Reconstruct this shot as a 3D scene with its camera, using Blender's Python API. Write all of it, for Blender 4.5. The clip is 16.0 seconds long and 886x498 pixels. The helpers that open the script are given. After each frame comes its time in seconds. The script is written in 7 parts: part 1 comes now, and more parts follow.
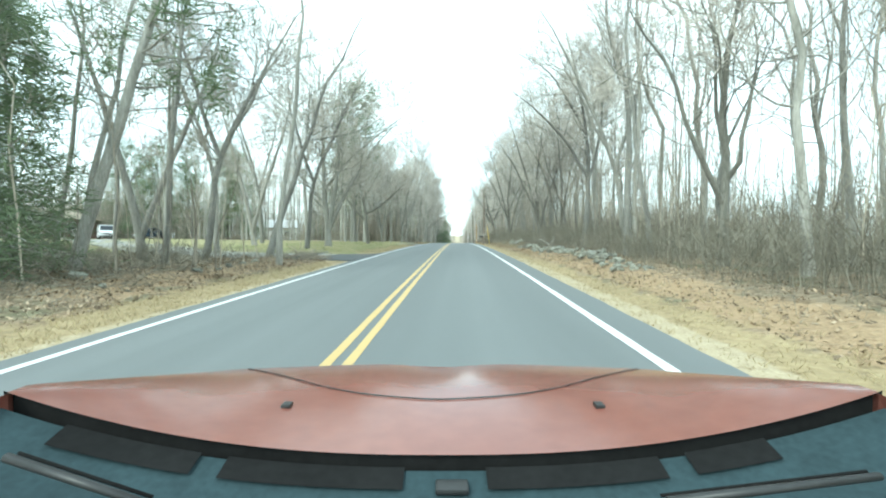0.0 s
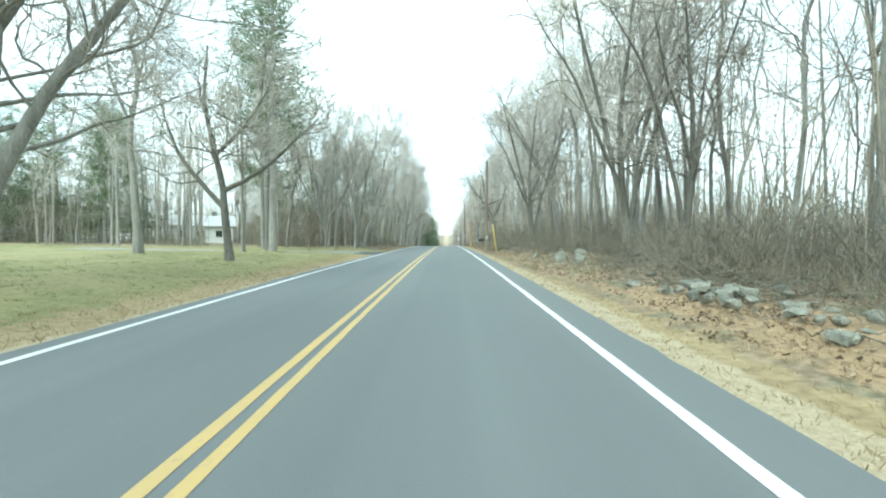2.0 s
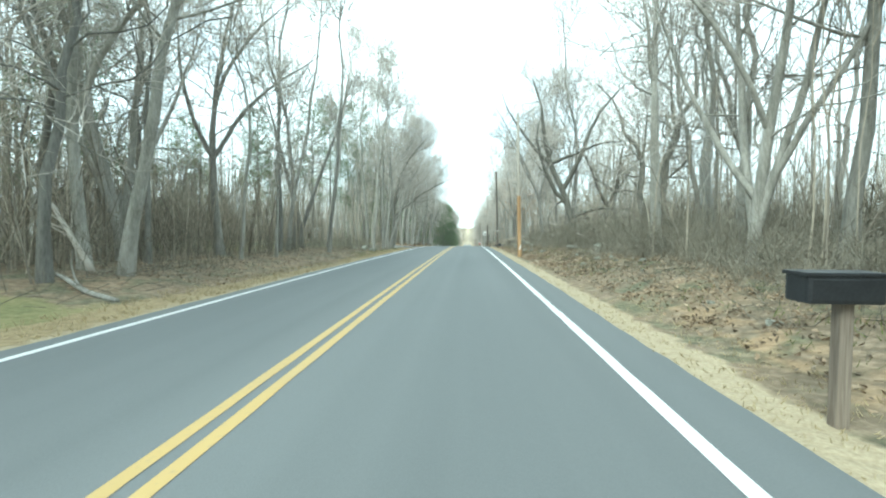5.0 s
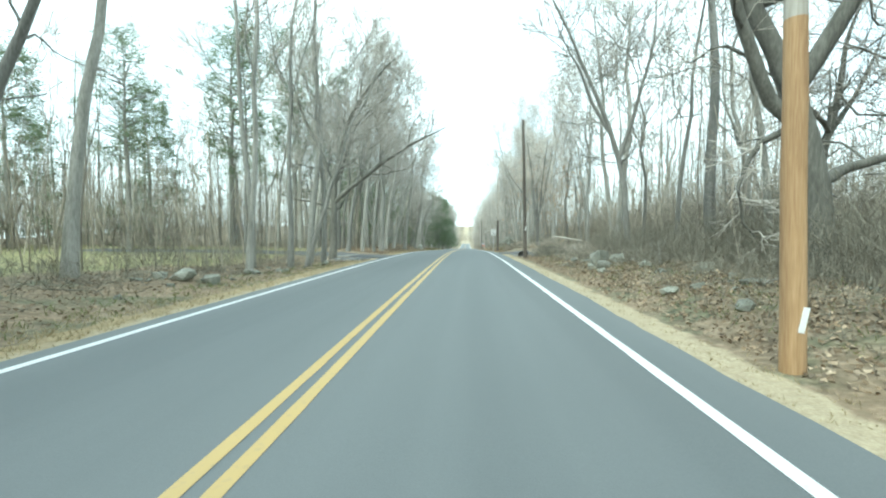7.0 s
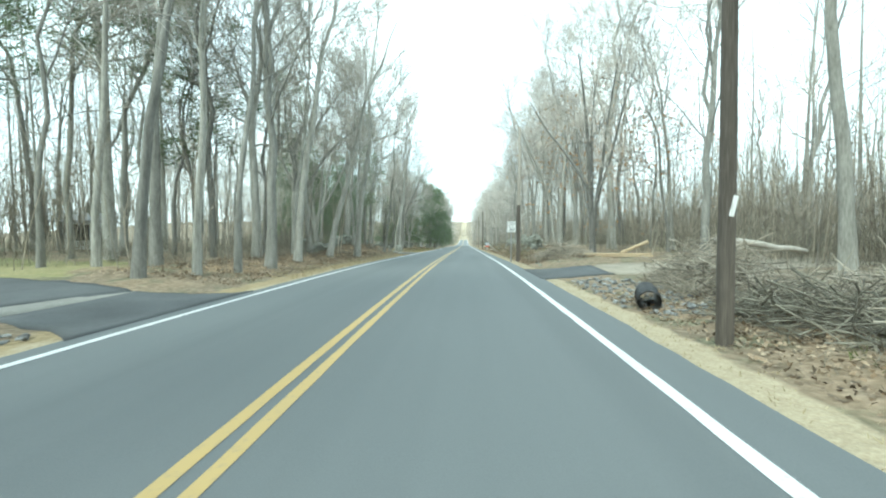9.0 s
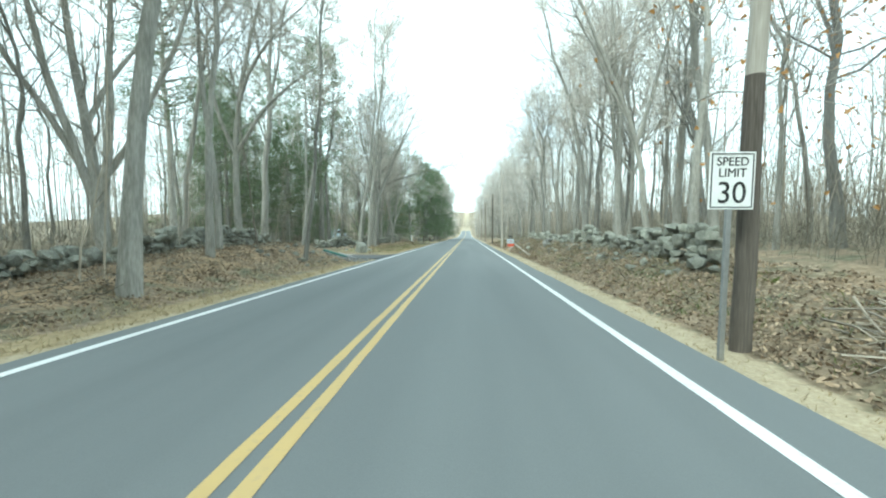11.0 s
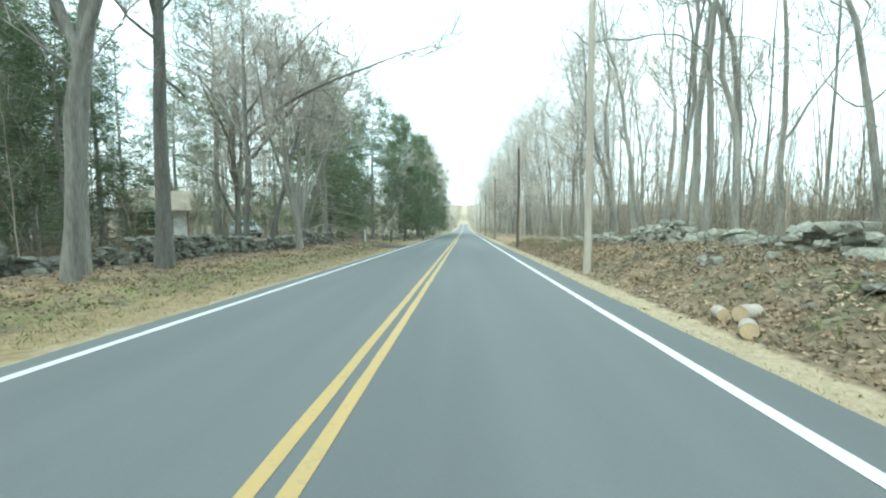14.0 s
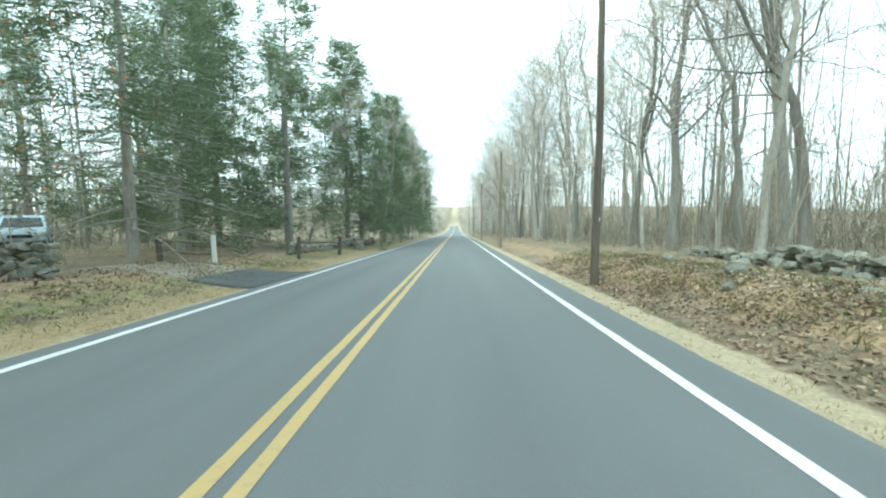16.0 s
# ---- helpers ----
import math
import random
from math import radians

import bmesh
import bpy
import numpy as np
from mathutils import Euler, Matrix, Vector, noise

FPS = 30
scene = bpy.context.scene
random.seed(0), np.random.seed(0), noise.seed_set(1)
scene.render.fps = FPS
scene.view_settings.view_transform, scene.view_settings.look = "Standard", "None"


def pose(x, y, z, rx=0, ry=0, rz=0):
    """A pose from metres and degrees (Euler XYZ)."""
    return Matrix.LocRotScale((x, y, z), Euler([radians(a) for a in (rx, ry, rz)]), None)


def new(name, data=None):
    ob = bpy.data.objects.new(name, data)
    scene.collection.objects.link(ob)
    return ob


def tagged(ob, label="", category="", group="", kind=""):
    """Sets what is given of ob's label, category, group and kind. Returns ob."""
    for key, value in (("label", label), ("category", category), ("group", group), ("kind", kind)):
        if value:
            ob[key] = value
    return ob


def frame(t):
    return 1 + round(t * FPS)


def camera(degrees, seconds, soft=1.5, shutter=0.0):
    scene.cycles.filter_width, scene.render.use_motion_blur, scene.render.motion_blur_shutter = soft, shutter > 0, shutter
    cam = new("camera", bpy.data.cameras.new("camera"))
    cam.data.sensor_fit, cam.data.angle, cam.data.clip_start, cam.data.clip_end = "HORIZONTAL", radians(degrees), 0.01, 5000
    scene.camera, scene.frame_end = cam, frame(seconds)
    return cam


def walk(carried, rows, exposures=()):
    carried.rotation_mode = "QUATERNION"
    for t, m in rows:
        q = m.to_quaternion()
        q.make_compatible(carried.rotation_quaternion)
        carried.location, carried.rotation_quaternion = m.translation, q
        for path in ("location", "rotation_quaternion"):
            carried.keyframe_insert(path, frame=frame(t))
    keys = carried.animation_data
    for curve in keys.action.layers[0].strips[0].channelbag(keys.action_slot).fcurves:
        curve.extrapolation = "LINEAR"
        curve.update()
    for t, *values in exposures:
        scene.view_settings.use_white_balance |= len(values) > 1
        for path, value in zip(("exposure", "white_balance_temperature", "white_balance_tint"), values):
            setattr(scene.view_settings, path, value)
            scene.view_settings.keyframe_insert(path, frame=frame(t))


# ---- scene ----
# the road's long profile: a crest, then a steady fall and a far rise
PROFILE = [(-200, 0.0387), (-30, 0.0387), (40, 0.0054), (90, -0.0123), (115, -0.042), (140, -0.0449), (200, -0.0424), (250, -0.0457), (300, -0.0416), (380, -0.0226), (460, 0.0028), (560, 0.01), (2000, 0.0)]
_gy = np.arange(-200.0, 2001.0, 1.0)
_gg = np.interp(_gy, [a for a, b in PROFILE], [b for a, b in PROFILE])
_gz = np.concatenate([[0], np.cumsum((_gg[1:] + _gg[:-1]) * 0.5)])
_gz -= np.interp(0.0, _gy, _gz)


def road_z(y):
    return np.interp(y, _gy, _gz)


def road_tilt(y):
    return math.degrees(math.atan(float(np.interp(y, _gy, _gg))))


EYE = 1.4
LENS = 93.3
cam = camera(LENS, 16.0, soft=2.1)
rows_plan = [
    # seconds, metres across, metres along, heading and tilt in degrees against the road
    (0.0, 1.247, -2.30, 2.03, -2.85),
    (0.5, 1.193, 3.14, 1.51, -2.76),
    (1.0, 1.230, 8.58, 1.01, -2.73),
    (1.5, 1.355, 14.01, 0.67, -2.53),
    (2.0, 1.547, 19.45, 0.59, -2.35),
    (2.5, 1.766, 24.91, 0.93, -2.30),
    (3.0, 1.950, 30.42, 1.67, -2.33),
    (3.5, 2.063, 35.92, 2.49, -2.41),
    (4.0, 2.059, 41.39, 3.11, -2.50),
    (4.5, 1.965, 46.66, 3.44, -2.53),
    (5.0, 1.834, 51.84, 3.57, -2.52),
    (5.5, 1.691, 56.95, 3.60, -2.50),
    (6.0, 1.564, 61.98, 3.55, -2.46),
    (6.5, 1.479, 66.92, 3.45, -2.40),
    (7.0, 1.455, 71.82, 3.30, -2.32),
    (7.5, 1.486, 76.68, 3.24, -2.32),
    (8.0, 1.531, 81.51, 3.19, -2.36),
    (8.5, 1.560, 86.30, 3.11, -2.43),
    (9.0, 1.562, 91.08, 3.04, -2.48),
    (9.5, 1.527, 95.82, 3.05, -2.47),
    (10.0, 1.465, 100.56, 3.13, -2.43),
    (10.5, 1.386, 105.31, 3.23, -2.42),
    (11.0, 1.301, 110.05, 3.33, -2.45),
    (11.5, 1.219, 114.79, 3.39, -2.54),
    (12.0, 1.152, 119.55, 3.36, -2.73),
    (12.5, 1.102, 124.41, 3.28, -2.81),
    (13.0, 1.047, 129.31, 3.26, -2.81),
    (13.5, 1.025, 134.16, 3.16, -2.79),
    (14.0, 1.026, 139.01, 2.99, -2.83),
    (14.5, 1.028, 143.88, 2.79, -2.83),
    (15.0, 1.055, 148.75, 2.53, -2.79),
    (15.5, 1.149, 153.64, 2.16, -2.70),
    (16.0, 1.268, 158.53, 1.77, -2.58),
]
walk(cam, [(t, pose(x, y, float(road_z(y)) + EYE, 90 + pit + road_tilt(y), 0.0, yaw)) for t, x, y, yaw, pit in rows_plan],
     exposures=[(0.0, 1.0, 5760, -11.5), (16.0, 1.0, 5760, -11.5)])

# ---- sky and sun: thin bright overcast ----
world = bpy.data.worlds.new("world")
scene.world = world
world.use_nodes = True
wn, wl = world.node_tree.nodes, world.node_tree.links
wn.clear()
w_out = wn.new("ShaderNodeOutputWorld")
w_bg = wn.new("ShaderNodeBackground")
w_sky = wn.new("ShaderNodeTexSky")
w_sky.sky_type = "NISHITA"
w_sky.sun_disc = False
w_sky.sun_elevation = radians(42)
w_sky.sun_rotation = radians(210)
w_sky.air_density, w_sky.dust_density = 1.0, 2.5
w_co = wn.new("ShaderNodeTexCoord")
w_no = wn.new("ShaderNodeTexNoise")
w_no.inputs["Scale"].default_value = 2.2
w_no.inputs["Detail"].default_value = 5.0
w_ra = wn.new("ShaderNodeValToRGB")
w_ra.color_ramp.elements[0].position, w_ra.color_ramp.elements[0].color = 0.34, (0.45, 0.45, 0.45, 1)
w_ra.color_ramp.elements[1].position, w_ra.color_ramp.elements[1].color = 0.60, (0.95, 0.95, 0.95, 1)
w_mix = wn.new("ShaderNodeMix")
w_mix.data_type = "RGBA"
w_mix.inputs[7].default_value = (9.6, 10.1, 10.4, 1)
wl.new(w_co.outputs["Generated"], w_no.inputs["Vector"])
wl.new(w_no.outputs["Fac"], w_ra.inputs["Fac"])
wl.new(w_ra.outputs["Color"], w_mix.inputs[0])
wl.new(w_sky.outputs["Color"], w_mix.inputs[6])
wl.new(w_mix.outputs[2], w_bg.inputs["Color"])
w_bg.inputs["Strength"].default_value = 0.13
wl.new(w_bg.outputs["Background"], w_out.inputs["Surface"])
sun = new("sun", bpy.data.lights.new("sun", "SUN"))
sun.data.energy, sun.data.angle, sun.data.color = 1.5, radians(20), (1.0, 0.96, 0.9)
sun.matrix_world = pose(0, 0, 60, 48, 0, -30)


# ---- materials ----
def material(name, build, rough=0.85, metal=0.0, gloss=0.5):
    m = bpy.data.materials.new(name)
    m.use_nodes = True
    nt = m.node_tree
    b = nt.nodes["Principled BSDF"]
    b.inputs["Roughness"].default_value = rough
    b.inputs["Metallic"].default_value = metal
    b.inputs["Specular IOR Level"].default_value = gloss
    if build:
        build(nt, b)
    return m


def n_noise(nt, scale, detail=4.0, stretch=(1, 1, 1), coord="Object", distortion=0.0):
    co = nt.nodes.new("ShaderNodeTexCoord")
    mp = nt.nodes.new("ShaderNodeMapping")
    mp.inputs["Scale"].default_value = stretch
    no = nt.nodes.new("ShaderNodeTexNoise")
    no.inputs["Scale"].default_value = scale
    no.inputs["Detail"].default_value = detail
    no.inputs["Distortion"].default_value = distortion
    nt.links.new(co.outputs[coord], mp.inputs["Vector"])
    nt.links.new(mp.outputs["Vector"], no.inputs["Vector"])
    return no.outputs["Fac"]


def n_ramp(nt, fac, stops):
    r = nt.nodes.new("ShaderNodeValToRGB")
    els = r.color_ramp.elements
    while len(els) < len(stops):
        els.new(0.5)
    for e, (pos, col) in zip(els, stops):
        e.position, e.color = pos, (*col, 1)
    nt.links.new(fac, r.inputs["Fac"])
    return r.outputs["Color"]


def n_mix(nt, fac, a, b, mode="MIX"):
    x = nt.nodes.new("ShaderNodeMix")
    x.data_type, x.blend_type = "RGBA", mode
    for sock, v in ((x.inputs[0], fac), (x.inputs[6], a), (x.inputs[7], b)):
        if hasattr(v, "is_linked"):
            nt.links.new(v, sock)
        else:
            sock.default_value = v if isinstance(v, (int, float)) else (*v, 1)
    return x.outputs[2]


def n_bump(nt, bsdf, height, strength=0.5, distance=0.02):
    bu = nt.nodes.new("ShaderNodeBump")
    bu.inputs["Strength"].default_value = strength
    bu.inputs["Distance"].default_value = distance
    nt.links.new(height, bu.inputs["Height"])
    nt.links.new(bu.outputs["Normal"], bsdf.inputs["Normal"])


def n_random(nt):
    return nt.nodes.new("ShaderNodeObjectInfo").outputs["Random"]


def n_island(nt):
    return nt.nodes.new("ShaderNodeNewGeometry").outputs["Random Per Island"]


def two_scale(dark, mid, light, big=1.0, small=20.0, stretch=(1, 1, 1), bump=0.4, dist=0.02, vary=None, amount=0.5, coord="Object"):
    """Colour from a coarse and a fine noise, with relief; vary adds a random brightness per object or island."""
    def build(nt, b):
        coarse = n_noise(nt, big, 4, stretch, coord)
        fine = n_noise(nt, small, 6, stretch, coord)
        col = n_mix(nt, 0.5, n_ramp(nt, coarse, [(0.32, dark), (0.5, mid), (0.68, light)]), n_ramp(nt, fine, [(0.3, dark), (0.5, mid), (0.7, light)]))
        if vary:
            rnd = n_random(nt) if vary == "object" else n_island(nt)
            col = n_mix(nt, 1.0, col, n_ramp(nt, rnd, [(0.0, (1 - amount,) * 3), (1.0, (1 + amount * 0.5, 1 + amount * 0.48, 1 + amount * 0.42))]), "MULTIPLY")
        nt.links.new(col, b.inputs["Base Color"])
        n_bump(nt, b, fine, bump, dist)
    return build


def asphalt_build(nt, b):
    grain = n_noise(nt, 90, 3, coord="Object")
    patch = n_noise(nt, 0.35, 4, (1.0, 0.25, 1), "Object")
    tracks = n_noise(nt, 0.9, 3, (1.0, 0.02, 1), "Object")
    col = n_mix(nt, 0.5, n_ramp(nt, grain, [(0.3, (0.1, 0.109, 0.11)), (0.7, (0.165, 0.176, 0.177))]), n_ramp(nt, patch, [(0.3, (0.12, 0.13, 0.131)), (0.7, (0.165, 0.176, 0.177))]))
    col = n_mix(nt, 0.5, col, n_ramp(nt, tracks, [(0.35, (0.118, 0.128, 0.129)), (0.65, (0.168, 0.179, 0.18))]))
    nt.links.new(col, b.inputs["Base Color"])
    n_bump(nt, b, grain, 0.5, 0.004)


def paint_build(colour, worn):
    def build(nt, b):
        wear = n_noise(nt, 14, 6)
        broad = n_noise(nt, 1.1, 3)
        col = n_mix(nt, n_ramp(nt, wear, [(0.56, (0, 0, 0)), (0.72, (0.6, 0.6, 0.6))]), colour, worn)
        col = n_mix(nt, 0.25, col, n_ramp(nt, broad, [(0.3, worn), (0.6, colour)]))
        nt.links.new(col, b.inputs["Base Color"])
        n_bump(nt, b, wear, 0.2, 0.003)
    return build


def ground_build(nt, b):
    """Leaf litter, straw-coloured verge, sand at the road's edge and lawn, by attributes of the ground sheet."""
    at = {}
    for key in ("verge", "lawn", "sand", "soil"):
        a = nt.nodes.new("ShaderNodeAttribute")
        a.attribute_name = key
        at[key] = a.outputs["Fac"]
    f1, f2, f3 = n_noise(nt, 0.45, 5), n_noise(nt, 8, 8), n_noise(nt, 30, 4)
    litter = n_mix(nt, 0.5, n_ramp(nt, f1, [(0.3, (0.12, 0.09, 0.055)), (0.5, (0.215, 0.155, 0.09)), (0.7, (0.31, 0.21, 0.12))]),
                   n_ramp(nt, f2, [(0.3, (0.07, 0.067, 0.048)), (0.5, (0.19, 0.155, 0.108)), (0.68, (0.38, 0.305, 0.22))]))
    moss = n_ramp(nt, n_noise(nt, 1.1, 6, distortion=0.6), [(0.5, (0, 0, 0)), (0.64, (0.75, 0.75, 0.75))])
    litter = n_mix(nt, moss, litter, n_ramp(nt, f2, [(0.35, (0.06, 0.07, 0.04)), (0.65, (0.17, 0.175, 0.1))]))
    pale = n_ramp(nt, n_noise(nt, 2.3, 6, distortion=0.4), [(0.55, (0, 0, 0)), (0.68, (0.42, 0.42, 0.42))])
    litter = n_mix(nt, pale, litter, n_ramp(nt, f3, [(0.35, (0.26, 0.2, 0.13)), (0.65, (0.44, 0.36, 0.26))]))
    verge = n_mix(nt, 0.55, n_ramp(nt, f1, [(0.3, (0.22, 0.17, 0.09)), (0.7, (0.36, 0.28, 0.16))]),
                  n_ramp(nt, f2, [(0.3, (0.17, 0.125, 0.07)), (0.5, (0.31, 0.24, 0.13)), (0.7, (0.42, 0.34, 0.2))]))
    lawn = n_mix(nt, 0.5, n_ramp(nt, f1, [(0.35, (0.16, 0.165, 0.065)), (0.6, (0.31, 0.265, 0.135))]),
                 n_ramp(nt, f2, [(0.3, (0.12, 0.13, 0.052)), (0.5, (0.225, 0.215, 0.092)), (0.7, (0.35, 0.3, 0.165))]))
    sand = n_mix(nt, 0.5, n_ramp(nt, f2, [(0.3, (0.3, 0.24, 0.15)), (0.7, (0.46, 0.38, 0.25))]), n_ramp(nt, f3, [(0.3, (0.26, 0.21, 0.14)), (0.7, (0.5, 0.43, 0.3))]))
    edge = n_noise(nt, 2.2, 5)

    def mask(key):
        ad = nt.nodes.new("ShaderNodeMath")
        ad.operation = "MULTIPLY_ADD"
        nt.links.new(edge, ad.inputs[0])
        ad.inputs[1].default_value = 1.2
        su = nt.nodes.new("ShaderNodeMath")
        su.operation = "SUBTRACT"
        nt.links.new(at[key], su.inputs[0])
        su.inputs[1].default_value = 0.6
        nt.links.new(su.outputs[0], ad.inputs[2])
        return n_ramp(nt, ad.outputs[0], [(0.38, (0, 0, 0)), (0.62, (1, 1, 1))])
    col = n_mix(nt, mask("lawn"), litter, lawn)
    soil = n_mix(nt, 0.5, n_ramp(nt, f2, [(0.3, (0.17, 0.125, 0.075)), (0.5, (0.29, 0.205, 0.12)), (0.7, (0.42, 0.31, 0.195))]), n_ramp(nt, f3, [(0.3, (0.23, 0.16, 0.09)), (0.7, (0.42, 0.3, 0.175))]))
    col = n_mix(nt, mask("soil"), col, soil)
    col = n_mix(nt, mask("verge"), col, verge)
    col = n_mix(nt, mask("sand"), col, sand)
    nt.links.new(col, b.inputs["Base Color"])
    n_bump(nt, b, f2, 0.7, 0.06)


def plain(colour, jitter=0.25, scale=6.0):
    lo, hi = tuple(c * (1 - jitter) for c in colour), tuple(min(1, c * (1 + jitter)) for c in colour)
    return two_scale(lo, colour, hi, scale, scale * 8, bump=0.15, dist=0.005)


def see_through(build, share=0.4):
    """Adds light that passes through thin leaves and needles."""
    def built(nt, b):
        build(nt, b)
        tl = nt.nodes.new("ShaderNodeBsdfTranslucent")
        mx = nt.nodes.new("ShaderNodeMixShader")
        mx.inputs[0].default_value = share
        nt.links.new(b.inputs["Base Color"].links[0].from_socket, tl.inputs["Color"])
        nt.links.new(b.outputs[0], mx.inputs[1])
        nt.links.new(tl.outputs[0], mx.inputs[2])
        nt.links.new(mx.outputs[0], nt.nodes["Material Output"].inputs["Surface"])
    return built


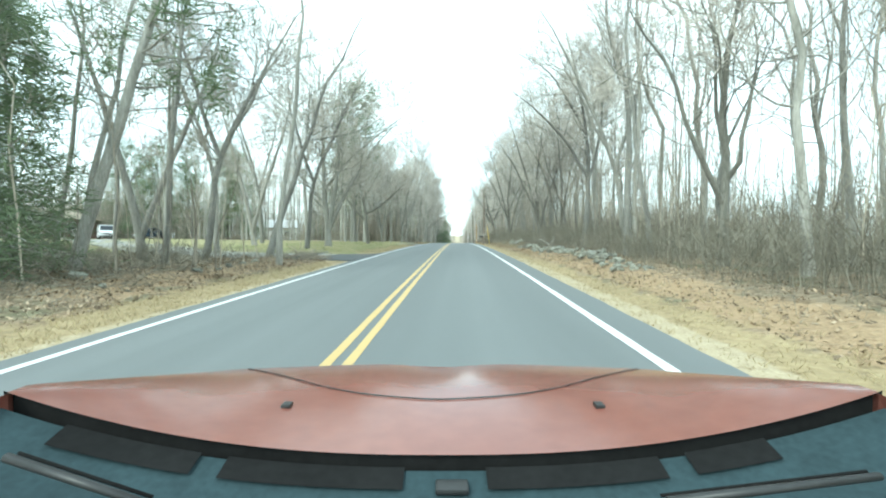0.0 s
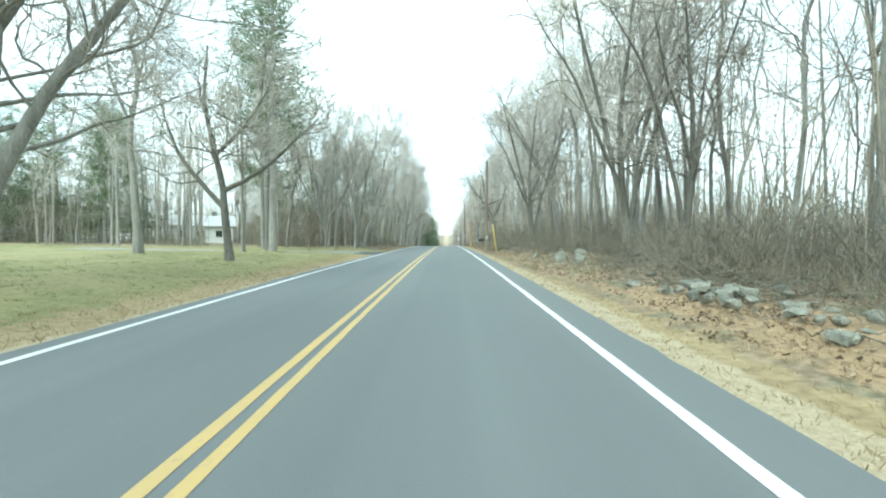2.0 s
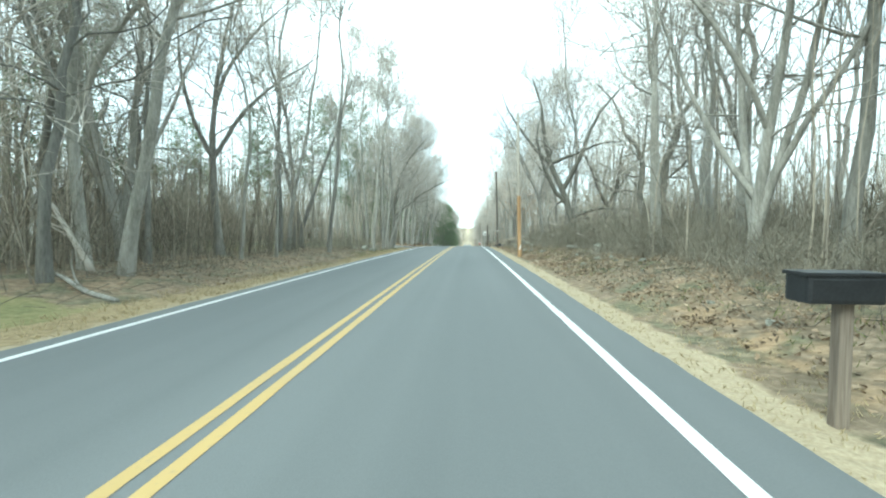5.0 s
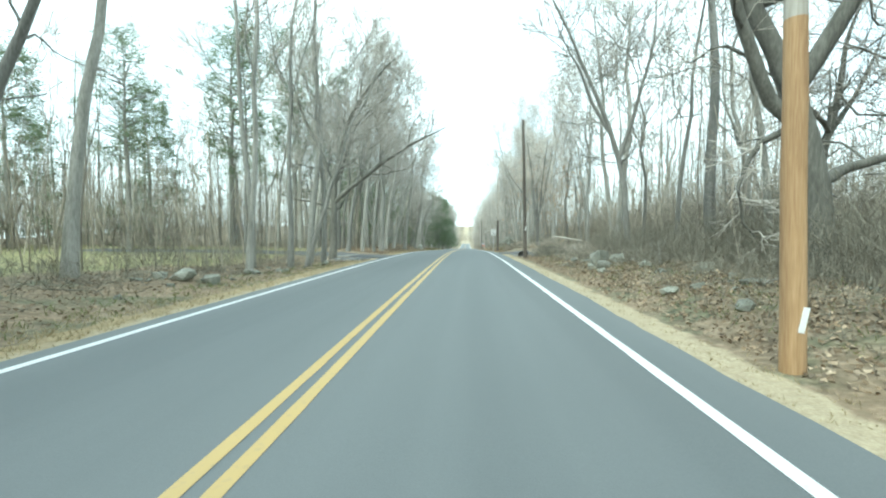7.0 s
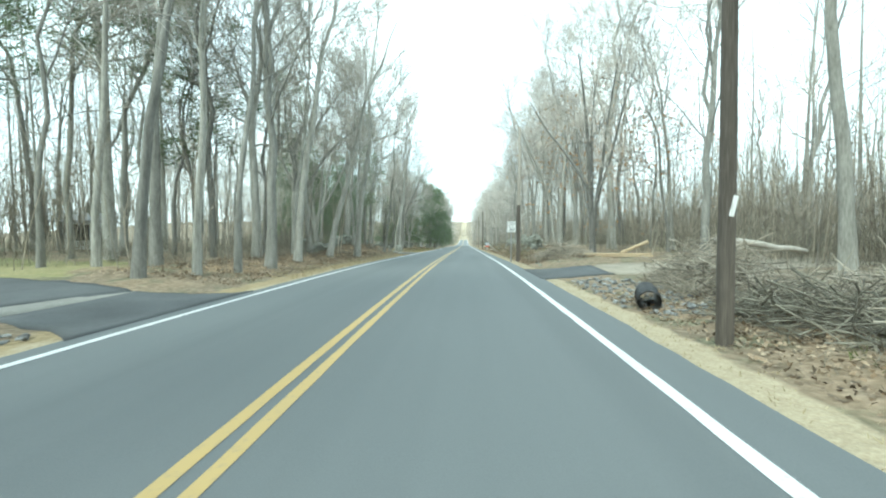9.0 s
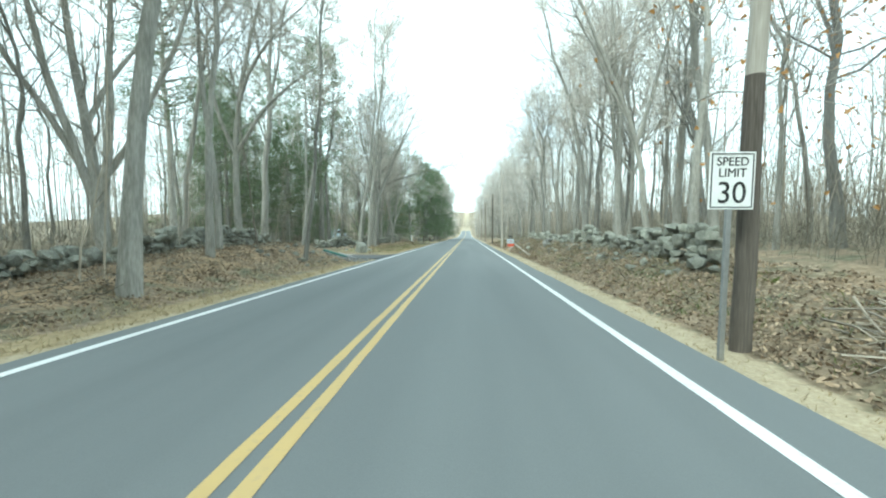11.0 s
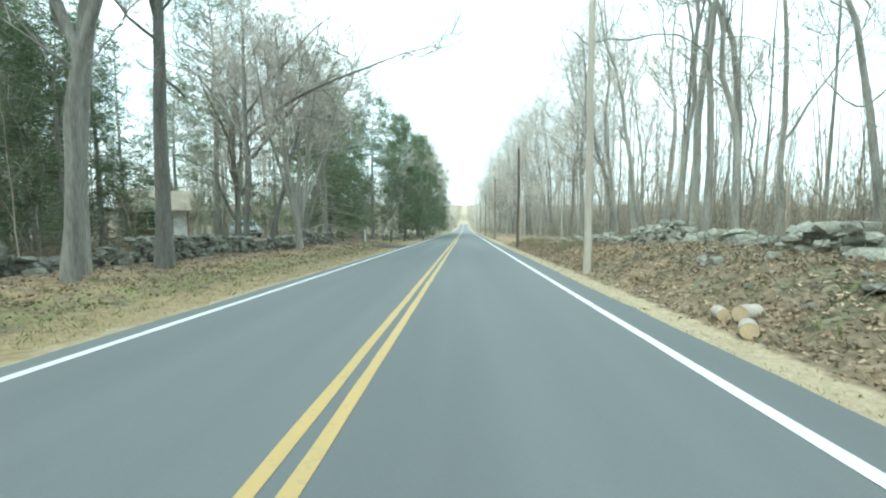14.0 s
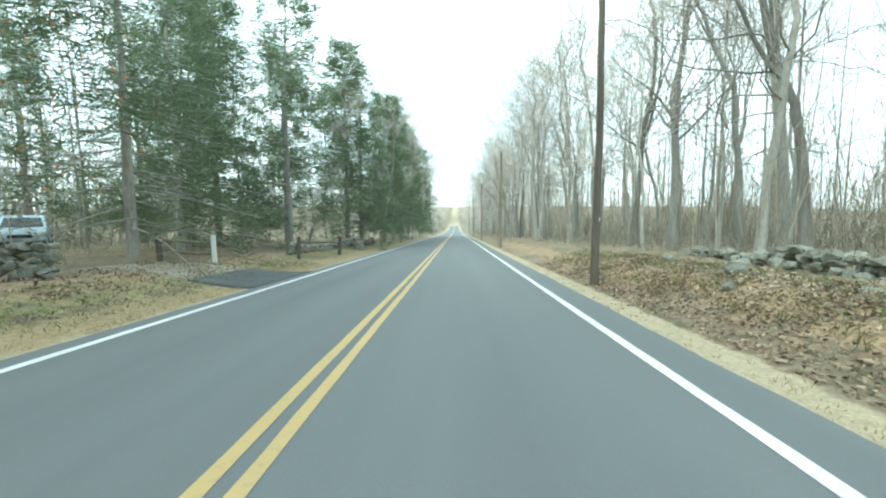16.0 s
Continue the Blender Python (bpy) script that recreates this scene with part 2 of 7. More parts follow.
MAT = {
    "asphalt": material("asphalt", asphalt_build, 0.8),
    "white_paint": material("white_paint", paint_build((0.7, 0.7, 0.69), (0.38, 0.385, 0.38)), 0.6),
    "yellow_paint": material("yellow_paint", paint_build((0.5, 0.355, 0.14), (0.33, 0.27, 0.165)), 0.6),
    "ground": material("ground", ground_build, 0.95),
    "bark": material("bark", two_scale((0.17, 0.167, 0.148), (0.3, 0.293, 0.265), (0.44, 0.43, 0.395), 1.5, 9, (3, 3, 0.5), 0.9, 0.03, "object", 0.45), 0.95),
    "bark_dark": material("bark_dark", two_scale((0.085, 0.083, 0.072), (0.165, 0.16, 0.138), (0.265, 0.258, 0.225), 1.5, 9, (3, 3, 0.5), 0.9, 0.03, "object", 0.4), 0.95),
    "twig": material("twig", two_scale((0.36, 0.33, 0.29), (0.5, 0.465, 0.415), (0.62, 0.58, 0.525), 0.6, 5, vary="object", amount=0.35), 0.95),
    "brush": material("brush", two_scale((0.22, 0.195, 0.155), (0.36, 0.32, 0.26), (0.5, 0.45, 0.375), 0.4, 3, vary="island", amount=0.5), 0.95),
    "underbrush": material("underbrush", two_scale((0.125, 0.118, 0.092), (0.215, 0.2, 0.158), (0.33, 0.305, 0.245), 0.4, 3, vary="island", amount=0.5), 0.95),
    "leaf": material("leaf", two_scale((0.12, 0.088, 0.058), (0.3, 0.225, 0.15), (0.52, 0.43, 0.32), 0.8, 9, vary="island", amount=0.7, bump=0.1), 0.9),
    "dry_grass": material("dry_grass", see_through(two_scale((0.3, 0.24, 0.14), (0.42, 0.35, 0.21), (0.54, 0.46, 0.3), 0.7, 9, vary="island", amount=0.25, bump=0.0)), 0.9),
    "green_grass": material("green_grass", see_through(two_scale((0.08, 0.12, 0.03), (0.14, 0.18, 0.05), (0.24, 0.24, 0.1), 0.7, 9, vary="island", amount=0.4, bump=0.0)), 0.9),
    "oak_leaf": material("oak_leaf", see_through(two_scale((0.3, 0.15, 0.05), (0.46, 0.25, 0.09), (0.58, 0.34, 0.14), 0.8, 9, vary="island", amount=0.4, bump=0.1)), 0.9),
    "concrete": material("concrete", two_scale((0.175, 0.172, 0.155), (0.25, 0.245, 0.222), (0.33, 0.32, 0.29), 0.6, 12, bump=0.3), 0.9),
    "new_asphalt": material("new_asphalt", two_scale((0.055, 0.058, 0.06), (0.085, 0.09, 0.092), (0.12, 0.126, 0.128), 0.8, 40, bump=0.4, dist=0.005), 0.85),
    "gravel": material("gravel", two_scale((0.19, 0.165, 0.125), (0.28, 0.245, 0.19), (0.38, 0.34, 0.27), 1.2, 30, bump=0.8, dist=0.02), 0.95),
    "pole_new": material("pole_new", two_scale((0.24, 0.14, 0.07), (0.38, 0.24, 0.12), (0.5, 0.34, 0.19), 1.0, 12, (6, 6, 0.3), 0.4, 0.01), 0.85),
    "pole_pale": material("pole_pale", two_scale((0.28, 0.25, 0.21), (0.4, 0.37, 0.32), (0.52, 0.48, 0.42), 1.0, 12, (6, 6, 0.3), 0.4, 0.01), 0.85),
    "pole_dark": material("pole_dark", two_scale((0.05, 0.042, 0.034), (0.1, 0.085, 0.07), (0.17, 0.145, 0.12), 1.0, 12, (6, 6, 0.3), 0.4, 0.01), 0.9),
    "white_panel": material("white_panel", plain((0.78, 0.78, 0.76), 0.06), 0.5),
    "black_plastic": material("black_plastic", plain((0.02, 0.02, 0.02), 0.3), 0.45),
    "black_metal": material("black_metal", plain((0.03, 0.032, 0.035), 0.3), 0.4, 0.3),
    "galvanised": material("galvanised", plain((0.42, 0.43, 0.43), 0.2, 10), 0.45, 0.8),
    "grey_paint": material("grey_paint", plain((0.42, 0.47, 0.5), 0.12), 0.45),
    "red_plastic": material("red_plastic", plain((0.55, 0.09, 0.05), 0.15), 0.5),
    "yellow_plastic": material("yellow_plastic", plain((0.72, 0.52, 0.1), 0.12), 0.5),
    "green_plastic": material("green_plastic", plain((0.03, 0.14, 0.12), 0.2), 0.5),
    "plank": material("plank", two_scale((0.32, 0.24, 0.15), (0.46, 0.36, 0.23), (0.58, 0.47, 0.32), 1.0, 14, (1, 6, 6), 0.3, 0.005), 0.85),
    "roof_tan": material("roof_tan", two_scale((0.2, 0.17, 0.13), (0.3, 0.26, 0.2), (0.4, 0.35, 0.28), 1.0, 14, bump=0.4), 0.9),
    "roof_grey": material("roof_grey", two_scale((0.3, 0.3, 0.3), (0.42, 0.42, 0.42), (0.55, 0.55, 0.55), 1.0, 14, bump=0.4), 0.9),
    "siding_brown": material("siding_brown", plain((0.12, 0.07, 0.055), 0.25, 3), 0.85),
    "siding_white": material("siding_white", plain((0.7, 0.7, 0.68), 0.1, 3), 0.8),
    "glass_dark": material("glass_dark", plain((0.02, 0.025, 0.03), 0.2), 0.08),
    "paint_white": material("paint_white", plain((0.72, 0.73, 0.74), 0.05), 0.3),
    "paint_dark": material("paint_dark", plain((0.02, 0.03, 0.045), 0.2), 0.25),
    "paint_blue": material("paint_blue", plain((0.42, 0.52, 0.58), 0.1), 0.25),
    "tyre": material("tyre", plain((0.012, 0.012, 0.012), 0.3), 0.9, 0.0, 0.1),
    "chrome": material("chrome", plain((0.55, 0.56, 0.57), 0.1), 0.25, 0.9),
    "lamp_glass": material("lamp_glass", plain((0.6, 0.6, 0.58), 0.1), 0.15),
    "car_red": material("car_red", plain((0.2, 0.076, 0.058), 0.12, 2), 0.16),
    "cowl_grey": material("cowl_grey", plain((0.026, 0.044, 0.05), 0.25, 8), 0.85, 0.0, 0.2),
    "black_ink": material("black_ink", plain((0.02, 0.02, 0.02), 0.2), 0.6),
    "needle": material("needle", see_through(two_scale((0.12, 0.17, 0.095), (0.19, 0.245, 0.145), (0.26, 0.31, 0.195), 0.5, 6, vary="island", amount=0.35, bump=0.0), 0.5), 0.8),
    "pole_wood": material("pole_wood", two_scale((0.1, 0.08, 0.065), (0.2, 0.165, 0.13), (0.32, 0.27, 0.22), 1.2, 12, (6, 6, 0.3), 0.5, 0.01), 0.9),
    "riprap": material("riprap", two_scale((0.15, 0.155, 0.155), (0.27, 0.275, 0.27), (0.42, 0.42, 0.41), 2.0, 14, bump=0.7, dist=0.03, vary="object", amount=0.45), 0.9),
    "stone": material("stone", two_scale((0.12, 0.126, 0.104), (0.245, 0.25, 0.21), (0.42, 0.418, 0.365), 2.0, 14, bump=0.7, dist=0.03, vary="object", amount=0.35), 0.9),
}


# ---- mesh builders ----
class Net:
    """Collects quads from arrays and turns them into one mesh."""

    def __init__(self):
        self.v, self.f, self.n = [], [], 0

    def add(self, verts, quads):
        verts = np.asarray(verts, float).reshape(-1, 3)
        self.v.append(verts)
        self.f.append(np.asarray(quads, int).reshape(-1, 4) + self.n)
        self.n += len(verts)
        return self

    def tubes(self, P, R, sides, cap=False):
        """P: (N, k, 3) centre lines, R: (N, k) radii."""
        P, R = np.asarray(P, float), np.asarray(R, float)
        N, k = R.shape
        if N == 0:
            return self
        T = np.gradient(P, axis=1)
        T /= np.linalg.norm(T, axis=2, keepdims=True) + 1e-9
        ref = np.where(np.abs(T[:, :1, 2:3]) > 0.9, np.array([[[1.0, 0, 0]]]), np.array([[[0, 0, 1.0]]]))
        U = np.cross(T, ref)
        U /= np.linalg.norm(U, axis=2, keepdims=True) + 1e-9
        W = np.cross(T, U)
        a = np.arange(sides) * 2 * np.pi / sides
        ring = U[:, :, None, :] * np.cos(a)[None, None, :, None] + W[:, :, None, :] * np.sin(a)[None, None, :, None]
        V = P[:, :, None, :] + ring * R[:, :, None, None]
        idx = np.arange(N * k * sides).reshape(N, k, sides)
        a0, b0 = idx[:, :-1, :], idx[:, 1:, :]
        quads = np.stack([a0, np.roll(a0, -1, 2), np.roll(b0, -1, 2), b0], -1)
        return self.add(V, quads)

    def ribbons(self, P, R, seed=0):
        """Thin straight twigs between two points, as narrow tapering strips."""
        rs_ = np.random.RandomState(seed)
        a, d = P[:, 0], P[:, -1] - P[:, 0]
        w = np.cross(d, rs_.randn(len(P), 3))
        w /= np.linalg.norm(w, axis=1, keepdims=True) + 1e-9
        return self.blades(a, d, w * R[:, :1])

    def blades(self, C, D, W):
        """Flat quads at C (N,3) along D (N,3) with half widths W (N,3)."""
        V = np.stack([C - W, C + W, C + D + W * 0.35, C + D - W * 0.35], 1)
        return self.add(V, np.arange(len(C) * 4).reshape(-1, 4))

    def mesh(self, name, mat, smooth=True):
        me = bpy.data.meshes.new(name)
        v = np.concatenate(self.v)
        f = np.concatenate(self.f)
        me.vertices.add(len(v))
        me.vertices.foreach_set("co", v.ravel())
        me.loops.add(f.size)
        me.loops.foreach_set("vertex_index", f.ravel())
        me.polygons.add(len(f))
        me.polygons.foreach_set("loop_start", np.arange(0, f.size, 4))
        me.polygons.foreach_set("use_smooth", np.full(len(f), smooth))
        me.update(calc_edges=True)
        me.validate()
        me.materials.append(mat)
        return me


def part(name, data, material_=None, parent=None, label="", m=None):
    """Links a bmesh or a mesh as one object under a thing or a part."""
    if isinstance(data, bmesh.types.BMesh):
        me = bpy.data.meshes.new(name)
        data.to_mesh(me)
        data.free()
        data = me
    if material_ is not None and not data.materials:
        data.materials.append(material_)
    ob = new(name, data)
    ob.parent = parent
    if m is not None:
        ob.matrix_basis = m
    if label:
        tagged(ob, label)
    return ob


def side_values(y, table):
    return np.interp(y, [r[0] for r in table], [r[1] for r in table])


# height of the banks beside the road, along the way
BANK_R = [(-60, 0.25), (20, 0.3), (40, 0.45), (60, 0.5), (85, 0.5), (96, 0.15), (106, 0.1), (114, 0.5), (122, 0.85), (150, 0.95), (165, 0.5), (200, 0.4), (400, 0.6)]
BANK_L = [(-60, 0.3), (8, 0.35), (17, 0.1), (23, 0.15), (27, 0.4), (46, 0.35), (49, 0.12), (54, 0.12), (60, 0.35), (66, 0.35), (82, 0.35), (90, 0.0), (98, 0.1), (105, 0.35), (119, 0.45), (123, 0.85), (130.6, 0.85), (133.2, 0.08), (137.2, 0.1), (139, 0.35), (150, 0.3), (170, 0.3), (400, 0.5)]


BANK_RUN = [(-60, 3.2), (60, 2.8), (112, 2.6), (122, 2.0), (158, 2.0), (175, 3.0), (400, 3.2)]


def smooth01(v):
    v = np.clip(v, 0, 1)
    return v * v * (3 - 2 * v)


def bumps(x, y):
    return (np.sin(x * 0.9 + 1.3 * np.sin(y * 0.37)) * np.sin(y * 0.71 + 0.8 * np.sin(x * 0.53)) * 0.6
            + np.sin(x * 2.3 + y * 1.7) * np.sin(y * 2.9 - x * 1.1) * 0.4
            + np.sin(x * 5.1 - y * 3.3 + np.sin(y * 1.3)) * np.sin(y * 4.7 + x * 2.1 + np.sin(x * 1.9)) * 0.45)


DRIVES_L = ((15.8, 24.5), (48.4, 56), (95.6, 102.5), (132.4, 139.6), (167.6, 173.2))
DRIVES_R = ((102.5, 111.5),)


def drive_free(y, spans):
    v = np.ones_like(y)
    for a, b in spans:
        v = v * (1 - 0.9 * smooth01((y - a) / 1.2) * smooth01((b - y) / 1.2))
    return v


def ground_z(x, y):
    x, y = np.asarray(x, float), np.asarray(y, float)
    r = smooth01((x - 4.4) / side_values(y, BANK_RUN)) * side_values(y, BANK_R) + np.clip(x - 9, 0, 80) * 0.012
    l = smooth01((-x - 4.2) / 3.2) * side_values(y, BANK_L) + np.clip(-x - 9, 0, 80) * 0.01
    rough = smooth01((np.abs(x) - 4.6) / 3.0) * np.where(x < 0, drive_free(y, DRIVES_L), drive_free(y, DRIVES_R))
    z = np.where(x > 0, r, l) + rough * bumps(x, y) * np.where(x > 0, 0.13, 0.1) - 0.035 * smooth01((np.abs(x) - 3.4) / 0.3)
    far = smooth01((y - 560) / 500) * 16
    return road_z(y) + z + far


# ---- ground sheet ----
gx = np.concatenate([-np.geomspace(600, 16, 26), np.linspace(-15, -9.5, 12), np.linspace(-9.2, -4.9, 22), np.linspace(-4.7, 4.7, 38), np.linspace(4.9, 9.2, 22), np.linspace(9.5, 15, 12), np.geomspace(16, 600, 26)])
gy = np.concatenate([np.linspace(-90, -14, 16), np.arange(-12, 200, 0.6), np.arange(200, 520, 3.0), np.linspace(525, 2000, 60)])
GX, GY = np.meshgrid(gx, gy)
GZ = ground_z(GX, GY)
under = np.abs(GX) < 3.45
GZ = np.where(under, GZ - 0.06, GZ)
net = Net()
ii = np.arange(GX.size).reshape(GX.shape)
net.add(np.stack([GX, GY, GZ], -1), np.stack([ii[:-1, :-1], ii[:-1, 1:], ii[1:, 1:], ii[1:, :-1]], -1))
ground_mesh = net.mesh("ground", MAT["ground"])
X1, Y1 = GX.ravel(), GY.ravel()


def inside(x, y, x0, x1, y0, y1, s=1.2):
    return smooth01((x - x0) / s) * smooth01((x1 - x) / s) * smooth01((y - y0) / s) * smooth01((y1 - y) / s)


lawn = np.maximum.reduce([inside(X1, Y1, -52, -3.2, 19, 60, 2.0), inside(X1, Y1, -36, -8.2, 74, 108, 3.0), inside(X1, Y1, -9, -3.2, 136, 200, 2.5) * 0.55])
wide_r = side_values(Y1, [(-20, 1.9), (25, 1.3), (40, 0.9), (60, 0.6), (90, 0.7), (120, 0.5), (160, 0.6), (300, 1.0)])
wide_l = side_values(Y1, [(-20, 1.6), (25, 1.4), (60, 1.2), (70, 0.8), (110, 1.0), (130, 0.8), (140, 1.4), (200, 1.4)])
verge = np.where(X1 > 0, 1 - smooth01((X1 - 3.6 - wide_r * 0.6) / (wide_r * 0.9)), 1 - smooth01((-X1 - 3.5 - wide_l * 0.6) / (wide_l * 0.9)))
sand = np.where(X1 > 0, 1 - smooth01((X1 - 4.3) / 0.5), (1 - smooth01((-X1 - 3.75) / 0.45)) * 0.7)
soil = np.maximum.reduce([inside(X1, Y1, 4.4, 7.6, -8, 30, 1.6) * 0.9, inside(X1, Y1, 4.4, 6.4, 26, 60, 1.2) * 0.62, inside(X1, Y1, -7.5, -4.4, 4, 16, 1.2) * 0.6, inside(X1, Y1, 4.4, 7.5, 150, 200, 1.5) * 0.6, inside(X1, Y1, -8.5, -4.6, 103, 131, 1.5) * 0.55, inside(X1, Y1, -9, -5.0, 140, 200, 1.5) * 0.5])
for key, val in (("verge", verge), ("lawn", lawn), ("sand", sand), ("soil", soil)):
    ground_mesh.attributes.new(key, "FLOAT", "POINT").data.foreach_set("value", val.astype(np.float32))
tagged(new("ground", ground_mesh), "woodland ground with brown leaf litter and straw-coloured verges", "ground", kind="structure")


def strip(name, x0, x1, y0, y1, lift, mat, step=1.0, edge=0.0, cols=2, seed=1):
    """A long strip that follows the road; edge: how uneven its borders are."""
    rs = np.random.RandomState(seed)
    ys = np.arange(y0, y1 + step * 0.5, step)
    xs = np.linspace(x0, x1, cols)
    X = np.repeat(xs[None], len(ys), 0)
    if edge:
        for c in (0, -1):
            w = rs.randn(len(ys))
            X[:, c] += edge * (w + np.convolve(rs.randn(len(ys) + 8), np.ones(9) / 3, "valid"))
    Y = np.repeat(ys[:, None], cols, 1)
    Z = road_z(Y) + lift - 0.0045 * np.abs(X) * 0
    n_ = Net()
    i = np.arange(X.size).reshape(X.shape)
    n_.add(np.stack([X, Y, Z], -1), np.stack([i[:-1, :-1], i[:-1, 1:], i[1:, 1:], i[1:, :-1]], -1))
    return tagged(new(name, n_.mesh(name, mat)), kind="structure")


tagged(strip("road", -3.6, 4.02, -60, 480, 0.0, MAT["asphalt"], 0.5, 0.012, 6, 3), "grey asphalt two-lane road, lightly worn", "road")
tagged(strip("edge_line_left", -3.27, -3.14, -60, 480, 0.005, MAT["white_paint"], 0.5, 0.003, 2, 4), "white painted edge line on the asphalt", "road marking")
tagged(strip("edge_line_right", 3.29, 3.42, -60, 480, 0.005, MAT["white_paint"], 0.5, 0.003, 2, 5), "white painted edge line on the asphalt", "road marking")
tagged(strip("centre_line_left", -0.17, -0.055, -60, 480, 0.005, MAT["yellow_paint"], 0.5, 0.003, 2, 6), "yellow painted centre line, slightly worn", "road marking")
tagged(strip("centre_line_right", 0.055, 0.17, -60, 480, 0.005, MAT["yellow_paint"], 0.5, 0.003, 2, 7), "yellow painted centre line, slightly worn", "road marking")


# ---- trees ----
def unit(v):
    return v / (np.linalg.norm(v, axis=-1, keepdims=True) + 1e-9)


def shoots(rs, P, R, count, length, spread, k, start=(0.3, 1.0), rise=0.25, wander=0.18, thin=0.55, tip=0.25, spiral=None):
    """Side shoots of the lines P (N, k0, 3), R: count on each, as new lines and radii."""
    N, k0 = R.shape
    s = np.sort(rs.uniform(start[0], start[1], (N, count)), 1)
    pos = s * (k0 - 1.001)
    i = pos.astype(int)
    f = (pos - i)[..., None]
    rows = np.arange(N)[:, None]
    base = P[rows, i] * (1 - f) + P[rows, i + 1] * f
    rad = (R[rows, i] * (1 - f[..., 0]) + R[rows, i + 1] * f[..., 0])
    axis = unit(P[rows, i + 1] - P[rows, i])
    rnd = unit(rs.randn(N, count, 3))
    if spiral is not None:
        ang = np.arange(count)[None] * 2.4 + rs.uniform(0, 6.28, (N, 1)) + rs.randn(N, count) * 0.4
        rnd = np.stack([np.cos(ang), np.sin(ang), np.zeros_like(ang)], -1)
    perp = unit(rnd - axis * (rnd * axis).sum(-1, keepdims=True))
    sp = np.radians(spread) * rs.uniform(0.7, 1.25, (N, count, 1))
    d = axis * np.cos(sp) + perp * np.sin(sp)
    ln = length * (1.15 - 0.75 * s) * rs.uniform(0.6, 1.25, (N, count))
    d, base, rad, ln = d.reshape(-1, 3), base.reshape(-1, 3), rad.reshape(-1), ln.reshape(-1)
    M_ = len(d)
    out = np.empty((M_, k, 3))
    out[:, 0] = base
    step = ln / (k - 1)
    for j in range(1, k):
        d = unit(d + rs.randn(M_, 3) * wander + np.array([0, 0, rise]) / (k - 1) * 1.5)
        out[:, j] = out[:, j - 1] + d * step[:, None]
    taper = np.linspace(1, tip, k)[None]
    r = (rad * thin * rs.uniform(0.7, 1.0, M_))[:, None] * taper
    return out, r


def stem_line(rs, h, k=10, lean=(0, 0), wob=0.012, bow=(0, 0)):
    s = np.linspace(0, 1, k)
    w = np.cumsum(rs.randn(k, 2) * wob * h, 0)
    w -= w[0]
    P = np.stack([w[:, 0] * s + lean[0] * h * s + bow[0] * h * s * s, w[:, 1] * s + lean[1] * h * s + bow[1] * h * s * s, s * h - 0.25 * (s == 0)], -1)
    return P


def branch_out(rs, mains, tr, tw, h, seed, first, limbs, subs, twigs, sprays, spread, reach, wander, rise, fine):
    """Limbs, branches, twigs and the finest sprays on main stems (P, R, share of the limbs)."""
    for Pm, Rm, share in mains:
        P1, R1 = shoots(rs, Pm, Rm, max(3, int(limbs * share)), h * reach, spread, 9, (first, 0.98), rise, wander, 0.4, 0.2, True)
        R1 = np.maximum(R1, fine * 1.5)
        tr.tubes(P1, R1, 4)
        P2, R2 = shoots(rs, P1, R1, subs, h * reach * 0.45, 48, 3, (0.2, 1.0), rise * 0.8, wander * 1.4, 0.55, 0.3)
        R2 = np.maximum(R2, fine)
        tw.tubes(P2, R2, 3)
        P3, R3 = shoots(rs, P2, R2, twigs, h * reach * 0.26, 46, 2, (0.1, 1.0), rise * 0.6, wander, 0.6, 0.6)
        tw.ribbons(P3, np.maximum(R3, fine * 0.75), seed)
        if sprays:
            P4, R4 = shoots(rs, P3, np.maximum(R3, fine * 0.7), sprays, h * reach * 0.17, 40, 2, (0.25, 1.0), rise * 0.5, wander, 0.7, 0.6)
            tw.ribbons(P4, np.maximum(R4, fine * 0.6), seed + 1)


def bare_tree(seed, h=15, r=0.16, first=0.35, limbs=10, subs=5, twigs=4, spread=48, lean=(0, 0), bow=(0, 0), forks=0, fork_at=0.35, bark="bark", reach=0.36, wander=0.16, rise=0.35, name="tree", fine=0.0135, wob=0.02, fork_spread=24, fork_wander=0.12, sprays=3):
    """A leafless tree: trunk and limbs in one part, the fine twigs in another."""
    rs = np.random.RandomState(seed)
    P0 = stem_line(rs, h, 11, lean, wob, bow)[None]
    R0 = (r * (np.linspace(1, 0.12, 11) ** 0.9))[None].copy()
    R0[0, 0] *= 1.35
    tr, tw = Net(), Net()
    tr.tubes(P0, R0, 9)
    mains = [(P0, R0, 1.0)]
    if forks:
        Pf, Rf = shoots(rs, P0, R0, forks, h * 0.62, fork_spread, 9, (fork_at, min(0.95, fork_at + 0.25)), 0.9, fork_wander, 0.75, 0.15, True)
        tr.tubes(Pf, Rf, 7)
        mains.append((Pf, Rf, 0.55))
    branch_out(rs, mains, tr, tw, h, seed, first, limbs, subs, twigs, sprays, spread, reach, wander, rise, fine)
    return tr.mesh(name + "_trunk", MAT[bark]), tw.mesh(name + "_crown", MAT["twig"])


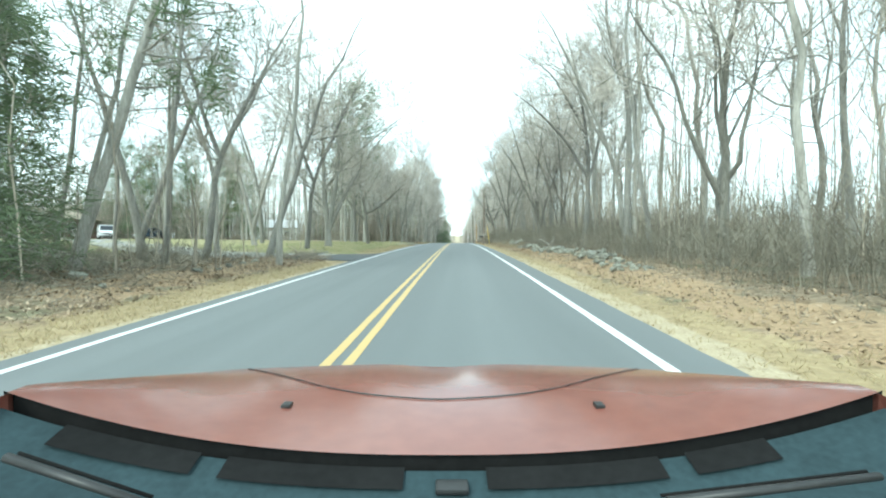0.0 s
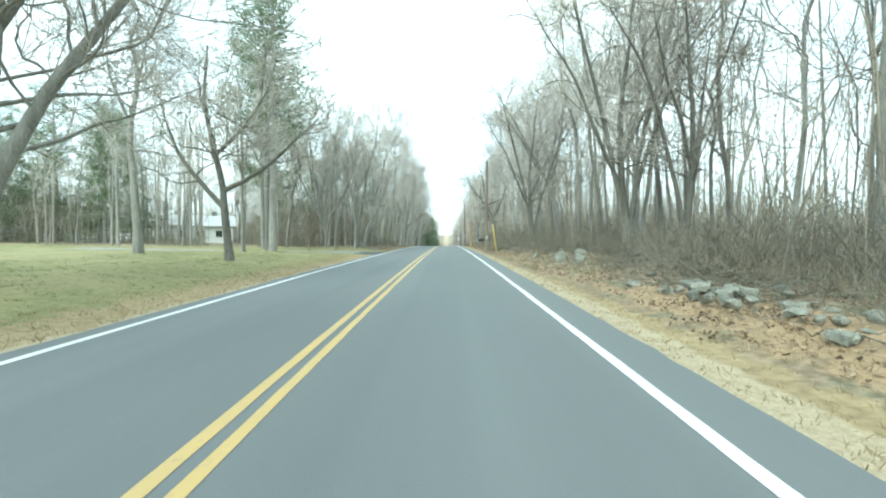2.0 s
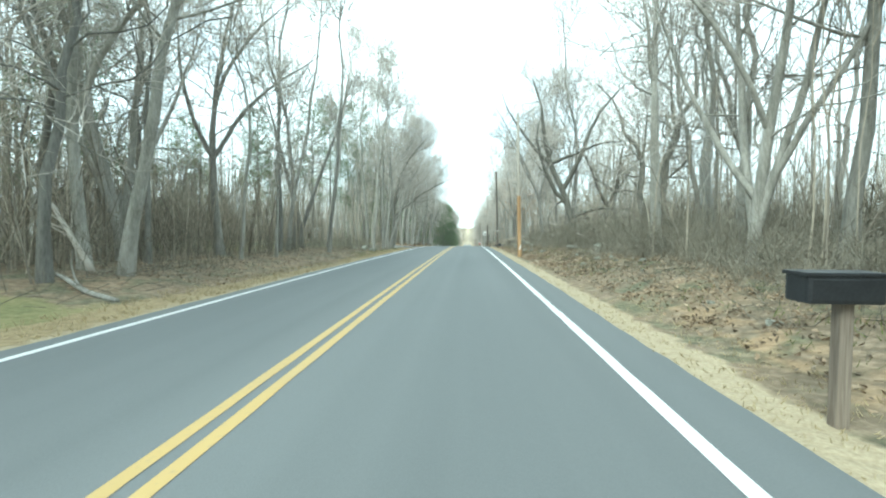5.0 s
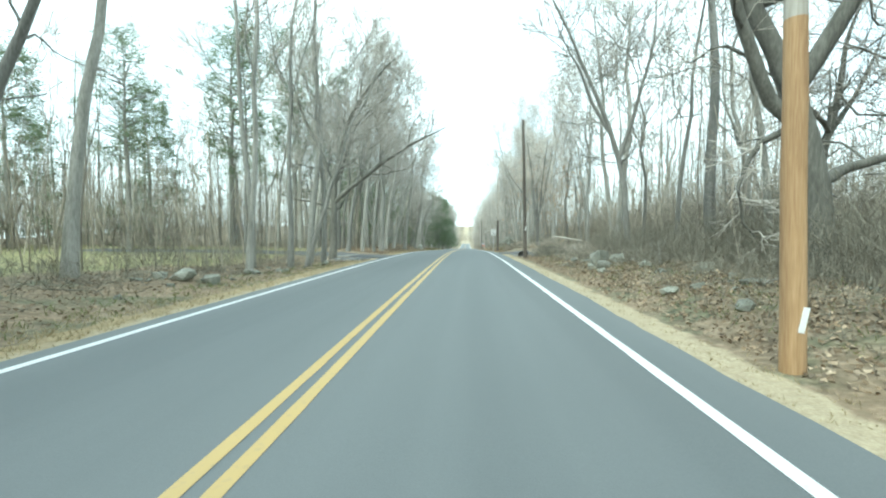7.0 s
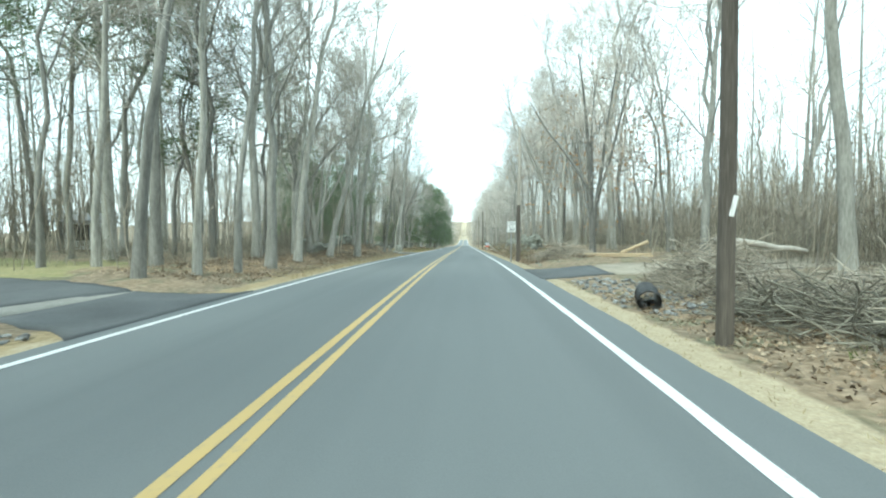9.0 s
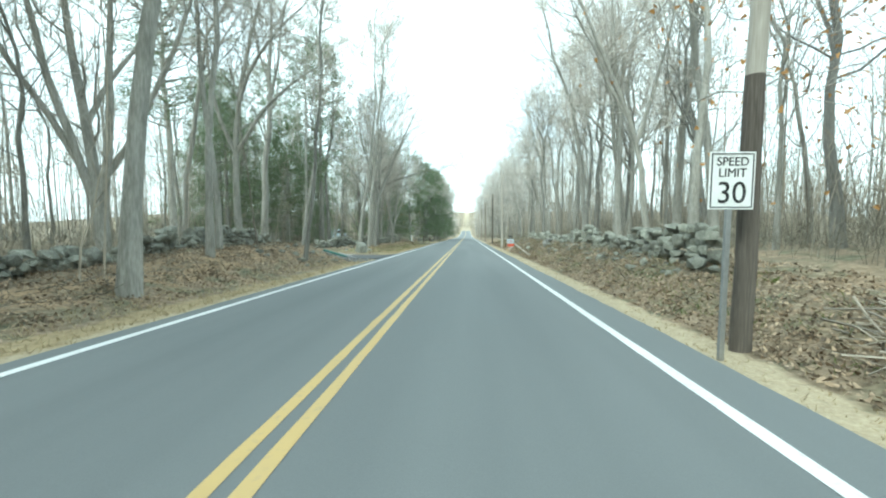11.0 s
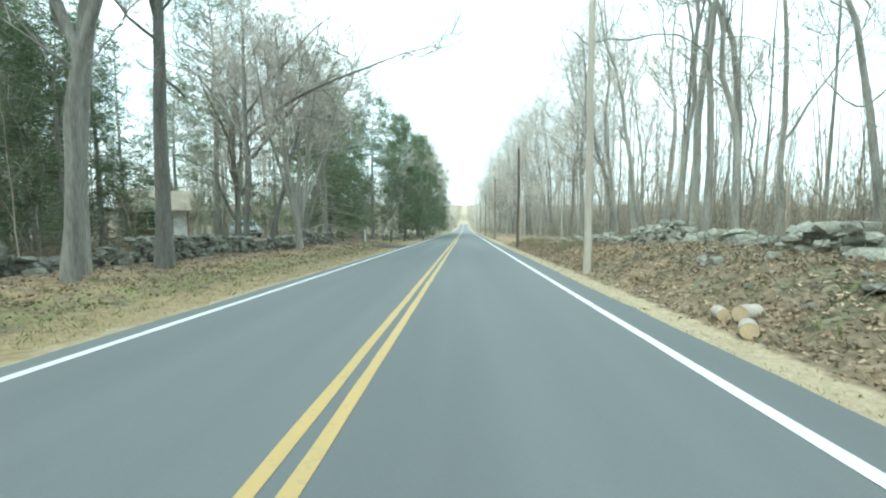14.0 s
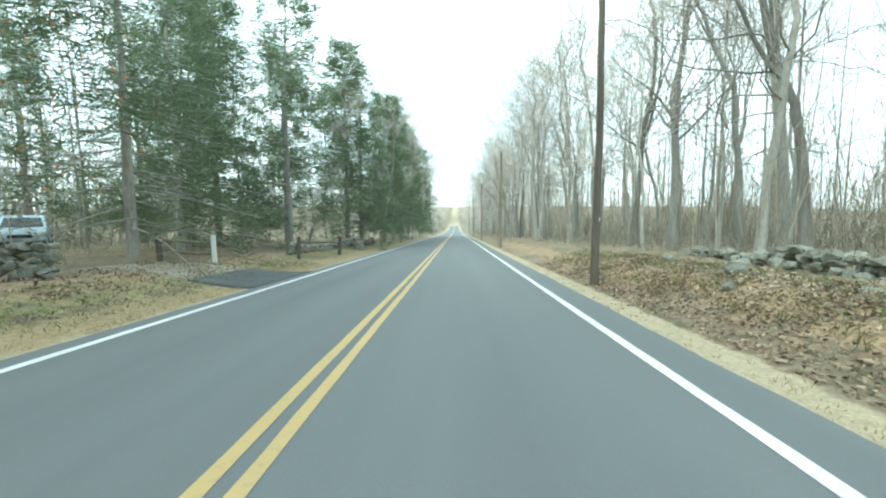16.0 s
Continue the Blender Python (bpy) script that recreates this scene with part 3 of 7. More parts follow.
def shaped_tree(seed, r, stems, limbs=8, subs=6, twigs=5, sprays=3, spread=52, reach=0.3, wander=0.24, rise=0.3, bark="bark", first=0.25, fine=0.0135, wob=0.05, name="tree"):
    """A leafless tree of given main stems: (height on the first stem, length, way it leans, lean at its foot, lean at its end, thickness), degrees; way 0 is +x."""
    rs = np.random.RandomState(seed)
    k = 13
    s = np.linspace(0, 1, k)
    tr, tw = Net(), Net()
    mains, trunk = [], None
    for z0, length, az, a0, a1, thick in stems:
        ang = np.radians(np.interp(s, [0, 0.55, 1], [a0, (a0 + a1) / 2, a1])) + np.cumsum(rs.randn(k)) * wob
        turn = math.radians(az) + np.cumsum(rs.randn(k)) * wob * 1.6
        d = np.stack([np.sin(ang) * np.cos(turn), np.sin(ang) * np.sin(turn), np.cos(ang)], -1)
        P = np.concatenate([[[0, 0, 0]], np.cumsum(d[:-1] * length / (k - 1), 0)])
        if trunk is None:
            P[0, 2] -= 0.25
        else:
            i = int(np.argmin(np.abs(trunk[0][:, 2] - z0)))
            P += trunk[0][i]
            thick = min(thick, trunk[1][i] / r * 0.95)
        R = r * thick * np.linspace(1, 0.12, k) ** 0.85
        if trunk is None:
            R[0] *= 1.3
            trunk = (P, R)
        tr.tubes(P[None], R[None], 9)
        mains.append((P[None], R[None], length / stems[0][1]))
    h = max(m[0][0, :, 2].max() for m in mains)
    branch_out(rs, mains, tr, tw, h, seed, first, limbs, subs, twigs, sprays, spread, reach, wander, rise, fine)
    return tr.mesh(name + "_trunk", MAT[bark]), tw.mesh(name + "_crown", MAT["twig"])


def needle_tufts(rs, net, C, size, n, droop=0.0, flat=0.5):
    """Sprays of narrow needle blades round the points C."""
    N = len(C)
    d = rs.randn(N * n, 3)
    d[:, 2] *= flat
    d = unit(d)
    d[:, 2] += 0.12 - droop
    c = np.repeat(C, n, 0) + rs.randn(N * n, 3) * size * 0.25
    w = unit(np.cross(d, rs.randn(N * n, 3))) * (size * 0.05)
    net.blades(c, d * size * rs.uniform(0.6, 1.2, (N * n, 1)), w)


def conifer(seed, h=14, r=0.2, first=0.08, whorls=26, per=5, width=3.0, shape="cone", tuft=0.34, n=5, lean=(0, 0), dead=0.0, name="conifer", sub=5):
    rs = np.random.RandomState(seed)
    P0 = stem_line(rs, h, 11, lean, 0.006)[None]
    R0 = (r * np.linspace(1, 0.08, 11))[None].copy()
    tr, ne = Net(), Net()
    tr.tubes(P0, R0, 8)
    m = whorls * per
    s = np.repeat(np.linspace(first, 0.985, whorls), per) + rs.randn(m) * 0.008
    s = np.clip(s, first * 0.9, 0.99)
    prof = (1 - (s - first) / (1 - first)) if shape == "cone" else np.sin(np.clip((s - first) / (1 - first) * 0.86 + 0.14, 0, 1) * np.pi) ** 0.6
    ln = width * (0.18 + 0.82 * prof) * rs.uniform(0.4, 1.2, m)
    ang = rs.uniform(0, 6.283, m)
    base = np.stack([np.interp(s, np.linspace(0, 1, 11), P0[0, :, i]) for i in range(3)], -1)
    up = (0.05 if shape == "cone" else 0.28) + 0.35 * (s - 0.5)
    d = unit(np.stack([np.cos(ang), np.sin(ang), up], -1))
    k = 5
    P1 = base[:, None] + d[:, None] * (np.linspace(0, 1, k)[None, :, None] * ln[:, None, None])
    P1[:, :, 2] -= (np.linspace(0, 1, k)[None] ** 2) * ln[:, None] * (0.16 if shape == "cone" else -0.08)
    P1 += np.cumsum(rs.randn(m, k, 3) * 0.035, 1) * ln[:, None, None] * 0.5
    R1 = np.maximum((r * 0.16 * (0.4 + prof))[:, None] * np.linspace(1, 0.2, k)[None], 0.008)
    tr.tubes(P1, R1, 3)
    live = rs.rand(m) >= dead
    P1, R1, ln = P1[live], R1[live], ln[live]
    P2, R2 = shoots(rs, P1, R1, sub, width * 0.34, 50, 2, (0.25, 1.0), 0.05, 0.15, 0.5, 0.5)
    tr.ribbons(P2, np.maximum(R2, 0.012), seed)
    C = np.concatenate([P2[:, 1], P2.mean(1), P1[:, -1]])
    needle_tufts(rs, ne, C, tuft, n)
    return tr.mesh(name + "_trunk", MAT["bark"]), ne.mesh(name + "_needles", MAT["needle"], False)


def place_tree(meshes, name, x, y, turn=0.0, scale=1.0, label="", group="", category="tree", tilt=(0, 0), crown="crown"):
    e = new(name)
    e.matrix_basis = pose(x, y, float(ground_z(x, y)) - 0.02, tilt[0], tilt[1], turn) @ Matrix.Scale(scale, 4)
    part("trunk", meshes[0], None, e)
    part(crown, meshes[1], None, e)
    return tagged(e, label, category, group)


WOODS = [bare_tree(100 + i, h=rh, r=rr, first=rf, limbs=10, subs=5, twigs=4, spread=sp, reach=re, forks=fk, fork_at=0.22 + 0.04 * i, wander=0.28, rise=0.45, wob=0.03, sprays=2)
         for i, (rh, rr, rf, sp, re, fk) in enumerate([(17, 0.14, 0.3, 46, 0.34, 1), (14, 0.12, 0.2, 52, 0.4, 1), (17, 0.18, 0.3, 48, 0.38, 2), (13, 0.09, 0.22, 46, 0.36, 1),
                                                         (15, 0.16, 0.25, 58, 0.42, 2), (19, 0.17, 0.38, 42, 0.3, 1), (12, 0.08, 0.2, 48, 0.4, 1), (14, 0.13, 0.2, 60, 0.44, 2)])]
rs = np.random.RandomState(5)
LABEL_WOODS = "slender leafless woodland tree with grey-brown bark"


def free_spot(x, y):
    if x < 0 and 9 < y < 56 and x > -52:
        return False
    if x < 0 and 74 < y < 103 and x > -34 and not (x > -11.5 and y < 95):
        return False
    if x < 0 and 116 < y < 132 and x > -9.4:
        return False
    if x > 0 and 95 < y < 113 and x < 16:
        return False
    return True


def clearing(x, y):
    """True where the woods stand open before the two houses."""
    cottage = (abs(x + 26.5 + (y - 70) * 0.66) < 2.0) & (y > 55) & (y < 84) | ((x + 39.8) ** 2 + (y - 89.6) ** 2 < 42)
    cabin = (abs(x + 13.0 + (y - 158) * 0.76) < 1.5) & (y > 146) & (y < 172) | ((x + 25.5) ** 2 + (y - 174.0) ** 2 < 30)
    return cottage | cabin


def scattered(rs_, x0, x1, y0, y1, n):
    x, y = rs_.uniform(x0, x1, n), rs_.uniform(y0, y1, n)
    keep = ~clearing(x, y)
    return x[keep], y[keep], int(keep.sum())


# ---- far woods ----
def far_woods(seed, boxes, h=(11, 18)):
    rs_ = np.random.RandomState(seed)
    tr, tw = Net(), Net()
    xs, ys = [], []
    for x0, x1, y0, y1, n in boxes:
        x, y, n = scattered(rs_, x0, x1, y0, y1, n)
        xs.append(x)
        ys.append(y)
    xs, ys = np.concatenate(xs), np.concatenate(ys)
    N = len(xs)
    hh = rs_.uniform(h[0], h[1], N)
    k = 6
    s = np.linspace(0, 1, k)
    P = np.stack([xs[:, None] + np.cumsum(rs_.randn(N, k) * 0.12, 1) * s, ys[:, None] + np.cumsum(rs_.randn(N, k) * 0.12, 1) * s, ground_z(xs, ys)[:, None] + s[None] * hh[:, None]], -1)
    R = rs_.uniform(0.06, 0.16, N)[:, None] * np.linspace(1, 0.15, k)[None]
    tr.tubes(P, R, 4)
    P1, R1 = shoots(rs_, P, R, 8, 5.2, 46, 4, (0.25, 1.0), 0.45, 0.2, 0.5, 0.3, True)
    R1 = np.maximum(R1, 0.02)
    for a in range(3):
        tw.ribbons(P1[:, a:a + 2], R1[:, a:a + 2], seed + a)
    P2, R2 = shoots(rs_, P1, R1, 7, 2.6, 46, 2, (0.1, 1.0), 0.3, 0.2, 0.6, 0.5)
    tw.ribbons(P2, np.maximum(R2, 0.013), seed)
    return tr, tw


tr, tw = far_woods(21, [(14, 42, -10, 240, 260), (-80, -53, -10, 64, 70), (-86, -50, 64, 112, 110), (-62, -31, 112, 240, 150), (-50, -30, 96, 112, 30), (-32, -16, 104, 240, 90), (5, 34, 240, 440, 210), (-34, -5, 240, 440, 210), (-40, -14, 56, 72, 40), (-70, 70, 455, 640, 150)])
woods = new("far_woods")
part("trunks", tr.mesh("far_trunks", MAT["bark"]), None, woods)
part("twigs", tw.mesh("far_twigs", MAT["twig"]), None, woods)
tagged(woods, "distant leafless woodland, grey-brown trunks and twigs", "woods", kind="stuff")

# ---- undergrowth ----
def undergrowth(seed, boxes):
    """Arching fine stems with many side shoots: x0, x1, y0, y1, stems, height."""
    rs_ = np.random.RandomState(seed)
    n_ = Net()
    for x0, x1, y0, y1, n, h in boxes:
        x, y, n = scattered(rs_, x0, x1, y0, y1, n)
        hh = h * (0.35 + 0.8 * rs_.beta(2, 2.5, n)) * (0.8 + 0.5 * np.sin(x * 0.9 + y * 0.7) * np.sin(y * 0.43 + 0.3 * x))
        k = 4
        s = np.linspace(0, 1, k)
        dx, dy = rs_.randn(n, 1) * 0.38, rs_.randn(n, 1) * 0.38
        P = np.stack([x[:, None] + dx * hh[:, None] * s ** 1.7, y[:, None] + dy * hh[:, None] * s ** 1.7, ground_z(x, y)[:, None] - 0.05 + hh[:, None] * s * (1 - 0.12 * s)], -1)
        P[:, 1:] += rs_.randn(n, k - 1, 3) * 0.05 * min(1.0, h)
        R = rs_.uniform(0.005, 0.011, n)[:, None] * min(1.0, 0.35 + 0.35 * h) * np.linspace(1, 0.35, k)[None]
        for a in range(k - 1):
            n_.ribbons(P[:, a:a + 2], R[:, a:a + 2], seed + a)
        P1, R1 = shoots(rs_, P, R, 6, h * 0.36, 55, 2, (0.15, 1.0), 0.3, 0.3, 0.7, 0.5)
        n_.ribbons(P1, np.maximum(R1, 0.0045 * min(1.0, 0.35 + 0.35 * h)), seed)
    return n_.mesh("undergrowth", MAT["underbrush"])


tagged(new("undergrowth", undergrowth(31, [(7.4, 12.5, -8, 30, 4200, 2.4), (5.8, 8.5, -4, 62, 900, 0.7), (5.6, 9, 24, 62, 1500, 0.45), (5.4, 8, 62, 96, 700, 0.6), (5.2, 7, 112, 176, 900, 0.5), (-8, -5.6, 62, 94, 500, 0.6), (-8.5, -5.4, 103, 131, 600, 0.6), (-9, -5.2, -4, 17, 900, 0.55), (-13, -7, 7, 18, 400, 0.7), (5.0, 9, 64, 96, 1500, 0.45), (6.2, 8.6, 66, 93, 1500, 1.0), (7.0, 9.5, 66, 92, 900, 1.7), (4.9, 7, 112, 165, 1400, 0.3), (-8.5, -5, 119, 129, 500, 0.35), (-30, -12, 58, 75, 700, 2.4), (7.4, 12, 30, 62, 3200, 2.1), (6.4, 8.4, 38, 62, 1400, 1.1), (7.6, 13, 62, 94, 4600, 2.7), (12, 24, -8, 95, 3600, 3.5), (12, 24, 108, 200, 2600, 2.6), (9, 13, 112, 200, 1800, 1.9), (12, 24, 95, 112, 900, 2.8), (-17, -8.8, 12, 17.5, 600, 1.5),
                                           (-14, -6.8, -8, 11, 900, 1.7), (-26, -6.4, 57, 74, 2000, 2.2), (-11.5, -6.0, 74, 94, 1000, 1.5), (-64, -53, 4, 62, 1200, 2.6), (-44, -20, 62, 76, 900, 1.2), (-16, -7.5, 104, 130, 1300, 1.8), (-24, -10.5, 140, 200, 1000, 1.5), (5.5, 12, 196, 320, 1300, 2.2), (-12, -5.5, 250, 330, 700, 2.2)])),
       "dense leafless undergrowth of thin grey-brown stems", "undergrowth", kind="stuff")


def saplings(seed, boxes):
    """Thin young trees: x0, x1, y0, y1, count, height."""
    rs_ = np.random.RandomState(seed)
    n_ = Net()
    for x0, x1, y0, y1, n, h in boxes:
        x, y, n = scattered(rs_, x0, x1, y0, y1, n)
        hh = h * rs_.uniform(0.6, 1.3, n)
        k = 6
        s = np.linspace(0, 1, k)
        P = np.stack([x[:, None] + (rs_.randn(n, 1) * 0.1 * hh[:, None] + np.cumsum(rs_.randn(n, k) * 0.22, 1)) * s, y[:, None] + np.cumsum(rs_.randn(n, k) * 0.2, 1) * s, ground_z(x, y)[:, None] - 0.05 + hh[:, None] * s], -1)
        R = rs_.uniform(0.014, 0.036, n)[:, None] * np.linspace(1, 0.3, k)[None]
        n_.tubes(P, R, 4)
        P1, R1 = shoots(rs_, P, R, 9, h * 0.3, 40, 3, (0.25, 1.0), 0.4, 0.2, 0.55, 0.5)
        n_.ribbons(P1[:, :2], np.maximum(R1[:, :2], 0.007), seed)
        n_.ribbons(P1[:, 1:], np.maximum(R1[:, 1:], 0.006), seed)
        P2, R2 = shoots(rs_, P1, R1, 5, h * 0.14, 46, 2, (0.1, 1.0), 0.3, 0.2, 0.7, 0.6)
        n_.ribbons(P2, np.maximum(R2, 0.005), seed)
    return n_.mesh("saplings", MAT["brush"])


tagged(new("saplings", saplings(32, [(8, 18, -4, 60, 240, 6.0), (8, 18, 60, 95, 130, 6.0), (9.5, 20, 112, 235, 330, 6.5), (16, 28, 92, 118, 60, 6.5), (-17, -6.6, -4, 8, 60, 5.5), (-9, -6.2, 9, 14, 16, 4.5), (-22, -6.6, 57, 76, 90, 6.0), (-11, -6.2, 76, 94, 30, 6.0), (-14, -6.4, 103, 131, 45, 6.0), (-22, -10.5, 140, 170, 60, 6.0), (-64, -53, 2, 62, 80, 7.0), (-46, -18, 62, 80, 70, 6.0)])),
       "thin leafless saplings filling the woods", "saplings", kind="stuff")


def thicket(seed, boxes):
    """Deep belts of bare stems that close the view through the woods: x0, x1, y0, y1, count, height."""
    rs_ = np.random.RandomState(seed)
    n_ = Net()
    for x0, x1, y0, y1, n, h in boxes:
        x, y, n = scattered(rs_, x0, x1, y0, y1, n)
        hh = h * rs_.uniform(0.35, 1.25, n)
        s = np.linspace(0, 1, 3)
        P = np.stack([x[:, None] + rs_.randn(n, 1) * 0.14 * hh[:, None] * s ** 1.4, y[:, None] + rs_.randn(n, 1) * 0.14 * hh[:, None] * s ** 1.4, ground_z(x, y)[:, None] - 0.05 + hh[:, None] * s], -1)
        P[:, 1:] += rs_.randn(n, 2, 3) * 0.15
        R = rs_.uniform(0.012, 0.045, n)[:, None] * np.array([[1, 0.7, 0.3]])
        n_.tubes(P, R, 3)
        P1, R1 = shoots(rs_, P, R, 8, h * 0.3, 52, 2, (0.15, 1.0), 0.4, 0.25, 0.5, 0.5)
        n_.ribbons(P1, np.maximum(R1, 0.012), seed)
        P2, R2 = shoots(rs_, P1, R1, 2, h * 0.16, 48, 2, (0.3, 1.0), 0.3, 0.25, 0.6, 0.5)
        n_.ribbons(P2, np.maximum(R2, 0.009), seed)
    return n_.mesh("thicket", MAT["brush"])


tagged(new("thicket", thicket(33, [(24, 48, -12, 70, 500, 4.5), (24, 48, 70, 120, 900, 8.0), (15, 26, 92, 124, 700, 5.5), (13, 25, -10, 98, 1500, 3.4), (14, 24, 112, 230, 900, 3.2), (-13, 13, 488, 540, 160, 9.0), (-32, -13, 140, 200, 260, 4.0), (20, 48, 120, 260, 1100, 7.0), (16, 36, 96, 190, 800, 6.0), (-80, -54, -8, 64, 700, 8.0), (-74, -37, 62, 80, 900, 7.0), (-19, -9, 62, 80, 260, 5.0), (-50, -20, 94, 104, 350, 7.0), (-88, -52, 64, 104, 1100, 9.0), (-60, -30, 98, 114, 500, 8.0), (-14, -9, 60, 76, 200, 3.5), (-34, -18, 104, 118, 300, 6.0), (-50, -20, 104, 200, 700, 8.0), (-34, -18, -8, 8, 300, 6.0), (-50, -12, 200, 330, 700, 9.0), (8, 40, 240, 360, 700, 8.0), (-45, 45, 480, 640, 700, 10.0)])),
       "deep leafless woods of thin stems behind the nearer trees", "woods", kind="stuff")

# ---- single trees beside the road ----
taken = []


def hero(kind, x, y, turn=0.0, scale=1.0, tilt=(0, 0), label="", group=""):
    taken.append((x, y))
    crown = "foliage" if kind in NEEDLED else "crown"
    return place_tree(KINDS[kind], "pine_tree" if kind in NEEDLED else "tree", x, y, turn, scale, label or LABELS[kind], group, tilt=tilt, crown=crown)


KINDS = {
    "big": bare_tree(201, h=18, r=0.3, first=0.3, limbs=13, subs=7, twigs=5, spread=50, forks=2, fork_at=0.28, reach=0.36),
    "oak": bare_tree(202, h=17, r=0.27, first=0.35, limbs=15, subs=7, twigs=5, spread=58, forks=2, fork_at=0.4, reach=0.4, wander=0.22),
    "straight": bare_tree(203, h=19, r=0.2, first=0.42, limbs=13, subs=7, twigs=5, spread=40, reach=0.28),
    "slender": bare_tree(204, h=16, r=0.11, first=0.35, limbs=12, subs=6, twigs=6, spread=38, reach=0.26),
    "fork": bare_tree(205, h=17, r=0.21, first=0.3, limbs=12, subs=7, twigs=5, spread=44, forks=2, fork_at=0.36, reach=0.34),
    "lean": bare_tree(206, h=15, r=0.19, first=0.3, limbs=14, subs=7, twigs=5, spread=50, lean=(0.2, 0), bow=(0.16, 0), reach=0.36),
    "gnarled": bare_tree(208, h=13, r=0.33, wob=0.05, first=0.2, limbs=11, subs=7, twigs=5, spread=70, forks=2, fork_at=0.3, reach=0.52, wander=0.34, rise=0.3, bark="bark_dark"),
    "stems": bare_tree(209, bark="bark_dark", h=14, r=0.19, first=0.3, limbs=10, subs=7, twigs=5, spread=44, forks=5, fork_at=0.06, reach=0.34, wander=0.28, fork_spread=34, fork_wander=0.16),
    "triple": shaped_tree(220, 0.23, [(0, 12.5, 0, 3, 14, 1.0), (0.5, 12, 0, 12, 30, 0.8), (1.2, 10, 20, 22, 44, 0.75), (3.0, 6, 180, 40, 20, 0.5), (4.5, 8, 5, 40, 55, 0.5)], 14, 7, 5, 3, 58, 0.42, first=0.16),
    "yard": shaped_tree(221, 0.19, [(0, 9.5, 200, 2, 8, 1.0), (2.6, 6.5, 178, 40, 18, 0.62), (3.0, 5.4, 5, 58, 24, 0.6), (4.6, 5, 60, 40, 20, 0.5)], 14, 7, 6, 3, 58, 0.42, 0.32, 0.35, "bark_dark", first=0.2, wob=0.08),
    "vee": shaped_tree(222, 0.2, [(0, 13, 180, 4, 10, 1.0), (1.4, 12.5, 0, 16, 12, 0.85)], 10, 6, 5, 3, 46, 0.28),
    "vase": shaped_tree(223, 0.2, [(0, 13, 150, 5, 10, 1.0), (0.9, 12, 185, 20, 26, 0.75), (1.2, 11.5, 350, 16, 22, 0.75), (2.2, 10, 200, 32, 20, 0.6), (2.6, 10, 10, 30, 14, 0.6), (4, 8, 90, 30, 25, 0.5)], 8, 6, 5, 3, 48, 0.3, 0.26, 0.35),
    "dark_vase": shaped_tree(233, 0.19, [(0, 13, 150, 3, 7, 1.0), (0.9, 12, 185, 12, 16, 0.7), (1.4, 11.5, 350, 12, 12, 0.7), (3.0, 9, 200, 28, 12, 0.5), (3.8, 8.5, 10, 30, 10, 0.5)], 10, 7, 5, 3, 48, 0.32, 0.28, 0.35, "bark_dark", wob=0.06),
    "arch": shaped_tree(224, 0.2, [(0, 15, 180, 2, 40, 1.0), (4.6, 8, 185, 30, 62, 0.6), (5.5, 8, 20, 25, 12, 0.6), (7, 7, 170, 20, 50, 0.6)], 11, 6, 5, 3, 52, 0.34),
    "overhang": shaped_tree(225, 0.22, [(0, 13.5, 0, 3, 62, 1.0), (3.0, 8, 0, 50, 66, 0.7), (3.4, 8, 180, 16, 10, 0.7), (5.0, 7, 10, 30, 40, 0.6)], 15, 7, 5, 3, 50, 0.36, 0.28, 0.3, "bark_dark", first=0.2, wob=0.08),
    "twisted": shaped_tree(226, 0.27, [(0, 12, 170, 2, 20, 1.0), (3.6, 8.5, 0, 26, 14, 0.8), (2.4, 5.5, 5, 66, 88, 0.5), (3.0, 6.5, 185, 46, 12, 0.6), (5.4, 6, 0, 66, 110, 0.45), (6, 6, 180, 50, 20, 0.5)], 9, 7, 5, 3, 66, 0.3, 0.36, 0.15, "bark_dark", wob=0.1),
    "longlimb": shaped_tree(228, 0.17, [(0, 14, 170, 2, 10, 1.0), (6.0, 11, -15, 58, 92, 0.55), (4.6, 7, 10, 42, 60, 0.5), (7.5, 7, 0, 40, 60, 0.5), (5.5, 7, 180, 40, 20, 0.5)], 14, 7, 5, 3, 50, 0.34, 0.26, 0.3, first=0.2, wob=0.07),
    "crooked": shaped_tree(227, 0.15, [(0, 13.5, 190, 6, 16, 1.0), (4, 8, 0, 28, 10, 0.7), (6, 6, 175, 35, 15, 0.6)], 12, 6, 5, 3, 48, 0.3, 0.26, 0.4, wob=0.07),
    "pine": conifer(211, h=19, r=0.27, first=0.42, whorls=20, per=5, width=4.2, shape="round", tuft=0.42, n=6, dead=0.2),
    "pine_thin": conifer(212, h=17, r=0.16, first=0.3, whorls=22, per=4, width=3.0, shape="round", tuft=0.4, n=6, dead=0.25),
    "spruce": conifer(213, h=15, r=0.22, first=0.13, whorls=27, per=5, width=4.0, shape="cone", tuft=0.5, n=8, dead=0.16),
    "cedar": conifer(214, h=6.5, r=0.1, first=0.03, whorls=20, per=5, width=2.2, shape="cone", tuft=0.3, n=6),
    "hemlock": conifer(215, h=14, r=0.2, first=0.1, whorls=22, per=5, width=5.2, shape="cone", tuft=0.5, n=8, dead=0.2),
    "lean_pine": conifer(216, h=13, r=0.17, first=0.34, whorls=15, per=4, width=3.4, shape="round", tuft=0.42, n=6, lean=(0.3, 0.0), dead=0.25),
}
NEEDLED = {"pine", "pine_thin", "spruce", "cedar", "hemlock", "lean_pine"}
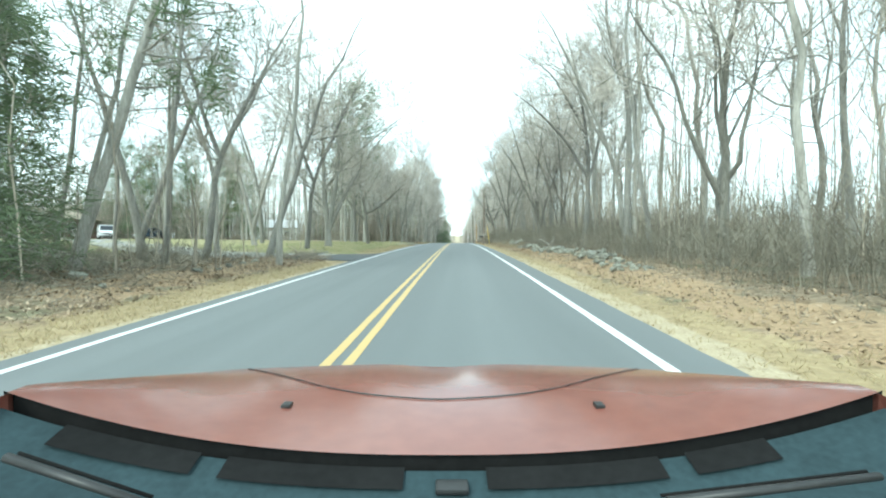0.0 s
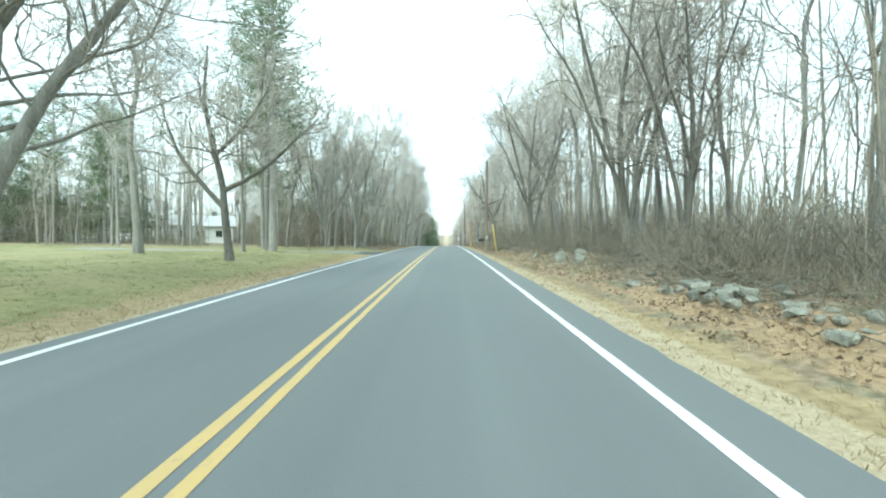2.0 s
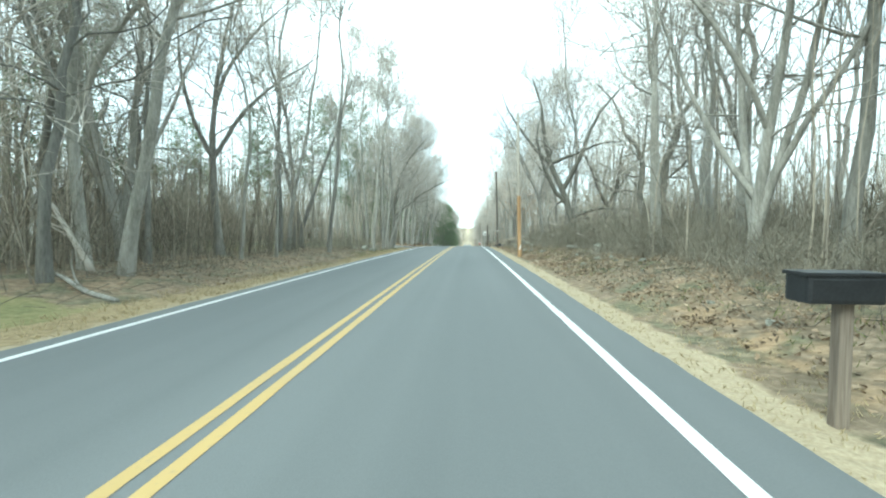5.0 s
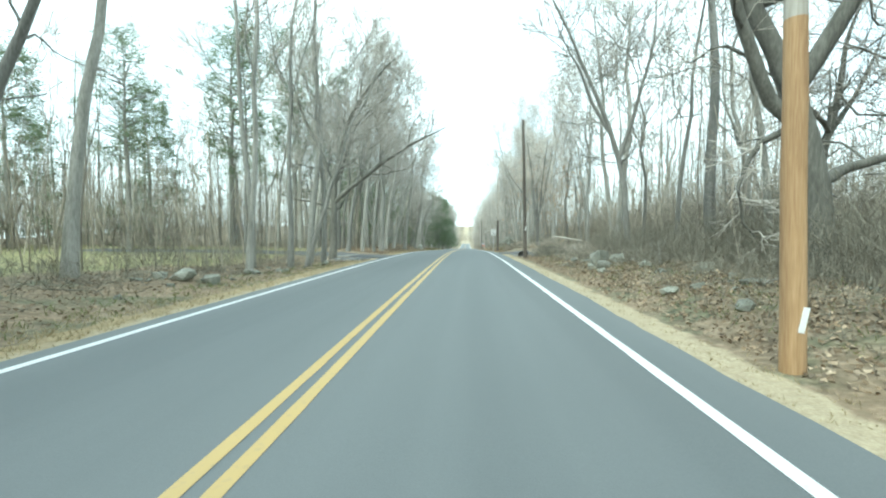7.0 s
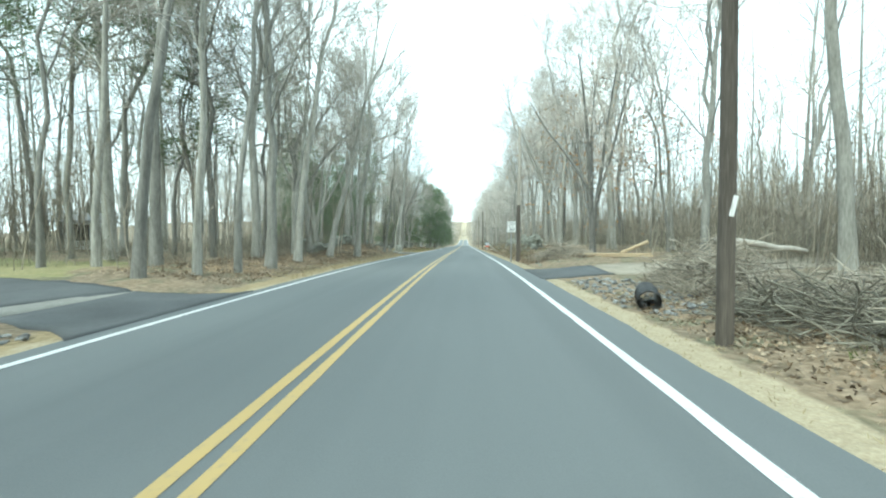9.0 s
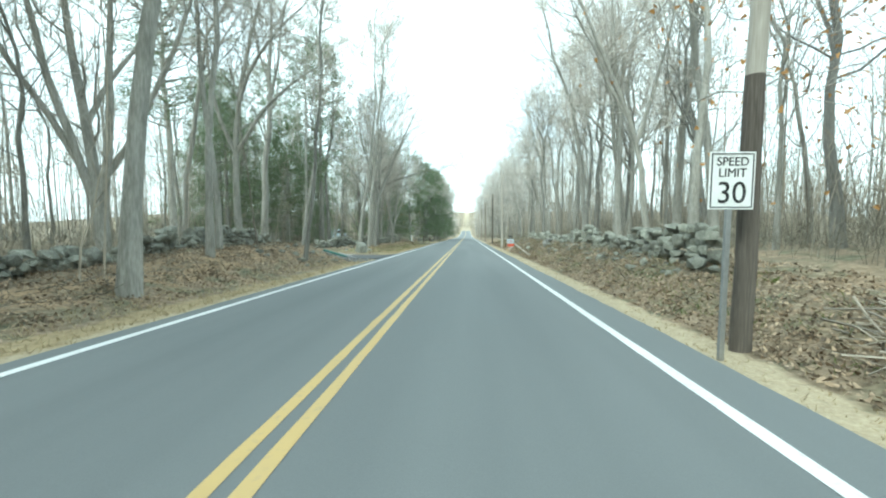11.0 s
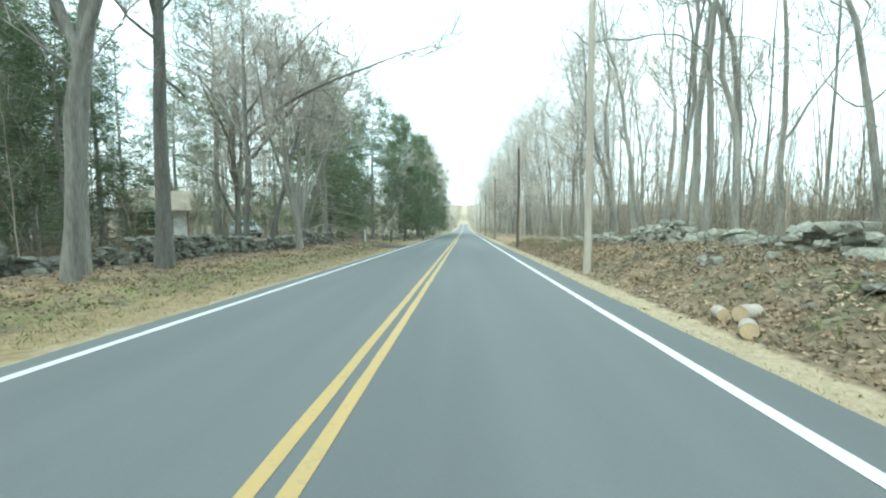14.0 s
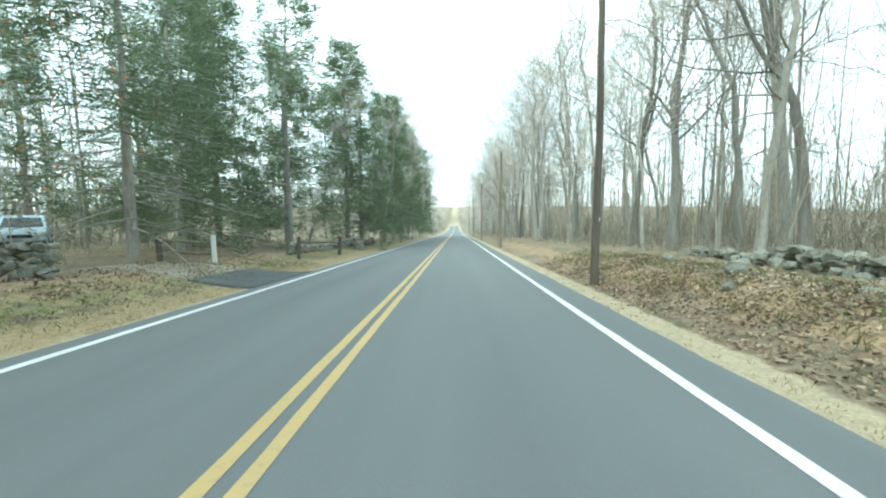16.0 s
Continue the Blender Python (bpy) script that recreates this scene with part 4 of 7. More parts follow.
LABELS = {
    "big": "large leafless tree, forked grey-brown trunk with wide limbs",
    "oak": "spreading leafless oak with crooked grey-brown limbs",
    "straight": "tall straight leafless tree with grey bark",
    "slender": "slender pale-barked leafless tree beside the road",
    "fork": "leafless tree whose trunk forks in two, grey bark",
    "lean": "leafless tree leaning out over the road, grey-brown bark",
    "gnarled": "dark gnarled leafless tree with drooping bent limbs",
    "stems": "leafless tree of several thick stems from one base",
    "triple": "leafless tree of three grey stems spreading from one foot",
    "yard": "dark low-forked leafless tree standing alone on the lawn",
    "vee": "leafless tree with two grey stems in a narrow fork",
    "vase": "leafless tree of many upright stems spreading like a vase",
    "dark_vase": "dark leafless tree of several stems rising from brush",
    "arch": "leafless tree whose crown arches out over the road",
    "overhang": "dark leafless tree with a long limb reaching over the road",
    "twisted": "dark gnarled old tree with twisted bare limbs",
    "longlimb": "leafless tree with one long limb stretched over the road",
    "crooked": "crooked slender leafless tree with grey-brown bark",
    "pine": "tall pine with bare lower trunk and green needles",
    "pine_thin": "thin pine with ragged dark green foliage",
    "spruce": "dense dark green spruce with boughs down to the ground",
    "cedar": "bushy green cedar beside the verge",
    "hemlock": "broad dark green hemlock with drooping boughs",
    "lean_pine": "crooked pine leaning towards the road, sparse green needles",
}
HEROES = [
    ("lean", -8.1, 18.0, 10, 0.85, (0, 4)), ("crooked", -10.4, 16.6, 210, 1.05, (0, 3)), ("crooked", -14.0, 19.0, 120, 1.0, (0, 2)), ("vee", -12.4, 15.4, 40, 0.9, (0, 3)), ("crooked", -12.3, 20.8, 30, 1.0, (0, 4)), ("crooked", -8.9, 25.4, 180, 1.0, (0, 1)), ("vee", -13.3, 27.2, 0, 0.9, (0, 0)), ("triple", -8.2, 27.9, 0, 1.0, (0, 0)),
    ("hemlock", -43.0, 66.0, 20, 0.9, (0, 0)), ("hemlock", -52.0, 67.0, 120, 1.0, (0, 0)), ("pine", -36.0, 65.0, 20, 0.8, (0, 0)), ("yard", -7.0, 35.8, 0, 0.88, (0, 0)), ("crooked", -15.5, 33.0, 60, 1.0, (0, 0)), ("oak", -14.5, 41.0, 60, 0.8, (0, 0)), ("pine", -9.5, 45.8, 20, 0.95, (0, 1)), ("pine", -12.0, 51.0, 130, 1.0, (0, 0)), ("pine_thin", -14.5, 55.7, 40, 1.1, (0, 0)), ("pine_thin", -16.0, 59.0, 140, 1.0, (0, 0)), ("crooked", -10.8, 44.6, 100, 0.8, (0, 0)),
    ("vase", -9.9, 59.2, 20, 0.95, (0, 1)), ("arch", -9.0, 63.0, 170, 0.85, (0, 0)), ("vase", -10.5, 66.0, 70, 0.9, (0, 2)), ("arch", -9.0, 69.5, 190, 0.85, (0, 0)), ("vee", -9.8, 80.4, 10, 0.9, (0, 2)), ("overhang", -6.2, 95.2, 0, 0.95, (0, 0)),
    ("oak", -7.6, 109.0, 60, 0.75, (0, 2)), ("arch", -7.8, 116.0, 180, 0.8, (0, 0)), ("arch", -9.2, 128.8, 180, 0.85, (0, 3)), ("vase", -9.6, 122.0, 10, 0.9, (0, 2)), ("crooked", -7.0, 147.0, 180, 1.0, (0, 1)), ("longlimb", -10.4, 160.5, 0, 1.0, (0, 3)), ("straight", -7.4, 147.6, 50, 1.0, (0, 1)), ("oak", -7.6, 150.5, 140, 0.8, (0, 3)), ("vase", -7.8, 161.0, 60, 0.85, (0, 3)),
    ("stems", 9.2, 10.5, 20, 0.8, (0, -1)), ("arch", 8.6, 22.5, 0, 0.85, (0, 0)), ("straight", 9.4, 18.1, 60, 0.9, (0, -2)), ("crooked", 10.3, 20.4, 0, 1.0, (0, -4)), ("dark_vase", 8.8, 36.2, 0, 0.9, (0, 0)), ("dark_vase", 10.0, 34.6, 200, 0.75, (0, 0)), ("crooked", 10.4, 39.5, 90, 0.9, (0, -2)), ("oak", 11.5, 29.0, 90, 0.8, (0, -2)),
    ("dark_vase", 7.8, 49.6, 10, 0.85, (0, 0)), ("crooked", 10.3, 51.3, 0, 1.0, (0, -8)), ("twisted", 8.9, 81.1, 0, 1.0, (0, 0)), ("twisted", 12.6, 86.5, 200, 0.75, (0, 0)), ("vase", 9.4, 63.5, 120, 0.8, (0, -2)), ("crooked", 8.8, 91.0, 0, 1.0, (0, -3)),
    ("straight", 9.9, 134.4, 30, 0.9, (0, -5)), ("crooked", 10.0, 130.6, 0, 1.1, (0, -4)), ("arch", 11.5, 137.5, 0, 0.85, (0, 0)), ("vase", 8.6, 114.5, 90, 0.8, (0, -2)), ("oak", 8.4, 196.0, 40, 0.8, (0, -2)), ("vase", 7.8, 208.0, 40, 0.85, (0, -2)), ("arch", 7.8, 222.0, 0, 0.8, (0, 0)), ("vase", 7.6, 236.0, 140, 0.85, (0, 0)),
    ("lean_pine", -9.0, 8.4, 0, 1.0, (0, 3)), ("slender", -18.0, 20.5, 40, 0.9, (0, 1)), ("cedar", -8.9, 5.2, 10, 1.15, (0, 0)), ("cedar", -11.0, 7.6, 80, 1.25, (0, 0)), ("cedar", -13.0, 10.6, 200, 1.3, (0, 0)), ("cedar", -10.2, 3.4, 130, 1.2, (0, 0)),
    ("slender", -14.6, 13.6, 60, 0.95, (0, 6)), ("slender", -10.6, 10.4, 160, 0.9, (0, 9)), ("slender", -9.9, 13.2, 220, 1.0, (0, 7)), ("slender", -5.7, 13.7, 90, 1.0, (0, 2)), 
    
    ("slender", -8.0, 55.0, 15, 0.6, (0, 0)), ("lean", -7.0, 62.0, -10, 0.9, (0, 1)),
    ("straight", -8.3, 81.5, 40, 0.8, (0, 2)), ("straight", -9.8, 79.0, 160, 0.9, (0, 2)), ("slender", -6.0, 85.7, 10, 1.0, (0, 3)), ("slender", -5.8, 88.6, 200, 1.05, (0, 2)), ("lean", -5.5, 89.6, 0, 0.6, (0, 4)),
    ("straight", -6.0, 91.2, 80, 0.8, (0, 2)), ("slender", -5.6, 92.0, 300, 1.1, (0, 2)), ("slender", -7.1, 88.0, 250, 1.1, (0, 1)), ("slender", -6.4, 76.0, 20, 1.1, (0, 4)), ("slender", -8.0, 73.0, 220, 1.15, (0, 3)), ("slender", -8.6, 75.4, 120, 1.1, (0, 6)),
    ("straight", -7.2, 101.8, 8, 0.75, (0, 3)), ("slender", -6.5, 103.2, 33, 1.05, (0, 2)), ("slender", -5.9, 104.4, 133, 1.0, (0, 2)), ("fork", -5.7, 106.3, 233, 0.9, (0, 3)), ("straight", -9.0, 104.8, 333, 0.9, (0, 1)),
    ("slender", -10.4, 104.0, 73, 1.1, (0, 1)), ("straight", -6.0, 109.5, 20, 0.85, (0, 2)), ("slender", -7.2, 112.0, 110, 1.0, (0, 2)), ("lean", -6.2, 114.5, 0, 0.9, (0, 0)), ("straight", -5.5, 118.0, 50, 0.95, (0, 2)),
    ("slender", -6.7, 122.6, 170, 1.05, (0, 2)), ("slender", -7.4, 124.2, 260, 1.0, (0, 1)), ("slender", -5.5, 127.2, 0, 0.8, (0, 7)), ("slender", -8.1, 133.4, 95, 0.85, (0, 4)), ("fork", -10.6, 134.0, 35, 1.05, (0, 1)),
    ("slender", -6.9, 141.5, 60, 1.15, (0, 4)), ("slender", -6.7, 143.6, 145, 1.1, (0, 3)), ("straight", -10.9, 146.4, 270, 0.8, (0, 1)), ("stems", -12.6, 163.6, 120, 0.9, (0, 0)), ("hemlock", -22.5, 160.0, 40, 0.8, (0, 0)),
    ("pine", -13.0, 107.5, 50, 0.95, (0, 0)), ("pine_thin", -15.5, 103.0, 150, 1.0, (0, 0)), ("pine", -20.0, 109.0, 250, 1.0, (0, 0)), ("pine_thin", -10.5, 110.5, 300, 0.95, (0, 0)), ("pine", -24.0, 102.0, 10, 0.85, (0, 0)), ("hemlock", -27.0, 108.0, 60, 1.0, (0, 0)), ("hemlock", -32.5, 101.0, 160, 1.05, (0, 0)), 
    ("pine_thin", -17.0, 116.0, 100, 1.0, (0, 0)), ("pine", -16.5, 134.5, 60, 0.95, (0, 0)), ("pine_thin", -11.8, 143.5, 190, 1.0, (0, 0)), ("hemlock", -17.5, 142.0, 0, 0.9, (0, 0)), ("pine", -12.5, 149.0, 280, 0.95, (0, 0)),
    ("hemlock", -18.5, 155.0, 130, 1.0, (0, 0)), ("hemlock", -21.5, 147.5, 40, 1.05, (0, 0)), ("hemlock", -25.5, 154.5, 250, 1.1, (0, 0)), ("hemlock", -26.0, 163.0, 310, 1.1, (0, 0)), ("hemlock", -14.5, 183.0, 100, 1.0, (0, 0)), ("hemlock", -31.5, 168.0, 10, 1.1, (0, 0)), ("hemlock", -30.5, 183.5, 210, 1.2, (0, 0)), ("hemlock", -14.6, 146.6, 330, 0.75, (0, 0)), ("hemlock", -15.6, 155.6, 190, 0.7, (0, 0)), ("hemlock", -17.8, 159.8, 20, 0.8, (0, 0)),
    ("hemlock", -47.5, 64.5, 80, 1.1, (0, 0)), ("hemlock", -39.0, 69.5, 150, 1.1, (0, 0)), ("hemlock", -57.0, 69.0, 240, 1.2, (0, 0)), ("pine", -47.0, 71.0, 30, 1.0, (0, 0)), ("hemlock", -33.0, 63.0, 300, 0.95, (0, 0)), ("hemlock", -18.0, 72.5, 20, 1.0, (0, 0)), ("pine_thin", -18.0, 150.0, 20, 1.0, (0, 0)), ("pine", -16.0, 167.0, 90, 0.9, (0, 2)),
    ("lean", -9.9, 166.5, 0, 0.9, (0, 2)), ("lean", -11.0, 164.2, 20, 0.85, (0, 0)), ("hemlock", -10.6, 173.5, 0, 1.05, (0, 0)), ("hemlock", -12.5, 179.0, 70, 1.0, (0, 0)), ("hemlock", -8.8, 183.5, 140, 1.05, (0, 0)), ("spruce", -6.8, 189.5, 210, 0.95, (0, 0)), ("hemlock", -6.8, 194.0, 280, 1.0, (0, 0)),
    ("spruce", -5.9, 200.0, 350, 0.95, (0, 0)), ("spruce", -5.9, 206.0, 60, 1.05, (0, 0)), ("spruce", -5.9, 213.0, 130, 1.0, (0, 0)), ("spruce", -5.9, 221.0, 200, 1.05, (0, 0)), ("spruce", -5.9, 230.0, 270, 1.0, (0, 0)),
    ("spruce", -5.9, 240.0, 340, 1.1, (0, 0)), ("spruce", -14.0, 185.0, 30, 1.1, (0, 0)), ("hemlock", -25.5, 184.0, 30, 1.1, (0, 0)), ("hemlock", -22.0, 189.0, 130, 1.1, (0, 0)), ("spruce", -14.0, 196.0, 100, 1.1, (0, 0)),
    ("slender", -8.2, 184.8, 20, 0.6, (0, 18)), ("slender", -4.9, 193.0, 70, 0.75, (0, 5)), ("slender", -4.7, 203.5, 170, 0.8, (0, 6)), ("slender", -4.8, 216.0, 270, 0.85, (0, 5)), ("slender", -4.8, 226.0, 10, 0.8, (0, 6)), ("slender", -4.9, 236.0, 110, 0.9, (0, 5)), ("fork", -5.2, 248.0, 210, 0.8, (0, 4)),
    ("slender", 10.0, 18.5, 60, 1.1, (0, -4)), ("slender", 9.4, 15.6, 160, 1.0, (0, -6)), 
    ("oak", 10.0, 54.0, 20, 0.8, (0, 2)), ("straight", 10.2, 47.6, 100, 0.85, (0, 2)),
    ("straight", 11.2, 45.4, 190, 0.85, (0, -2)), ("gnarled", 12.6, 76.5, 140, 0.95, (0, 2)), ("gnarled", 14.0, 82.0, 250, 0.9, (0, 0)), ("straight", 10.8, 88.6, 60, 1.1, (0, -1)), ("oak", 9.7, 70.0, 80, 0.85, (0, -1)),
    ("straight", 9.6, 95.0, 20, 0.9, (0, -1)), ("slender", 10.5, 90.5, 110, 1.0, (0, 2)), ("straight", 12.2, 103.2, 200, 0.95, (0, -2)), ("slender", 12.0, 100.4, 290, 1.05, (0, -1)), ("fork", 12.4, 110.5, 30, 0.9, (0, -2)),
    ("fork", 11.2, 138.5, 90, 1.0, (0, -1)), ("straight", 9.2, 125.2, 20, 0.85, (0, -3)), ("straight", 11.2, 127.4, 160, 0.95, (0, -2)), ("fork", 12.2, 146.0, 45, 1.05, (0, -1)), ("straight", 10.6, 135.4, 210, 0.8, (0, -3)),
    ("straight", 12.4, 133.0, 300, 1.1, (0, -2)), ("straight", 12.6, 150.4, 50, 1.0, (0, -1)), ("straight", 9.8, 140.6, 120, 1.0, (0, -3)), ("big", 13.5, 142.5, 200, 0.9, (0, -1)), ("straight", 12.0, 159.6, 280, 1.05, (0, -3)),
    ("slender", 13.0, 163.0, 0, 1.15, (0, -2)), ("straight", 14.5, 160.5, 70, 1.05, (0, -3)), ("straight", 12.6, 168.0, 140, 1.0, (0, -2)), ("straight", 13.6, 174.5, 210, 1.1, (0, -3)), ("big", 12.2, 180.0, 330, 0.85, (0, 0)),
    ("straight", 16.0, 171.0, 20, 1.05, (0, -3)), ("fork", 9.6, 200.0, 100, 0.9, (0, 0)),
]
for kind, x, y, turn, scale, tilt in HEROES:
    hero(kind, x, y, turn, scale).matrix_basis = (
        Matrix.Translation((x, y, float(ground_z(x, y)) - 0.03)) @ Euler((0, radians(tilt[1]), 0)).to_matrix().to_4x4() @ Euler((0, 0, radians(turn))).to_matrix().to_4x4() @ Matrix.Scale(scale, 4))

# an oak that keeps some brown leaves
oak = hero("oak", 11.0, 118.6, 15, 0.95, label="spreading oak that still holds some orange-brown leaves")
rs = np.random.RandomState(77)
lv = Net()
c = rs.randn(1700, 3) * np.array([2.8, 2.8, 2.0]) + np.array([0, 0, 6.6])
d = unit(rs.randn(1700, 3)) * 0.13
lv.blades(c, d, unit(np.cross(d, rs.randn(1700, 3))) * 0.05)
part("dead_leaves", lv.mesh("dead_leaves", MAT["oak_leaf"], False), None, oak, "dry orange-brown leaves")
oak2 = hero("oak", -10.9, 168.4, 200, 0.8, label="leafless oak with a few orange-brown leaves before dark evergreens")
lv = Net()
lv.blades(c[:500], d[:500], unit(np.cross(d[:500], rs.randn(500, 3))) * 0.05)
part("dead_leaves", lv.mesh("dead_leaves", MAT["oak_leaf"], False), None, oak2, "dry orange-brown leaves")

# ---- the woods on both sides ----
def joined(pairs, mat):
    """Copies of meshes at their poses, in one mesh."""
    n_ = Net()
    for me, m in pairs:
        v, f = np.empty(len(me.vertices) * 3), np.empty(len(me.loops), int)
        me.vertices.foreach_get("co", v)
        me.loops.foreach_get("vertex_index", f)
        m = np.array(m)
        n_.add(v.reshape(-1, 3) @ m[:3, :3].T + m[:3, 3], f)
    return n_.mesh("woods", mat)


rs = np.random.RandomState(5)
spots = list(taken)
behind = []
woods_boxes = [(9.0, 15, -2, 60, 26), (9.0, 15, 60, 235, 62), (-15, -6.2, 57, 76, 14), (-15, -6.5, 103, 132, 11), (-14, -6, 205, 300, 16), (6.2, 14, 200, 300, 26), (-17, -10, -4, 7, 5),
               (15, 24, -2, 200, 32), (-28, -15, 56, 74, 8), (-44, -16, 60, 78, 10), (-62, -50, 62, 110, 14), (-66, -53, 0, 60, 14), (-30, -11, 104, 172, 30)]
for b_, (x0, x1, y0, y1, count) in enumerate(woods_boxes):
    tries = 0
    while count and tries < 4000:
        tries += 1
        x, y = rs.uniform(x0, x1), rs.uniform(y0, y1)
        if not free_spot(x, y) or clearing(x, y) or any((x - a) ** 2 + (y - b) ** 2 < 2.6 for a, b in spots) or (x < 0 and 130.5 < y < 139.5 and x > -16) or (7 < x < 14.5 and 73 < y < 83.5) or (-30 < x < -19 and 160 < y < 180) or (-20 < x < -13 and 157 < y < 166):
            continue
        spots.append((x, y))
        count -= 1
        lean_in = rs.uniform(-5.0, 0.5) * (1 if x > 0 else -1)
        kind = WOODS[rs.randint(len(WOODS))]
        m = Matrix.Translation((x, y, float(ground_z(x, y)) - 0.03)) @ Euler((radians(rs.uniform(-2, 2)), radians(lean_in), 0)).to_matrix().to_4x4() @ Euler((0, 0, rs.uniform(0, 6.28))).to_matrix().to_4x4() @ Matrix.Scale(rs.uniform(0.8, 1.15) if x > 0 else rs.uniform(0.68, 0.95), 4)
        if b_ < 7:
            place_tree(kind, "tree", x, y, 0, 1, LABEL_WOODS, "woodland trees").matrix_basis = m
        else:
            behind.append((kind, m))
inner = new("inner_woods")
part("trunks", joined([(k[0], m) for k, m in behind], MAT["bark"]), None, inner)
part("twigs", joined([(k[1], m) for k, m in behind], MAT["twig"]), None, inner)
tagged(inner, "leafless trees standing deeper in the woods", "woods", kind="stuff")


# ---- small builders ----
def bm_box(sx, sy, sz, at=(0, 0, 0), bevel=0.0, rot=None, bm=None):
    b = bmesh.new()
    bmesh.ops.create_cube(b, size=1.0, matrix=Matrix.Diagonal((sx, sy, sz, 1)))
    if bevel:
        bmesh.ops.bevel(b, geom=b.edges[:], offset=bevel, segments=2, affect="EDGES", profile=0.7)
    m = Matrix.Translation(at) @ (rot.to_4x4() if rot else Matrix())
    bmesh.ops.transform(b, matrix=m, verts=b.verts)
    return join_bm(bm, b)


def join_bm(bm, b):
    if bm is None:
        return b
    me = bpy.data.meshes.new("tmp")
    b.to_mesh(me)
    b.free()
    bm.from_mesh(me)
    bpy.data.meshes.remove(me)
    return bm


def bm_cyl(r0, r1, h, at=(0, 0, 0), seg=14, rot=None, bm=None, bevel=0.0):
    b = bmesh.new()
    bmesh.ops.create_cone(b, cap_ends=True, segments=seg, radius1=r0, radius2=r1, depth=h)
    if bevel:
        bmesh.ops.bevel(b, geom=[e for e in b.edges if e.is_boundary is False and e.calc_face_angle(0) > 1.0], offset=bevel, segments=2, affect="EDGES")
    bmesh.ops.transform(b, matrix=Matrix.Translation(at) @ (rot.to_4x4() if rot else Matrix()), verts=b.verts)
    for f in b.faces:
        f.smooth = len(f.verts) == 4
    return join_bm(bm, b)


def along(p0, p1):
    """Place and turn of a bar from p0 to p1, and its length."""
    a, b = Vector(p0), Vector(p1)
    return (a + b) / 2, (b - a).to_track_quat("Z", "Y").to_matrix(), (b - a).length


def bm_bar(p0, p1, r0, r1, seg=10, bm=None):
    c_, q_, l_ = along(p0, p1)
    return bm_cyl(r0, r1, l_, c_, seg, q_, bm)


def bent(points, radius, sides=8):
    n_ = Net()
    P = np.array(points, float)[None]
    n_.tubes(P, np.full((1, len(points)), radius) if np.isscalar(radius) else np.array(radius)[None], sides)
    return n_


# ---- driveways ----
def drive(name, line, width, mat, lift, label, edge=0.06, seed=1):
    """A drive along a line of (x, y) points, draped over the ground."""
    rs_ = np.random.RandomState(seed)
    pts = np.array(line, float)
    seglen = np.concatenate([[0], np.cumsum(np.linalg.norm(np.diff(pts, axis=0), axis=1))])
    s = np.arange(0, seglen[-1], 0.4)
    P = np.stack([np.interp(s, seglen, pts[:, 0]), np.interp(s, seglen, pts[:, 1])], -1)
    wd = np.interp(s, seglen, width)
    T = np.gradient(P, axis=0)
    T /= np.linalg.norm(T, axis=1, keepdims=True)
    Nn = np.stack([-T[:, 1], T[:, 0]], -1)
    u = np.linspace(-0.5, 0.5, 13)
    XY = P[:, None] + Nn[:, None] * (u[None, :, None] * wd[:, None, None])
    XY[:, 0] += Nn * (rs_.randn(len(s), 1) * edge)
    XY[:, -1] += Nn * (rs_.randn(len(s), 1) * edge)
    Z = ground_z(XY[..., 0], XY[..., 1]) + lift
    XY = np.pad(XY, ((1, 1), (1, 1), (0, 0)), mode="edge")
    Z = np.pad(Z, 1, mode="edge")
    for rim_ in (Z[0], Z[-1], Z[:, 0], Z[:, -1]):
        rim_ -= 0.12
    i = np.arange(Z.size).reshape(Z.shape)
    n_ = Net()
    n_.add(np.concatenate([XY, Z[..., None]], -1), np.stack([i[:-1, :-1], i[:-1, 1:], i[1:, 1:], i[1:, :-1]], -1))
    return tagged(new(name, n_.mesh(name, mat)), label, "driveway", kind="structure")


def apron(name, x0, x1, near0, far0, near1, far1, label, mat="new_asphalt", lift=0.038):
    """The flared end of a drive: from near0 to far0 along the road's edge at x0, from near1 to far1 at its inner end x1."""
    u, v = np.linspace(0, 1, 9), np.linspace(0, 1, 15)
    U, V = np.meshgrid(u, v, indexing="ij")
    bend = U ** 0.6
    X = x0 + (x1 - x0) * U
    Y = near0 + (near1 - near0) * bend + V * ((far0 - near0) + ((far1 - near1) - (far0 - near0)) * bend)
    Y += np.sin(X * 7 + Y * 3) * 0.05 * np.where(np.abs(V - 0.5) > 0.45, 1, 0)
    Z = ground_z(X, Y) + lift
    X, Y, Z = (np.pad(a, 1, mode="edge") for a in (X, Y, Z))
    for rim_ in (Z[0], Z[-1], Z[:, 0], Z[:, -1]):
        rim_ -= 0.12
    i = np.arange(Z.size).reshape(Z.shape)
    n_ = Net()
    n_.add(np.stack([X, Y, Z], -1), np.stack([i[:-1, :-1], i[:-1, 1:], i[1:, 1:], i[1:, :-1]], -1))
    return tagged(new(name, n_.mesh(name, MAT[mat])), label, "driveway", kind="structure")


